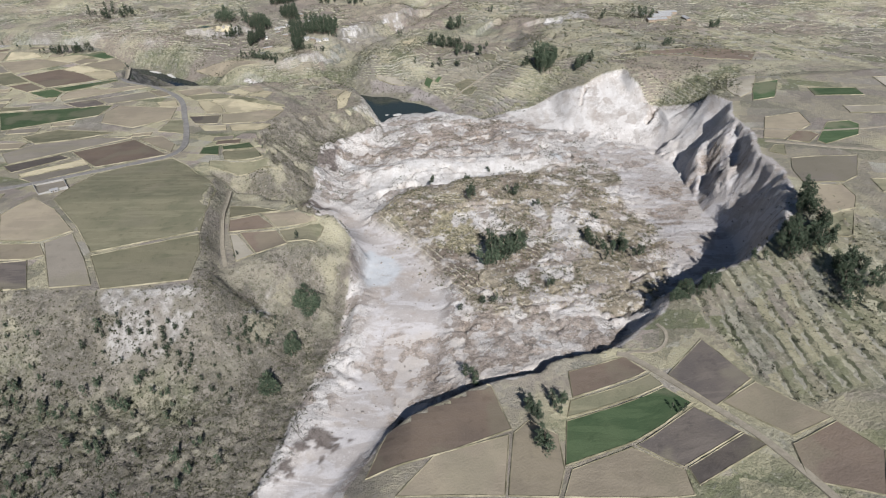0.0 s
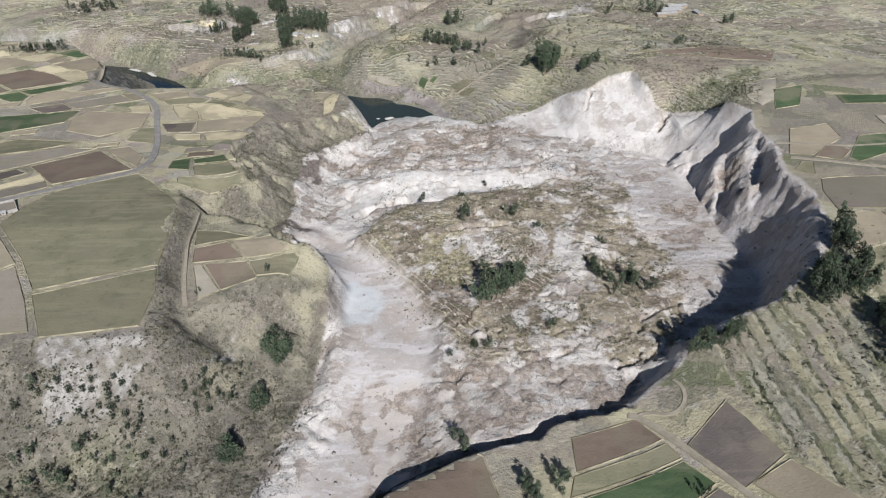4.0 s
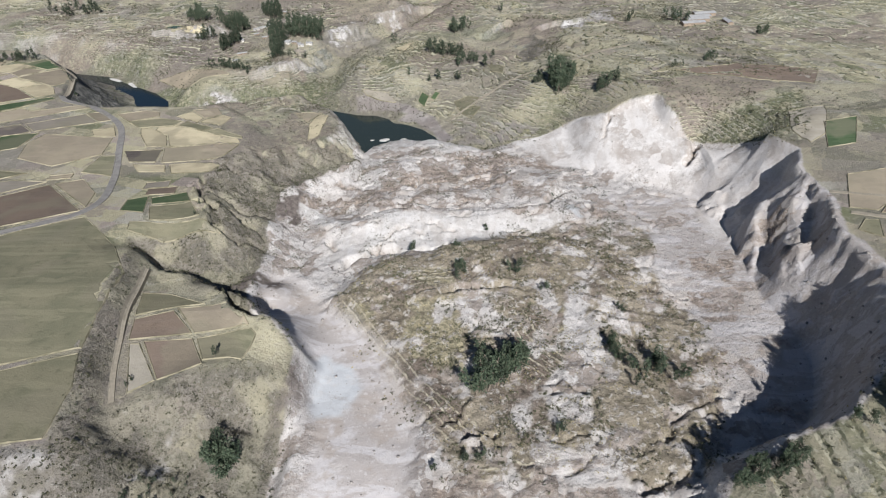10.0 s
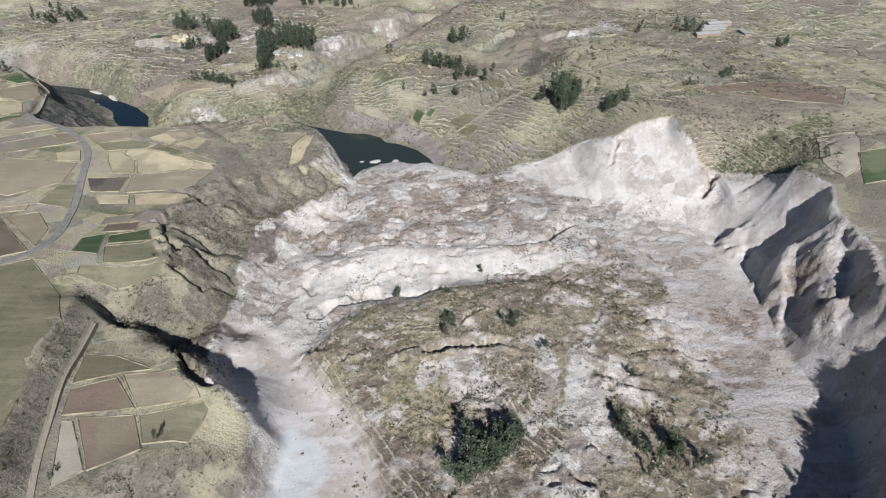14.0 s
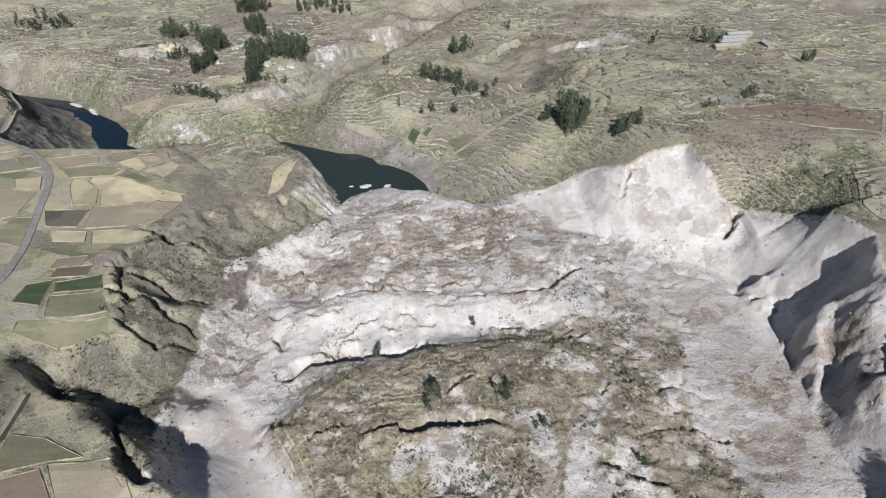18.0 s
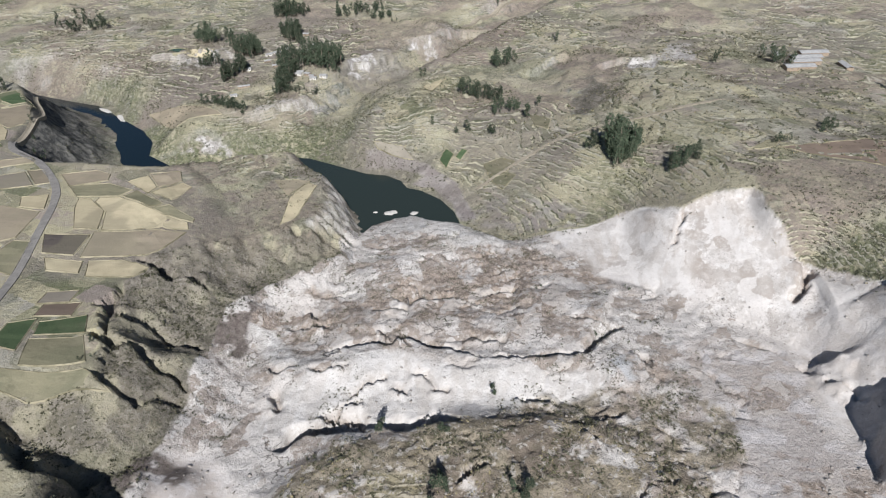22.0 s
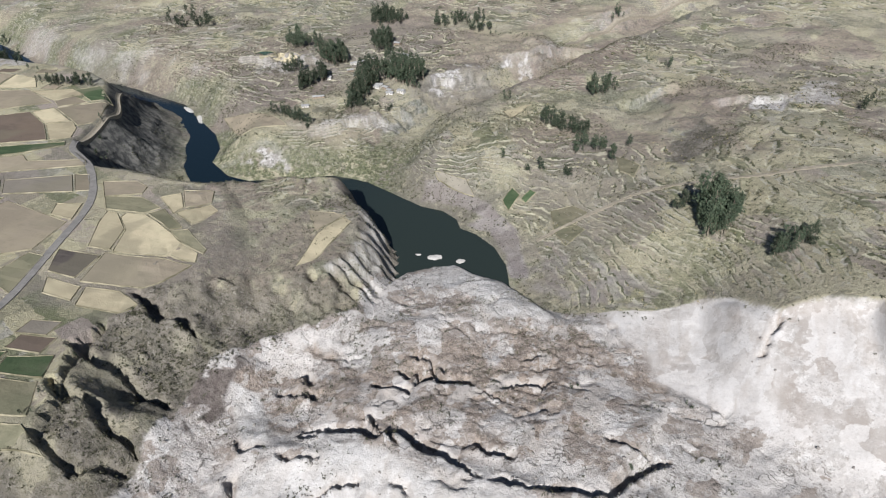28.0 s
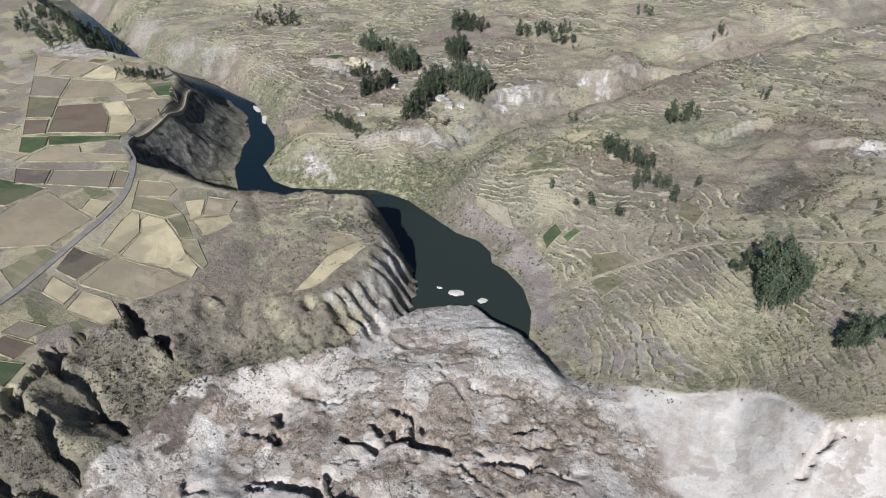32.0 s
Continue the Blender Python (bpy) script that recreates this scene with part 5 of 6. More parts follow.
plot("dark", [(-324, 370), (-305, 372), (-287, 338), (-305, 337)])
plot("tan", [(-338, 395), (-307, 394), (-296, 379), (-305, 374), (-326, 374)])
plot("olive", [(-321, 764), (-288, 771), (-261, 761), (-269, 751), (-304, 748)])
plot("straw", [(-273, 775), (-259, 784), (-241, 764), (-244, 756)])
plot("tan", [(-260, 788), (-235, 795), (-226, 779), (-239, 764)])
plot("straw", [(-241, 756), (-224, 776), (-213, 770), (-218, 745)])
plot("olive", [(-265, 751), (-257, 760), (-223, 740), (-232, 737)])
plot("straw", [(-283, 747), (-266, 749), (-230, 734), (-211, 723), (-191, 716), (-186, 707), (-253, 701), (-265, 727), (-282, 740)])
plot("straw", [(-294, 730), (-300, 745), (-290, 745), (-267, 727), (-257, 702), (-276, 701)])
plot("tan", [(-257, 698), (-186, 703), (-192, 683), (-200, 672), (-248, 666)])
plot("olive", [(-230, 735), (-217, 739), (-188, 722), (-187, 717), (-209, 723)])
plot("dark", [(-294, 692), (-258, 694), (-255, 668), (-280, 669)])
plot("straw", [(-274, 663), (-243, 661), (-238, 648), (-263, 649)])
plot("straw", [(-239, 662), (-213, 665), (-190, 656), (-196, 647), (-231, 645)])
plot("straw", [(-133, 780), (-127, 810), (-117, 806), (-119, 752), (-127, 738)])
plot("tan", [(-155, 806), (-135, 812), (-124, 812), (-136, 783)])
plot("tan", [(-795, 965), (-735, 968), (-721, 936), (-731, 921)])
plot("tan", [(-728, 969), (-665, 974), (-654, 935), (-702, 926)])
plot("straw", [(-663, 975), (-625, 970), (-599, 947), (-649, 934)])
plot("grey", [(-719, 914), (-658, 925), (-614, 882), (-654, 870)])
plot("tan", [(-653, 925), (-599, 938), (-541, 915), (-604, 877)])
plot("straw", [(-593, 936), (-548, 952), (-521, 942), (-543, 921)])
plot("tan", [(-539, 918), (-532, 937), (-498, 925), (-523, 908)])
plot("green", [(-543, 951), (-520, 966), (-479, 939), (-497, 929)])
plot("olive", [(-650, 867), (-611, 880), (-563, 840), (-589, 827)])
plot("brown", [(-588, 864), (-545, 889), (-502, 868), (-467, 839), (-525, 813)])
plot("straw", [(-541, 889), (-526, 904), (-480, 881), (-502, 870)])
plot("straw", [(-499, 868), (-475, 880), (-458, 868), (-447, 850), (-464, 840)])
plot("tan", [(-522, 904), (-477, 932), (-447, 887), (-462, 874), (-480, 884)])
plot("brown", [(-583, 823), (-559, 835), (-526, 810), (-543, 797)])
plot("green", [(-514, 808), (-444, 840), (-438, 834), (-466, 810), (-491, 794)])
plot("green", [(-539, 794), (-513, 806), (-494, 791), (-492, 774), (-504, 771)])
plot("tan", [(-487, 773), (-487, 791), (-461, 806), (-445, 797), (-392, 814), (-382, 805), (-478, 760)])
plot("dark", [(-470, 749), (-436, 761), (-415, 742), (-440, 730)])
plot("grey", [(-432, 762), (-379, 786), (-355, 763), (-412, 743)])
plot("tan", [(-378, 788), (-364, 791), (-342, 769), (-353, 764)])
plot("tan", [(-342, 784), (-313, 793), (-297, 787), (-293, 776), (-321, 764)])
plot("dark", [(165, 292), (180, 254), (155, 239), (137, 268)])
plot("green", [(70, 240), (132, 259), (143, 244), (126, 234), (106, 224), (64, 210)])
plot("olive", [(75, 255), (127, 271), (132, 261), (71, 243)])
plot("brown", [(78, 279), (116, 289), (126, 274), (77, 258)])
plot("brown", [(-31, 261), (14, 278), (28, 269), (37, 236), (2, 223), (-47, 211)])
plot("dark", [(106, 221), (143, 241), (161, 219), (126, 204)])
plot("dark", [(128, 203), (162, 218), (170, 209), (130, 192)])
plot("tan", [(67, 207), (103, 220), (126, 202), (126, 187), (60, 191)])
plot("tan", [(159, 241), (181, 251), (206, 218), (184, 212)])
plot("brown", [(182, 207), (207, 215), (218, 193), (207, 171), (180, 186)])
plot("tan", [(38, 233), (48, 242), (63, 231), (63, 208), (57, 191), (31, 193)])
plot("tan", [(-8, 220), (35, 232), (29, 193), (-29, 196)])
plot("green", [(370, 549), (392, 551), (397, 542), (384, 520), (346, 504), (342, 511)])
plot("brown", [(317, 516), (338, 538), (350, 524), (333, 508)])
plot("tan", [(320, 568), (357, 576), (354, 547), (316, 519), (301, 526)])
plot("grey", [(305, 482), (360, 479), (340, 444), (325, 435), (296, 441), (298, 465)])
plot("tan", [(295, 437), (321, 431), (321, 412), (312, 397), (284, 393), (290, 420)])
plot("olive", [(282, 393), (310, 394), (293, 364), (284, 366), (279, 377)])
plot("olive", [(303, 510), (311, 508), (304, 489), (294, 500)])
plot("pale", [(339, 707), (378, 718), (337, 637), (318, 622), (315, 649)])
plot("green", [(346, 659), (378, 667), (352, 618), (327, 612)])
plot("olive", [(34, 880), (44, 891), (58, 882), (46, 864)])
plot("green", [(-22, 918), (-17, 934), (-8, 926), (-14, 908)])
plot("green", [(-6, 922), (0, 934), (6, 930), (0, 918)])
plot("pale", [(-97, 942), (-64, 940), (-51, 923), (-91, 935)])
plot("straw", [(-61, 1068), (-35, 1090), (-49, 1051)])
plot("tan", [(-403, 1022), (-315, 1000), (-282, 978), (-333, 962)])
plot("brown", [(272, 836), (352, 866), (441, 852), (404, 788), (357, 801), (300, 824)])
plot("olive", [(246, 830), (292, 870), (268, 836)])
plot("green", [(-534, 720), (-404, 738), (-407, 704), (-500, 664)])
plot("olive", [(-465, 644), (-432, 662), (-366, 650), (-404, 630), (-437, 620)])
plot("straw", [(-351, 743), (-330, 749), (-319, 727), (-342, 729)])
plot("tan", [(-402, 712), (-396, 735), (-320, 723), (-314, 686), (-350, 663), (-393, 681)])
plot("olive", [(-316, 650), (-312, 682), (-298, 682), (-284, 642)])
plot("brown", [(-379, 587), (-331, 624), (-276, 572), (-333, 541)])
plot("tan", [(-327, 626), (-306, 635), (-281, 606), (-275, 579)])
plot("dark", [(-428, 550), (-389, 580), (-373, 570), (-409, 532)])
plot("straw", [(-399, 526), (-357, 565), (-345, 551), (-392, 519)])
plot("grey", [(-392, 516), (-345, 549), (-334, 535), (-373, 504)])
plot("grey", [(-435, 617), (-371, 635), (-337, 631), (-383, 592), (-427, 556), (-453, 588)])
plot("olive", [(-322, 523), (-300, 541), (-266, 560), (-224, 520), (-199, 482), (-192, 427), (-189, 406), (-262, 381), (-289, 417), (-331, 463), (-330, 494)])
plot("olive", [(-260, 376), (-188, 401), (-180, 377), (-178, 344), (-235, 336)])


MAIN_ROAD = [(-438, 848), (-426, 830), (-405, 820), (-378, 806), (-334, 766), (-316, 737), (-303, 700), (-289, 665), (-277, 630), (-266, 592), (-272, 566), (-295, 550), (-325, 531), (-372, 500), (-430, 470), (-560, 420), (-900, 330)]
TRACK_R = [(112, 292), (119, 290), (136, 266), (151, 242), (166, 220), (180, 192), (190, 165), (200, 120)]


def fill_plots(region, turn, rows, cols, kinds, seed, inset=3.0):
    """Strip fields over what is left of a region between roads and the fields laid out above."""
    rnd = random.Random(seed)
    ca, sa = math.cos(radians(turn)), math.sin(radians(turn))
    rot = [(x * ca + y * sa, -x * sa + y * ca) for x, y in region]
    u0, u1 = min(p[0] for p in rot), max(p[0] for p in rot)
    v, v1 = min(p[1] for p in rot), max(p[1] for p in rot)
    while v < v1:
        dv = rnd.uniform(*rows)
        u = u0 + rnd.uniform(-20, 0)
        while u < u1:
            du = rnd.uniform(*cols)
            corners = [(u, v), (u + du, v + rnd.uniform(-1.5, 1.5)), (u + du, v + dv), (u, v + dv + rnd.uniform(-1.5, 1.5))]
            quad = [(a * ca - b * sa, a * sa + b * ca) for a, b in corners]
            cx, cy = sum(p[0] for p in quad) / 4, sum(p[1] for p in quad) / 4
            quad = [(cx + (a - cx) * (1 - 0.3 / du), cy + (b - cy) * (1 - 0.3 / dv)) for a, b in quad]
            tx = np.array([cx + (a - cx) * k for a, b in quad for k in (1.0, 0.5)] + [(quad[i][0] + quad[i - 1][0]) / 2 for i in range(4)] + [cx])
            ty = np.array([cy + (b - cy) * k for a, b in quad for k in (1.0, 0.5)] + [(quad[i][1] + quad[i - 1][1]) / 2 for i in range(4)] + [cy])
            ok = inside_dist(tx, ty, region).min() > inset
            if ok:
                ok = min(line_dist(tx, ty, MAIN_ROAD)[0].min(), line_dist(tx, ty, TRACK_R)[0].min()) > 5.5
            if ok:
                lo_x, hi_x, lo_y, hi_y = tx.min(), tx.max(), ty.min(), ty.max()
                for other in PLOTS:
                    ox, oy = [p[0] for p in other], [p[1] for p in other]
                    if min(ox) > hi_x + 2 or max(ox) < lo_x - 2 or min(oy) > hi_y + 2 or max(oy) < lo_y - 2:
                        continue
                    if inside_dist(tx, ty, other).max() > -1.2 or inside_dist(np.array([p[0] for p in other]), np.array([p[1] for p in other]), quad).max() > -1.2:
                        ok = False
                        break
            if ok:
                plot(rnd.choice(kinds), [(round(a, 1), round(b, 1)) for a, b in quad])
            u += du
        v += dv


LEFT_LAND = [(-760, 345), (-330, 352), (-245, 343), (-180, 348), (-190, 400), (-205, 470), (-216, 508), (-232, 540), (-180, 553), (-180, 577), (-205, 618), (-206, 645), (-206, 665), (-194, 700), (-195, 729), (-207, 764),
             (-240, 796), (-300, 794), (-380, 800), (-416, 822), (-448, 850), (-458, 898), (-504, 948), (-535, 980), (-575, 997), (-640, 1009), (-760, 1014)]
MIX = ["tan", "tan", "grey", "pale", "brown", "olive", "tan", "grey"]
fill_plots(LEFT_LAND, 4, (16, 30), (34, 80), MIX, 1)
fill_plots(LEFT_LAND, 8, (10, 15), (18, 34), MIX, 2)
RIGHT_LAND = [(318, 470), (312, 520), (312, 560), (318, 610), (330, 680), (620, 700), (620, 330), (345, 340), (330, 420)]
fill_plots(RIGHT_LAND, -6, (18, 34), (36, 70), ["tan", "grey", "olive", "green", "pale", "brown"], 3)
FRONT_LAND = [(-48, 150), (-45, 235), (0, 255), (54, 272), (110, 290), (118, 288), (160, 225), (200, 160), (330, 160), (300, 60), (-40, 60)]
fill_plots(FRONT_LAND, -12, (16, 26), (24, 44), ["tan", "brown", "dark", "grey", "brown"], 4)

# ---------------------------------------------------------------- roads and tracks
ribbon("road", MAIN_ROAD, 6.4, ASPHALT, 0.5, label="grey gravel valley road curving between the fields", category="road")
ribbon("gorge_track", [(-436, 846), (-444, 876), (-451, 902), (-463, 926), (-480, 946), (-497, 962), (-514, 984)], 4.6, TRACK, 0.6, label="pale dirt track down the edge of the gorge", category="track")
ribbon("farm_track", TRACK_R, 4.0, TRACK, 0.55, label="pale dirt track beside the ploughed fields", category="track")
ribbon("farm_track", [(116, 291), (124, 293), (135, 288), (144, 294), (147, 305), (143, 313)], 2.2, TRACK, 0.5, label="pale dirt track bent back at the slide edge", category="track")
ribbon("farm_track", [(-164, 378), (-172, 398), (-179, 422), (-186, 450), (-190, 476), (-194, 500)], 3.2, TRACK, 0.5, label="narrow pale track down to the small terrace", category="track")
ribbon("farm_track", [(299, 520), (327, 505), (366, 492), (450, 470), (600, 460)], 3.5, TRACK, 0.5, label="pale farm track across the upper fields", category="track")
ribbon("farm_track", [(298, 548), (330, 535), (372, 530), (470, 540)], 2.6, TRACK, 0.5, label="narrow pale farm track between upper fields", category="track")
ribbon("farm_track", [(20, 872), (60, 902), (106, 930), (148, 928), (200, 930), (260, 960)], 3.2, TRACK, 0.7, label="pale dirt track across the terraced hillside", category="track")
ribbon("farm_track", [(-37, 1311), (-11, 1372), (29, 1429), (82, 1503), (143, 1560)], 6.0, TRACK, 0.9, label="pale dirt track along the far ridge", category="track")
plot("olive", [(25, 907), (42, 913), (56, 903), (47, 886), (32, 884)])
plot("olive", [(70, 986), (92, 970), (89, 949), (76, 959)])

# ---------------------------------------------------------------- trees
def tube(verts, faces, path, radii, sides=5):
    start = len(verts)
    for i, (p, r) in enumerate(zip(path, radii)):
        d = (path[min(i + 1, len(path) - 1)] - path[max(i - 1, 0)]).normalized()
        a = d.orthogonal().normalized()
        b = d.cross(a)
        for k in range(sides):
            w = 2 * math.pi * k / sides
            verts.append(p + (a * math.cos(w) + b * math.sin(w)) * r)
    for i in range(len(path) - 1):
        for k in range(sides):
            q = start + i * sides
            faces.append((q + k, q + (k + 1) % sides, q + sides + (k + 1) % sides, q + sides + k))


def leaf_spray(verts, faces, centre, radius, count, size, rnd):
    """A clump: small leaf blades turned every way."""
    for _ in range(count):
        c = centre + Vector((rnd.gauss(0, 1), rnd.gauss(0, 1), rnd.gauss(0, 0.8))) * radius * 0.55
        n = Vector((rnd.gauss(0, 1), rnd.gauss(0, 1), rnd.gauss(0.6, 0.8))).normalized()
        a = n.orthogonal().normalized()
        a.rotate(Matrix.Rotation(rnd.uniform(0, 6.28), 3, n))
        b = n.cross(a)
        s = size * rnd.uniform(0.6, 1.3)
        i = len(verts)
        verts += [c - a * s, c + b * s * 0.55 - n * s * 0.15, c + a * s, c - b * s * 0.55 - n * s * 0.15]
        faces.append((i, i + 1, i + 2, i + 3))


def tree_shape(seed, tall, wide):
    """A eucalyptus of that height: trunk and limbs, and its crown of leaf clumps."""
    rnd = random.Random(seed)
    tv, tf, cv, cf = [], [], [], []
    lean = Vector((rnd.uniform(-0.05, 0.05), rnd.uniform(-0.05, 0.05), 0))
    path = [Vector((0, 0, -0.8))] + [Vector((0, 0, tall * k / 6)) + lean * tall * (k / 6) ** 2 + Vector((rnd.uniform(-0.1, 0.1), rnd.uniform(-0.1, 0.1), 0)) for k in range(1, 7)]
    tube(tv, tf, path, [tall * 0.02 * (1 - 0.85 * k / 6) + 0.03 for k in range(7)])
    for k in range(13):
        f = rnd.uniform(0.22, 0.92)
        i = min(5, int(f * 6))
        base = path[i].lerp(path[i + 1], f * 6 - i)
        ang = k * 2.4 + rnd.uniform(-0.4, 0.4)
        reach = wide * (0.45 + 0.75 * math.sin(math.pi * min(1, 0.15 + f * 0.85))) * rnd.uniform(0.6, 1.15)
        tip = base + Vector((math.cos(ang) * reach, math.sin(ang) * reach, reach * rnd.uniform(0.3, 0.9)))
        mid = base.lerp(tip, 0.5) + Vector((0, 0, -0.15 * reach))
        tube(tv, tf, [base, mid, tip], [tall * 0.008, tall * 0.005, 0.02], 4)
        for _ in range(3):
            leaf_spray(cv, cf, base.lerp(tip, rnd.uniform(0.45, 1.1)) + Vector((rnd.gauss(0, 0.3), rnd.gauss(0, 0.3), rnd.gauss(0, 0.4))), rnd.uniform(0.8, 1.3) * wide * 0.42, 13, 0.17 + wide * 0.12, rnd)
    leaf_spray(cv, cf, path[6], wide * 0.5, 16, 0.17 + wide * 0.11, rnd)
    return tv, tf, cv, cf


TREE_SHAPES = [tree_shape(s, 10.0, w) for s, w in ((1, 1.7), (2, 2.0), (3, 1.45), (4, 2.3), (5, 1.8), (6, 1.3))]
TREE_MESHES = [(mesh_from("trunk", a, b, BARK), mesh_from("crown", c, d, LEAF)) for a, b, c, d in TREE_SHAPES]
TREE_RND = random.Random(42)


def grove_points(n, outline, rnd):
    xs, ys = [p[0] for p in outline], [p[1] for p in outline]
    out, guard = [], 0
    while len(out) < n and guard < 4000:
        guard += 1
        x, y = rnd.uniform(min(xs) - 1, max(xs) + 1), rnd.uniform(min(ys) - 1, max(ys) + 1)
        if inside_dist(np.array([x]), np.array([y]), outline)[0] < -1.0:
            continue
        if any((x - a) ** 2 + (y - b) ** 2 < 2.4 for a, b in out) and guard < 2500:
            continue
        out.append((x, y))
    return out


def grove(n, tall, outline, label="tall dark green eucalyptus tree on dry ground", tilt=4.0, category="tree", girth=0.82):
    pts = grove_points(n, outline, TREE_RND)
    for (x, y), z in zip(pts, heights(pts)):
        k = TREE_RND.randrange(len(TREE_MESHES))
        s = tall / 10 * TREE_RND.uniform(0.72, 1.18)
        w = s * TREE_RND.uniform(0.8, 1.15) * girth
        tree = new("eucalyptus_tree")
        tree.matrix_world = pose(x, y, z - 0.1, TREE_RND.gauss(0, tilt), TREE_RND.gauss(0, tilt), TREE_RND.uniform(0, 360)) @ Matrix.Diagonal((w, w, s, 1))
        tagged(tree, label, category, "eucalyptus trees")
        for name, me in zip(("trunk", "crown"), TREE_MESHES[k]):
            ob = new(name, me)
            ob.parent = tree


def woodland(n, tall, outline):
    """A far or dense wood: one joined mesh."""
    pts = grove_points(n, outline, TREE_RND)
    tv, tf, cv, cf = [], [], [], []
    for (x, y), z in zip(pts, heights(pts)):
        a, b, c, d = TREE_SHAPES[TREE_RND.randrange(len(TREE_SHAPES))]
        s = tall / 10 * TREE_RND.choice((0.5, 0.7, 0.85, 0.95, 1.05, 1.25)) * TREE_RND.uniform(0.9, 1.1)
        m = pose(x, y, z, 0, 0, TREE_RND.uniform(0, 360)) @ Matrix.Diagonal((s * 0.82, s * 0.82, s * 1.12, 1))
        for verts, faces, V, Fc in ((tv, tf, a, b), (cv, cf, c, d)):
            o = len(verts)
            verts += [m @ v for v in V]
            faces += [tuple(i + o for i in f) for f in Fc]
    ob = new("woodland", mesh_from("woodland", cv, cf, LEAF))
    tagged(ob, "dense dark green wood of eucalyptus and shrubs", "woodland", kind="stuff")
    t = new("trunks", mesh_from("trunks", tv, tf, BARK))
    t.parent = ob
    tagged(t, kind="stuff")


woodland(70, 21, [(141, 890), (151, 902), (158, 890), (166, 868), (158, 854), (147, 854), (143, 868)])
woodland(9, 9, [(122, 893), (130, 903), (134, 896), (126, 886)])
grove(18, 13, [(184, 829), (212, 842), (211, 825), (189, 816)])
woodland(30, 15, [(-13, 1047), (10, 1041), (37, 1028), (37, 1021), (9, 1034), (-13, 1041)])
woodland(15, 13, [(29, 997), (57, 1006), (57, 997), (30, 990)])
grove(2, 19, [(66, 977), (68, 977), (67, 974)], "lone dark green eucalyptus tree among terraces")
grove(1, 14, [(80, 1008), (82, 1007), (80, 1005)], "lone dark green eucalyptus tree among terraces")
grove(1, 14, [(-36, 970), (-34, 970), (-36, 967)], "lone dark green eucalyptus tree among terraces")
grove(1, 14, [(-9, 960), (-7, 960), (-8, 958)], "lone dark green eucalyptus tree among terraces")
grove(1, 14, [(5, 963), (7, 963), (6, 960)], "lone dark green eucalyptus tree among terraces")
grove(1, 14, [(29, 951), (31, 951), (30, 948)], "lone dark green eucalyptus tree among terraces")
grove(1, 14, [(-63, 1100), (-61, 1100), (-62, 1097)], "lone dark green eucalyptus tree among terraces")
grove(1, 14, [(100, 1219), (103, 1219), (100, 1216)], "lone dark green eucalyptus tree among terraces")
woodland(5, 16, [(27, 1147), (50, 1152), (51, 1143), (28, 1139)])
woodland(12, 13, [(346, 1108), (352, 1150), (362, 1148), (374, 1100)])
woodland(9, 9, [(312, 876), (338, 900), (342, 893), (318, 870)])
woodland(7, 7, [(270, 850), (285, 852), (283, 845), (272, 843)])
woodland(8, 12, [(446, 1036), (462, 1044), (462, 1034), (448, 1029)])
woodland(4, 16, [(282, 1112), (300, 1131), (297, 1116), (281, 1102)])
woodland(5, 16, [(-401, 1185), (-375, 1197), (-394, 1227), (-424, 1219)])
woodland(22, 14, [(-327, 1307), (-270, 1323), (-284, 1353), (-344, 1341)])
woodland(40, 13, [(-235, 1331), (-163, 1355), (-173, 1383), (-248, 1362)])
woodland(13, 14, [(-170, 1303), (-138, 1312), (-149, 1346), (-182, 1337)])
woodland(16, 20, [(-397, 1190), (-379, 1197), (-389, 1208), (-407, 1206)])
woodland(52, 19, [(-366, 1187), (-327, 1209), (-300, 1161), (-314, 1148), (-348, 1170)])
woodland(14, 14, [(-372, 1118), (-357, 1126), (-347, 1127), (-349, 1136), (-374, 1129)])
woodland(30, 18, [(-320, 1072), (-316, 1086), (-303, 1113), (-312, 1119), (-325, 1083)])
woodland(84, 19, [(-233, 1033), (-227, 1052), (-232, 1081), (-234, 1123), (-253, 1155), (-259, 1134), (-250, 1082)])
woodland(86, 20, [(-232, 1127), (-186, 1098), (-175, 1116), (-185, 1147), (-213, 1160), (-235, 1160)])
woodland(40, 18, [(-283, 1213), (-254, 1207), (-276, 1257), (-298, 1271), (-302, 1256)])
woodland(34, 19, [(-330, 1314), (-285, 1324), (-294, 1344), (-336, 1331)])
woodland(34, 11, [(-326, 1008), (-301, 1006), (-253, 985), (-258, 979), (-303, 998)])
woodland(40, 9, [(-236, 1136), (-256, 1180), (-218, 1180), (-222, 1148)])
woodland(26, 7, [(-250, 1035), (-200, 1046), (-190, 1062), (-235, 1050)])
woodland(4, 14, [(-372, 1114), (-355, 1122), (-367, 1142), (-385, 1134)])
grove(1, 14, [(-64, 1090), (-58, 1092), (-59, 1095), (-65, 1094)], "lone dark green eucalyptus tree among terraces")
woodland(13, 14, [(23, 1128), (47, 1136), (43, 1156), (19, 1148)])
grove(2, 10, [(95, 1205), (104, 1206), (103, 1217), (93, 1215)])
woodland(4, 14, [(12, 1411), (30, 1427), (28, 1436), (10, 1420)])
woodland(5, 14, [(-104, 1471), (-76, 1477), (-80, 1492), (-107, 1486)])
woodland(22, 15, [(-661, 1250), (-583, 1257), (-623, 1305), (-701, 1291)])
woodland(34, 10, [(-593, 947), (-525, 964), (-541, 977), (-607, 957)])
woodland(170, 17, [(-960, 1021), (-779, 983), (-756, 1066), (-1029, 1247), (-1086, 1132)])
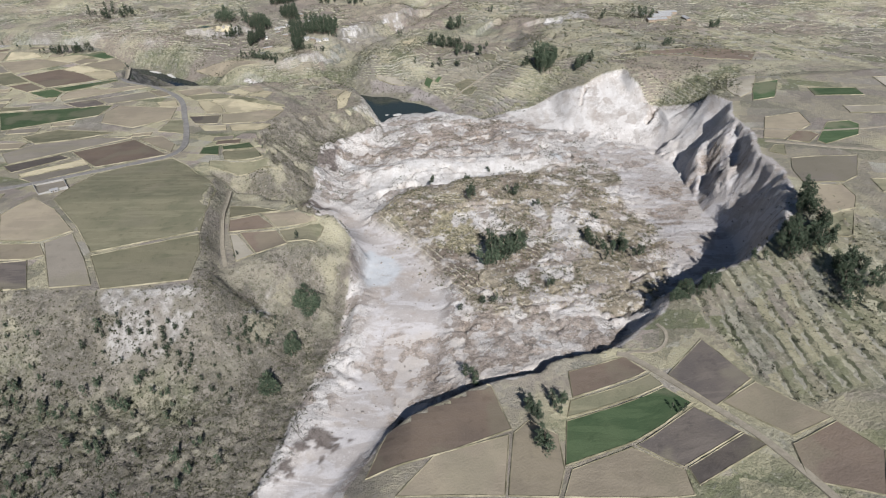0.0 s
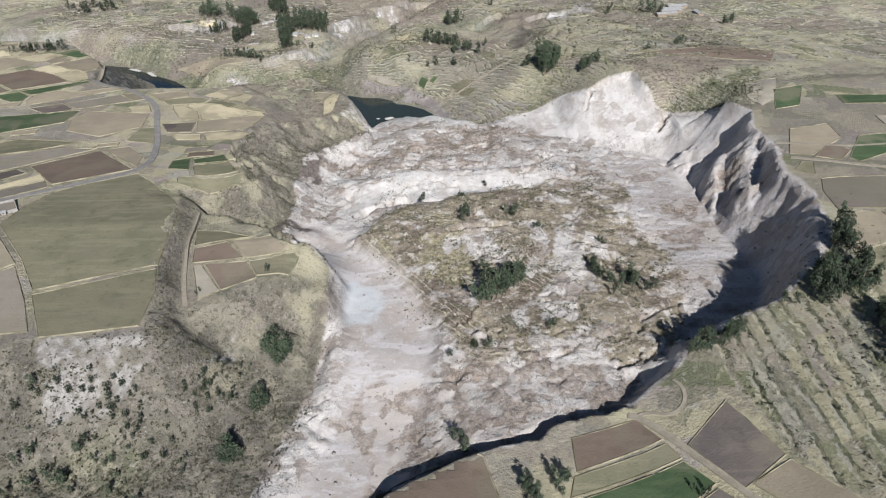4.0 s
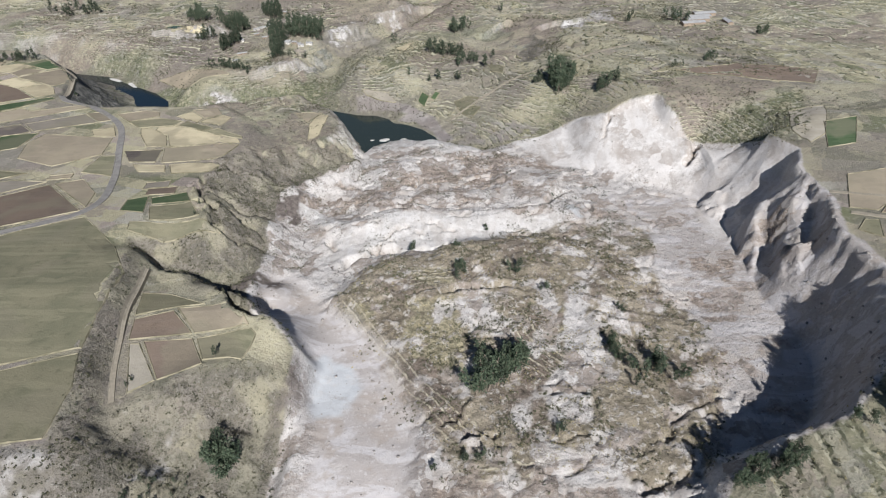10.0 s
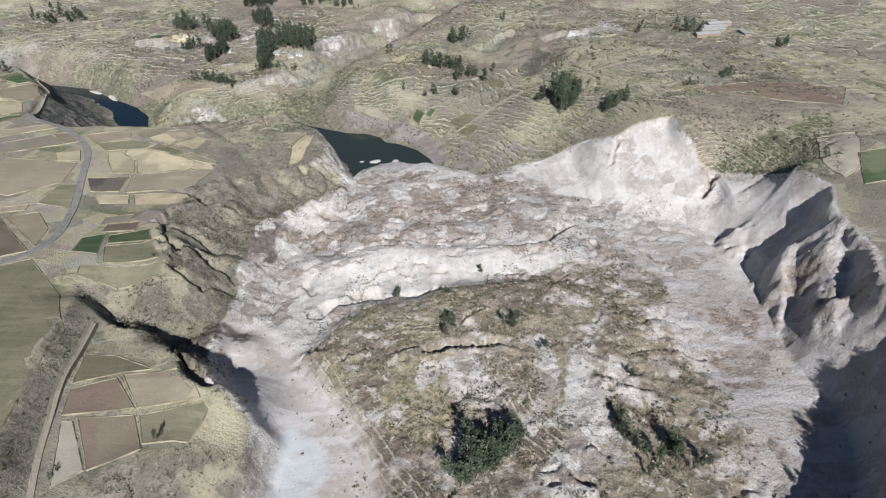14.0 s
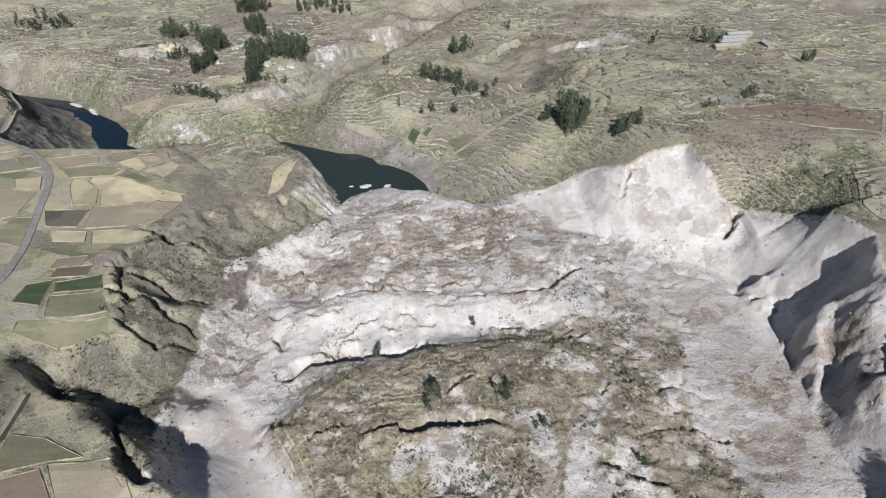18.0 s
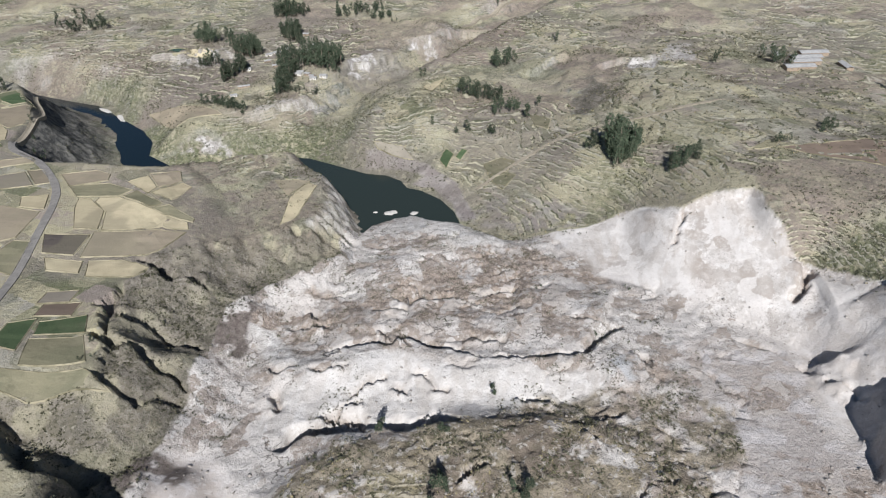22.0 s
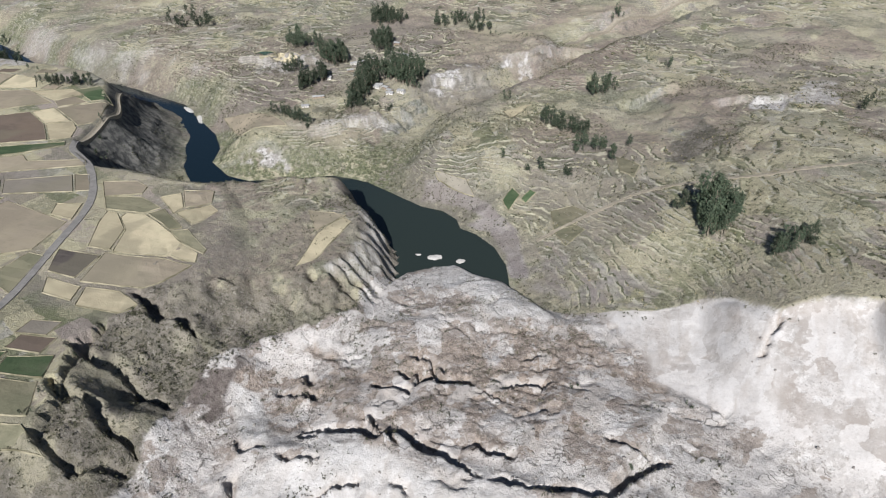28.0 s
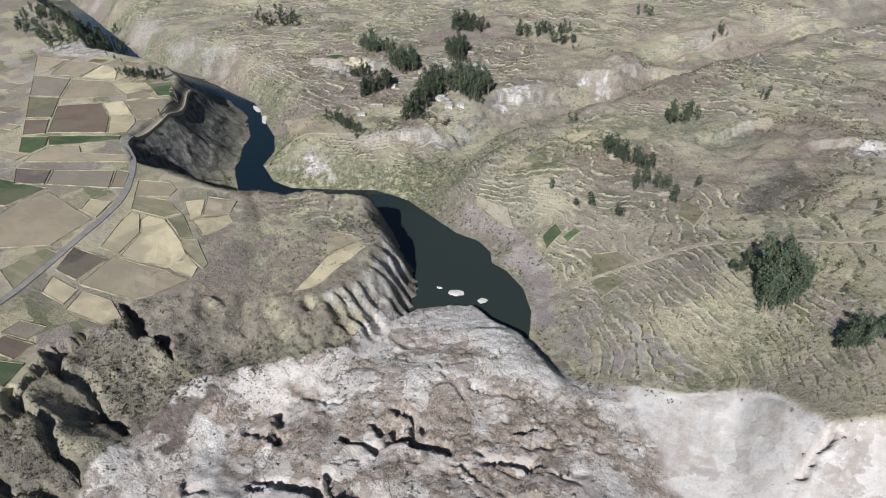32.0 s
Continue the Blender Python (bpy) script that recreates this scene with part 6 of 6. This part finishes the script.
grove(3, 10, [(-669, 986), (-636, 987), (-656, 1003), (-691, 1002)])
grove(66, 17, [(285, 421), (285, 410), (279, 386), (275, 355), (259, 340), (239, 350), (241, 365), (264, 389)], "tall eucalyptus tree at the rim of the scarp")
grove(15, 16, [(264, 333), (273, 328), (265, 314), (256, 316)], "tall eucalyptus tree at the rim of the scarp")
grove(4, 10, [(222, 360), (229, 354), (226, 351), (222, 355)], "tall eucalyptus tree at the rim of the scarp")
grove(24, 13, [(157, 335), (190, 343), (190, 339), (172, 329), (156, 330)], "tall eucalyptus tree at the rim of the scarp")
grove(21, 14, [(263, 328), (287, 316), (267, 280), (250, 290)], "tall eucalyptus tree at the rim of the scarp")
grove(26, 21, [(36, 404), (56, 416), (68, 428), (67, 437), (40, 418)], "dark green eucalyptus tree tilted on the slide", 14.0)
grove(7, 14, [(119, 444), (126, 431), (130, 433), (124, 450)], "dark green eucalyptus tree tilted on the slide", 14.0)
grove(10, 14, [(133, 413), (153, 422), (153, 430), (134, 420)], "dark green eucalyptus tree tilted on the slide", 14.0)
grove(3, 13, [(156, 415), (164, 418), (165, 424)], "dark green eucalyptus tree tilted on the slide", 14.0)
grove(3, 9, [(80, 372), (85, 371), (85, 378), (81, 378)])
grove(4, 8, [(24, 358), (39, 360), (39, 364), (25, 363)])
grove(2, 8, [(9, 354), (12, 353), (12, 356)])
grove(4, 13, [(12, 285), (21, 279), (22, 284), (13, 290)])
grove(6, 13, [(48, 241), (56, 240), (57, 252), (49, 253)])
grove(5, 12, [(62, 246), (70, 243), (71, 253), (64, 257)])
grove(4, 14, [(51, 220), (60, 217), (60, 225), (52, 228)])
grove(3, 7, [(130, 238), (137, 236), (138, 240), (132, 242)])
grove(9, 17, [(-109, 360), (-99, 352), (-97, 359), (-107, 368)], girth=1.1)
grove(7, 14, [(-113, 320), (-103, 321), (-104, 328), (-113, 326)], girth=1.15)
grove(7, 14, [(-121, 281), (-112, 284), (-113, 291), (-121, 290)], girth=1.1)
woodland(40, 5, [(-150, 318), (-136, 345), (-118, 350), (-122, 322), (-140, 305)])
grove(1, 9, [(-116, 408), (-114, 407), (-116, 410)], "lone dark green eucalyptus tree among terraces")
grove(4, 4, [(-159, 384), (-160, 395), (-160, 395), (-157, 383)])
grove(4, 6, [(-200, 619), (-180, 560), (-166, 548), (-171, 560)])
grove(8, 7, [(-458, 902), (-408, 832), (-402, 835), (-449, 900)])

woodland(170, 8, [(-290, 315), (-230, 312), (-190, 298), (-150, 262), (-135, 232), (-150, 200), (-170, 165), (-300, 165), (-330, 260)])
woodland(60, 6, [(-230, 318), (-180, 312), (-150, 300), (-140, 275), (-180, 280), (-240, 300)])
SLID = "dark green eucalyptus tree tilted on the slide"
grove(5, 15, [(27, 512), (31, 512), (32, 526), (28, 527)], SLID, 9.0)
grove(3, 13, [(67, 520), (71, 519), (72, 527), (68, 528)], SLID, 9.0)
grove(2, 11, [(-14, 556), (-11, 556), (-12, 560)], SLID, 16.0)
grove(3, 8, [(136, 483), (142, 482), (141, 489)], SLID, 20.0)
grove(3, 7, [(46, 598), (54, 598), (52, 604)], SLID, 25.0)
grove(2, 9, [(24, 560), (27, 560), (26, 565)], SLID, 20.0)
grove(3, 8, [(86, 502), (91, 503), (89, 508)], SLID, 15.0)
grove(2, 7, [(118, 656), (122, 657), (120, 661)], SLID, 30.0)
grove(2, 6, [(78, 704), (81, 706), (79, 709)], SLID, 25.0)
grove(2, 6, [(143, 710), (147, 711), (145, 714)], SLID, 25.0)

# ---------------------------------------------------------------- scrub, tufts and stones
def scatter(name, count, area, chance, size, blades, material, label, category, seed, stretch=0.8):
    rng = np.random.default_rng(seed)
    x0, x1, y0, y1 = area
    x, y = rng.uniform(x0, x1, count), rng.uniform(y0, y1, count)
    h, m = land(x, y)
    m["x"], m["y"], m["h"] = x, y, h
    keep = rng.random(count) < np.clip(chance(m), 0, 1)
    x, y, h = x[keep], y[keep], h[keep]
    n = len(x)
    s = rng.uniform(size[0], size[1], n) ** 1.0
    c = np.repeat(np.stack([x, y, h + 0.25 * s], 1), blades, 0)
    sb = np.repeat(s, blades)[:, None]
    c = c + rng.normal(0, 0.42, (n * blades, 3)) * sb * np.array([1, 1, stretch * 0.7])
    a = rng.normal(0, 1, (n * blades, 3))
    a /= np.linalg.norm(a, axis=1)[:, None]
    b = np.cross(a, rng.normal(0, 1, (n * blades, 3)))
    b /= np.linalg.norm(b, axis=1)[:, None]
    r = sb * rng.uniform(0.3, 0.6, (n * blades, 1))
    v = np.stack([c - a * r, c + b * r * 0.7, c + a * r, c - b * r * 0.7], 1).reshape(-1, 3)
    f = np.arange(len(v)).reshape(-1, 4)
    me = bpy.data.meshes.new(name)
    me.vertices.add(len(v))
    me.vertices.foreach_set("co", v.ravel().astype(np.float32))
    me.loops.add(f.size)
    me.loops.foreach_set("vertex_index", f.ravel().astype(np.int32))
    me.polygons.add(len(f))
    me.polygons.foreach_set("loop_start", np.arange(0, f.size, 4, dtype=np.int32))
    me.update()
    me.materials.append(material)
    return tagged(new(name, me), label, category, kind="stuff")


scatter("hillside_scrub", 120000, (-700, 420, 620, 1320), lambda m: m["hill"] * (m["water"] < -4) * (0.08 + 0.92 * sstep(0.0, 0.35, fbm(m["x"], m["y"], 40, 4, 201))), (0.45, 1.6), 5, LEAF_DRY, "low dusty green scrub on the dry hillside", "scrub", 5)
scatter("riverbank_scrub", 9000, (-480, 60, 800, 1120), lambda m: sstep(-60, -20, m["water"]) * (m["water"] < -3) * m["hill"] * sstep(-0.2, 0.3, fbm(m["x"], m["y"], 25, 3, 203)), (0.7, 1.8), 7, LEAF_DRY, "green scrub on the river bank", "scrub", 6)
scatter("terrace_tufts", 60000, (-200, 420, 300, 1300), lambda m: sstep(0.3, 0.8, m["riser"]) * (m["water"] < -4) * 0.55, (0.45, 1.2), 5, STRAW, "dry straw tufts along terrace edges", "tufts", 7)
scatter("terrace_shrubs", 60000, (-330, 420, 180, 1300), lambda m: sstep(0.3, 0.8, m["riser"]) * (m["water"] < -4) * 0.3, (0.6, 1.9), 6, LEAF_DRY, "dark shrubs along terrace edges", "scrub", 8)
scatter("left_slope_scrub", 80000, (-420, -70, 160, 830), lambda m: np.maximum(m["hill"], m["wild"]) * (0.22 + 0.88 * sstep(0.0, 0.35, fbm(m["x"], m["y"], 26, 4, 205)) + 0.5 * (m["y"] < 320)) * (1 - 0.75 * sstep(680, 715, m["y"])), (0.35, 1.5), 5, LEAF_DRY, "dark thorn scrub on the eroded slope", "scrub", 9)
scatter("slide_scrub", 18000, (-70, 200, 340, 620), lambda m: np.maximum(m["block"], 1.5 * sstep(-2, 8, inside_dist(m["x"], m["y"], THICKET))) * sstep(0.0, 0.3, fbm(m["x"], m["y"], 18, 3, 207)), (0.5, 1.5), 6, LEAF_DRY, "torn shrubs on the slid ground", "scrub", 10)
scatter("slide_tufts", 9000, (-70, 200, 340, 600), lambda m: m["block"] * sstep(-0.1, 0.25, fbm(m["x"], m["y"], 14, 3, 209)), (0.4, 1.0), 5, STRAW, "straw grass on the slid block", "tufts", 11)
scatter("right_slope_scrub", 26000, (150, 420, 200, 800), lambda m: np.maximum(m["right"], m["hill"]) * (0.5 * m["tr"] + 0.9 * sstep(-4, 6, inside_dist(m["x"], m["y"], HEDGED)) + 0.12 * sstep(0, 8, inside_dist(m["x"], m["y"], BROWN_SLOPE))) * sstep(-0.2, 0.3, fbm(m["x"], m["y"], 20, 3, 211)), (0.5, 1.3), 7, LEAF_DRY, "dark scrub on terraces above the scarp", "scrub", 12)


def stones(name, count, area, chance, size, seed, label):
    rng = np.random.default_rng(seed)
    x0, x1, y0, y1 = area
    x, y = rng.uniform(x0, x1, count), rng.uniform(y0, y1, count)
    h, m = land(x, y)
    m["x"], m["y"], m["h"] = x, y, h
    keep = rng.random(count) < np.clip(chance(m), 0, 1)
    x, y, h = x[keep], y[keep], h[keep]
    bm = bmesh.new()
    bmesh.ops.create_icosphere(bm, subdivisions=1, radius=1.0)
    base = np.array([v.co[:] for v in bm.verts])
    tri = np.array([[v.index for v in f.verts] for f in bm.faces])
    bm.free()
    n = len(x)
    s = size[0] * (size[1] / size[0]) ** (rng.random(n) ** 2.2)
    shape = base[None] * rng.uniform(0.6, 1.25, (n, len(base), 1)) * np.stack([s * rng.uniform(0.8, 1.4, n), s * rng.uniform(0.7, 1.2, n), s * rng.uniform(0.45, 0.8, n)], 1)[:, None]
    ang = rng.uniform(0, 6.28, n)
    ca, sa = np.cos(ang)[:, None], np.sin(ang)[:, None]
    px = shape[..., 0] * ca - shape[..., 1] * sa + x[:, None]
    py = shape[..., 0] * sa + shape[..., 1] * ca + y[:, None]
    pz = shape[..., 2] + (h + 0.15 * s)[:, None]
    v = np.stack([px, py, pz], -1).reshape(-1, 3)
    f = (tri[None] + (np.arange(n) * len(base))[:, None, None]).reshape(-1, 3)
    me = bpy.data.meshes.new(name)
    me.vertices.add(len(v))
    me.vertices.foreach_set("co", v.ravel().astype(np.float32))
    me.loops.add(f.size)
    me.loops.foreach_set("vertex_index", f.ravel().astype(np.int32))
    me.polygons.add(len(f))
    me.polygons.foreach_set("loop_start", np.arange(0, f.size, 3, dtype=np.int32))
    me.update()
    me.materials.append(STONE)
    return tagged(new(name, me), label, "stones", kind="stuff")


stones("slide_stones", 9000, (-140, 300, 250, 830), lambda m: (m["cut"] > 4) * (1 - 0.93 * m["lobe"]) * (0.25 + 0.75 * sstep(0, 0.3, fbm(m["x"], m["y"], 16, 3, 213))), (0.3, 1.3), 14, "pale broken stones strewn over the landslide")

scatter("debris_scrub", 26000, (-130, 190, 540, 800), lambda m: (m["cut"] > 3) * (1 - m["lobe"]) * sstep(0.15, 0.3, fbm(m["x"], m["y"], 15, 4, 215)), (0.3, 1.1), 5, LEAF_DRY, "uprooted dark shrubs among the debris", "scrub", 15)

# ---------------------------------------------------------------- buildings
def house(x, y, long, deep, high, turn, wall_mat, roof_mat, label, gable=0.8, category="house", group="hamlet houses"):
    z = float(heights([(x, y)])[0])
    root = new("house")
    root.matrix_world = pose(x, y, z, 0, 0, turn)
    tagged(root, label, category, group)
    t = 0.3
    for sx, sy, px, py in ((long, t, 0, deep / 2 - t / 2), (long, t, 0, -deep / 2 + t / 2), (t, deep - 2 * t, long / 2 - t / 2, 0), (t, deep - 2 * t, -long / 2 + t / 2, 0)):
        part("wall", box(bmesh.new(), sx, sy, high + 1.5, pose(px, py, high / 2 - 0.75), 0.03), wall_mat, root)
    bm = bmesh.new()
    over = 0.45
    w, d = long / 2 + over, deep / 2 + over
    prof = [(-d, high - 0.12), (0, high + gable), (d, high - 0.12), (d, high + 0.03), (0, high + gable + 0.16), (-d, high + 0.03)]
    ends = [[bm.verts.new((sx * w, a, b)) for a, b in prof] for sx in (-1, 1)]
    bm.faces.new(ends[0])
    bm.faces.new(list(reversed(ends[1])))
    for i in range(6):
        j = (i + 1) % 6
        bm.faces.new((ends[0][j], ends[0][i], ends[1][i], ends[1][j]))
    bmesh.ops.recalc_face_normals(bm, faces=bm.faces[:])
    part("roof", bm, roof_mat, root)
    part("door", box(bmesh.new(), 0.95, 0.08, 2.0, pose(-long * 0.12, -deep / 2 - 0.03, 1.0), 0.01), WOOD, root)
    for k in (-0.34, 0.24):
        win = part("window", box(bmesh.new(), 0.95, 0.07, 0.85, pose(long * k, -deep / 2 - 0.03, 1.45), 0.01), GLASS, root)
        part("frame", box(bmesh.new(), 1.1, 0.06, 0.08, pose(long * k, -deep / 2 - 0.06, 1.93)), WOOD, win)
    return root


for x, y, l, d, h, turn, wm, rm, text in (
    (-314, 1120, 9, 6, 2.8, 20, LIME, SHEET, "small whitewashed house with a metal sheet roof"), (-288, 1147, 8, 5, 2.6, 35, ADOBE, SHEET, "adobe house with a grey metal roof"),
    (-230, 1103, 11, 6, 2.8, -15, LIME, SHEET, "long whitewashed house below dark trees"), (-204, 1083, 8, 6, 2.6, 10, LIME, SHEET, "whitewashed house with a pale sheet roof"),
    (-193, 1092, 9, 6, 2.8, -8, LIME, SHEET, "whitewashed house with a metal sheet roof"), (-234, 1210, 16, 7, 3.2, -30, LIME, SHEET, "long house with a pale sheet roof"),
    (-287, 1059, 14, 4, 2.2, 24, ADOBE, SHEET, "long narrow shed with a pale metal roof"), (-305, 1119, 7, 5, 2.6, 0, LIME, SHEET, "small whitewashed house beside trees"),
    (-293, 1167, 8, 5, 2.7, 40, LIME, SHEET, "whitewashed house with a metal sheet roof"), (-217, 1101, 8, 5, 2.5, -20, ADOBE, SHEET, "adobe house with a pale sheet roof"),
    (-271, 1132, 8, 5, 2.6, 15, ADOBE, SHEET, "adobe house with a grey metal roof"), (-280, 1203, 8, 6, 2.8, 28, LIME, SHEET, "whitewashed house with a metal sheet roof"),
    (-261, 1244, 9, 5, 2.6, -12, ADOBE, SHEET, "adobe house with a pale sheet roof"), (-290, 1032, 8, 5, 2.5, 30, LIME, SHEET, "small whitewashed house among trees"),
    (-288, 1190, 9, 5, 2.6, 25, LIME, SHEET, "whitewashed house with a metal sheet roof"), (-229, 1108, 9, 6, 2.7, 12, LIME, SHEET, "whitewashed house below dark trees"),
    (-208, 1092, 7, 5, 2.6, -25, ADOBE, SHEET, "adobe house with a pale sheet roof"), (-247, 1192, 10, 6, 2.7, 30, LIME, SHEET, "whitewashed house among dark trees"),
    (-303, 1117, 6, 5, 2.6, 10, LIME, SHEET, "small whitewashed house beside trees"), (-262, 1136, 7, 5, 2.6, 40, ADOBE, SHEET, "adobe house with a pale sheet roof"),
    (-291, 1179, 8, 5, 2.5, 50, LIME, SHEET, "small whitewashed house among trees"), (-217, 1167, 9, 5, 2.5, 5, LIME, SHEET, "whitewashed house among dark trees"),
):
    house(x, y, l, d, h, turn, wm, rm, text)
for x, y, l, d, turn in ((380, 1098, 34, 12, 8), (392, 1118, 36, 12, 8), (402, 1140, 36, 12, 8), (418, 1162, 34, 12, 8), (372, 1150, 20, 9, 95), (436, 1110, 22, 8, 95)):
    house(x, y, l, d, 3.2, turn, ADOBE, SHEET, "long low farm shed with a pale metal roof", 1.4, "shed", "farm sheds")


def yard():
    """A walled yard with a small shed, beside the big pasture."""
    cs = [(-366, 494), (-345, 506), (-331, 487), (-350, 474)]
    z = float(heights([(-348, 490)])[0])
    root = tagged(new("walled_yard"), "grey concrete walled yard beside the pasture", "yard")
    root.location = (-348, 490, z)
    for (ax, ay), (bx, by) in zip(cs, cs[1:] + cs[:1]):
        ln, ang = math.hypot(bx - ax, by - ay), math.degrees(math.atan2(by - ay, bx - ax))
        zz = float(heights([((ax + bx) / 2, (ay + by) / 2)])[0]) - z
        part("wall", box(bmesh.new(), ln + 0.4, 0.45, 3.2, pose((ax + bx) / 2 + 348, (ay + by) / 2 - 490, zz + 0.5, 0, 0, ang), 0.04), CONCRETE, root)
    bm = bmesh.new()
    vs = [bm.verts.new((x + 348, y - 490, float(heights([(x, y)])[0]) - z + 0.6)) for x, y in cs]
    bm.faces.new(vs)
    r = bmesh.ops.extrude_face_region(bm, geom=bm.faces[:])
    bmesh.ops.translate(bm, verts=[v for v in r["geom"] if isinstance(v, bmesh.types.BMVert)], vec=(0, 0, -1.5))
    bmesh.ops.recalc_face_normals(bm, faces=bm.faces[:])
    part("yard_floor", bm, FIELD["grey"], root)
    house(-340, 481, 6, 4, 2.4, 28, CONCRETE, SHEET, "small grey shed by the walled yard", 0.5, "shed", "farm sheds")


yard()


# ---------------------------------------------------------------- rafts of silt in the lake
def raft(x, y, long, wide, turn, seed):
    bm = bmesh.new()
    bmesh.ops.create_icosphere(bm, subdivisions=3, radius=1.0)
    for v in bm.verts:
        k = 1 + 0.3 * noise.noise(v.co * 1.7 + Vector((seed, 0, 0)))
        v.co = Vector((v.co.x * long * k, v.co.y * wide * k, v.co.z * 0.6 * k - 0.05))
    me = bpy.data.meshes.new("silt_island")
    bm.to_mesh(me)
    bm.free()
    me.materials.append(SILT)
    ob = new("silt_island", me)
    ob.matrix_world = pose(x, y, -43.0, 0, 0, turn)
    tagged(ob, "pale island of slide silt in the lake", "island", "silt islands")


raft(-60, 837, 6.5, 3.6, 20, 1)
raft(-37, 838, 3.8, 3.0, 40, 2)
raft(-75, 837, 2.8, 1.2, 10, 3)
raft(-456, 1040, 21, 4.0, -50, 4)
raft(-486, 1056, 14, 3.4, -30, 5)


def pond(cx, cy, rx, ry):
    """A small round reservoir with an earth rim."""
    z = float(heights([(cx, cy)])[0])
    root = tagged(new("farm_pond"), "small round green farm reservoir with an earth rim", "pond")
    root.location = (cx, cy, z)
    ring = [(math.cos(k * math.pi / 16), math.sin(k * math.pi / 16)) for k in range(32)]
    bm = bmesh.new()
    rows = [[bm.verts.new((rx * f * c, ry * f * q, zz)) for c, q in ring] for f, zz in ((1.45, -2.0), (1.25, 1.4), (1.1, 1.5), (0.9, -0.6))]
    for a, b in zip(rows, rows[1:]):
        for k in range(32):
            bm.faces.new((a[k], a[(k + 1) % 32], b[(k + 1) % 32], b[k]))
    part("rim", bm, BANK, root)
    bm = bmesh.new()
    bm.faces.new([bm.verts.new((rx * 1.04 * c, ry * 1.04 * q, 0.7)) for c, q in ring])
    part("pond_water", bm, POND, root, "still green water")


pond(-418, 1152, 13, 9)
plot("straw", [(-404, 1144), (-372, 1150), (-370, 1166), (-402, 1164)])
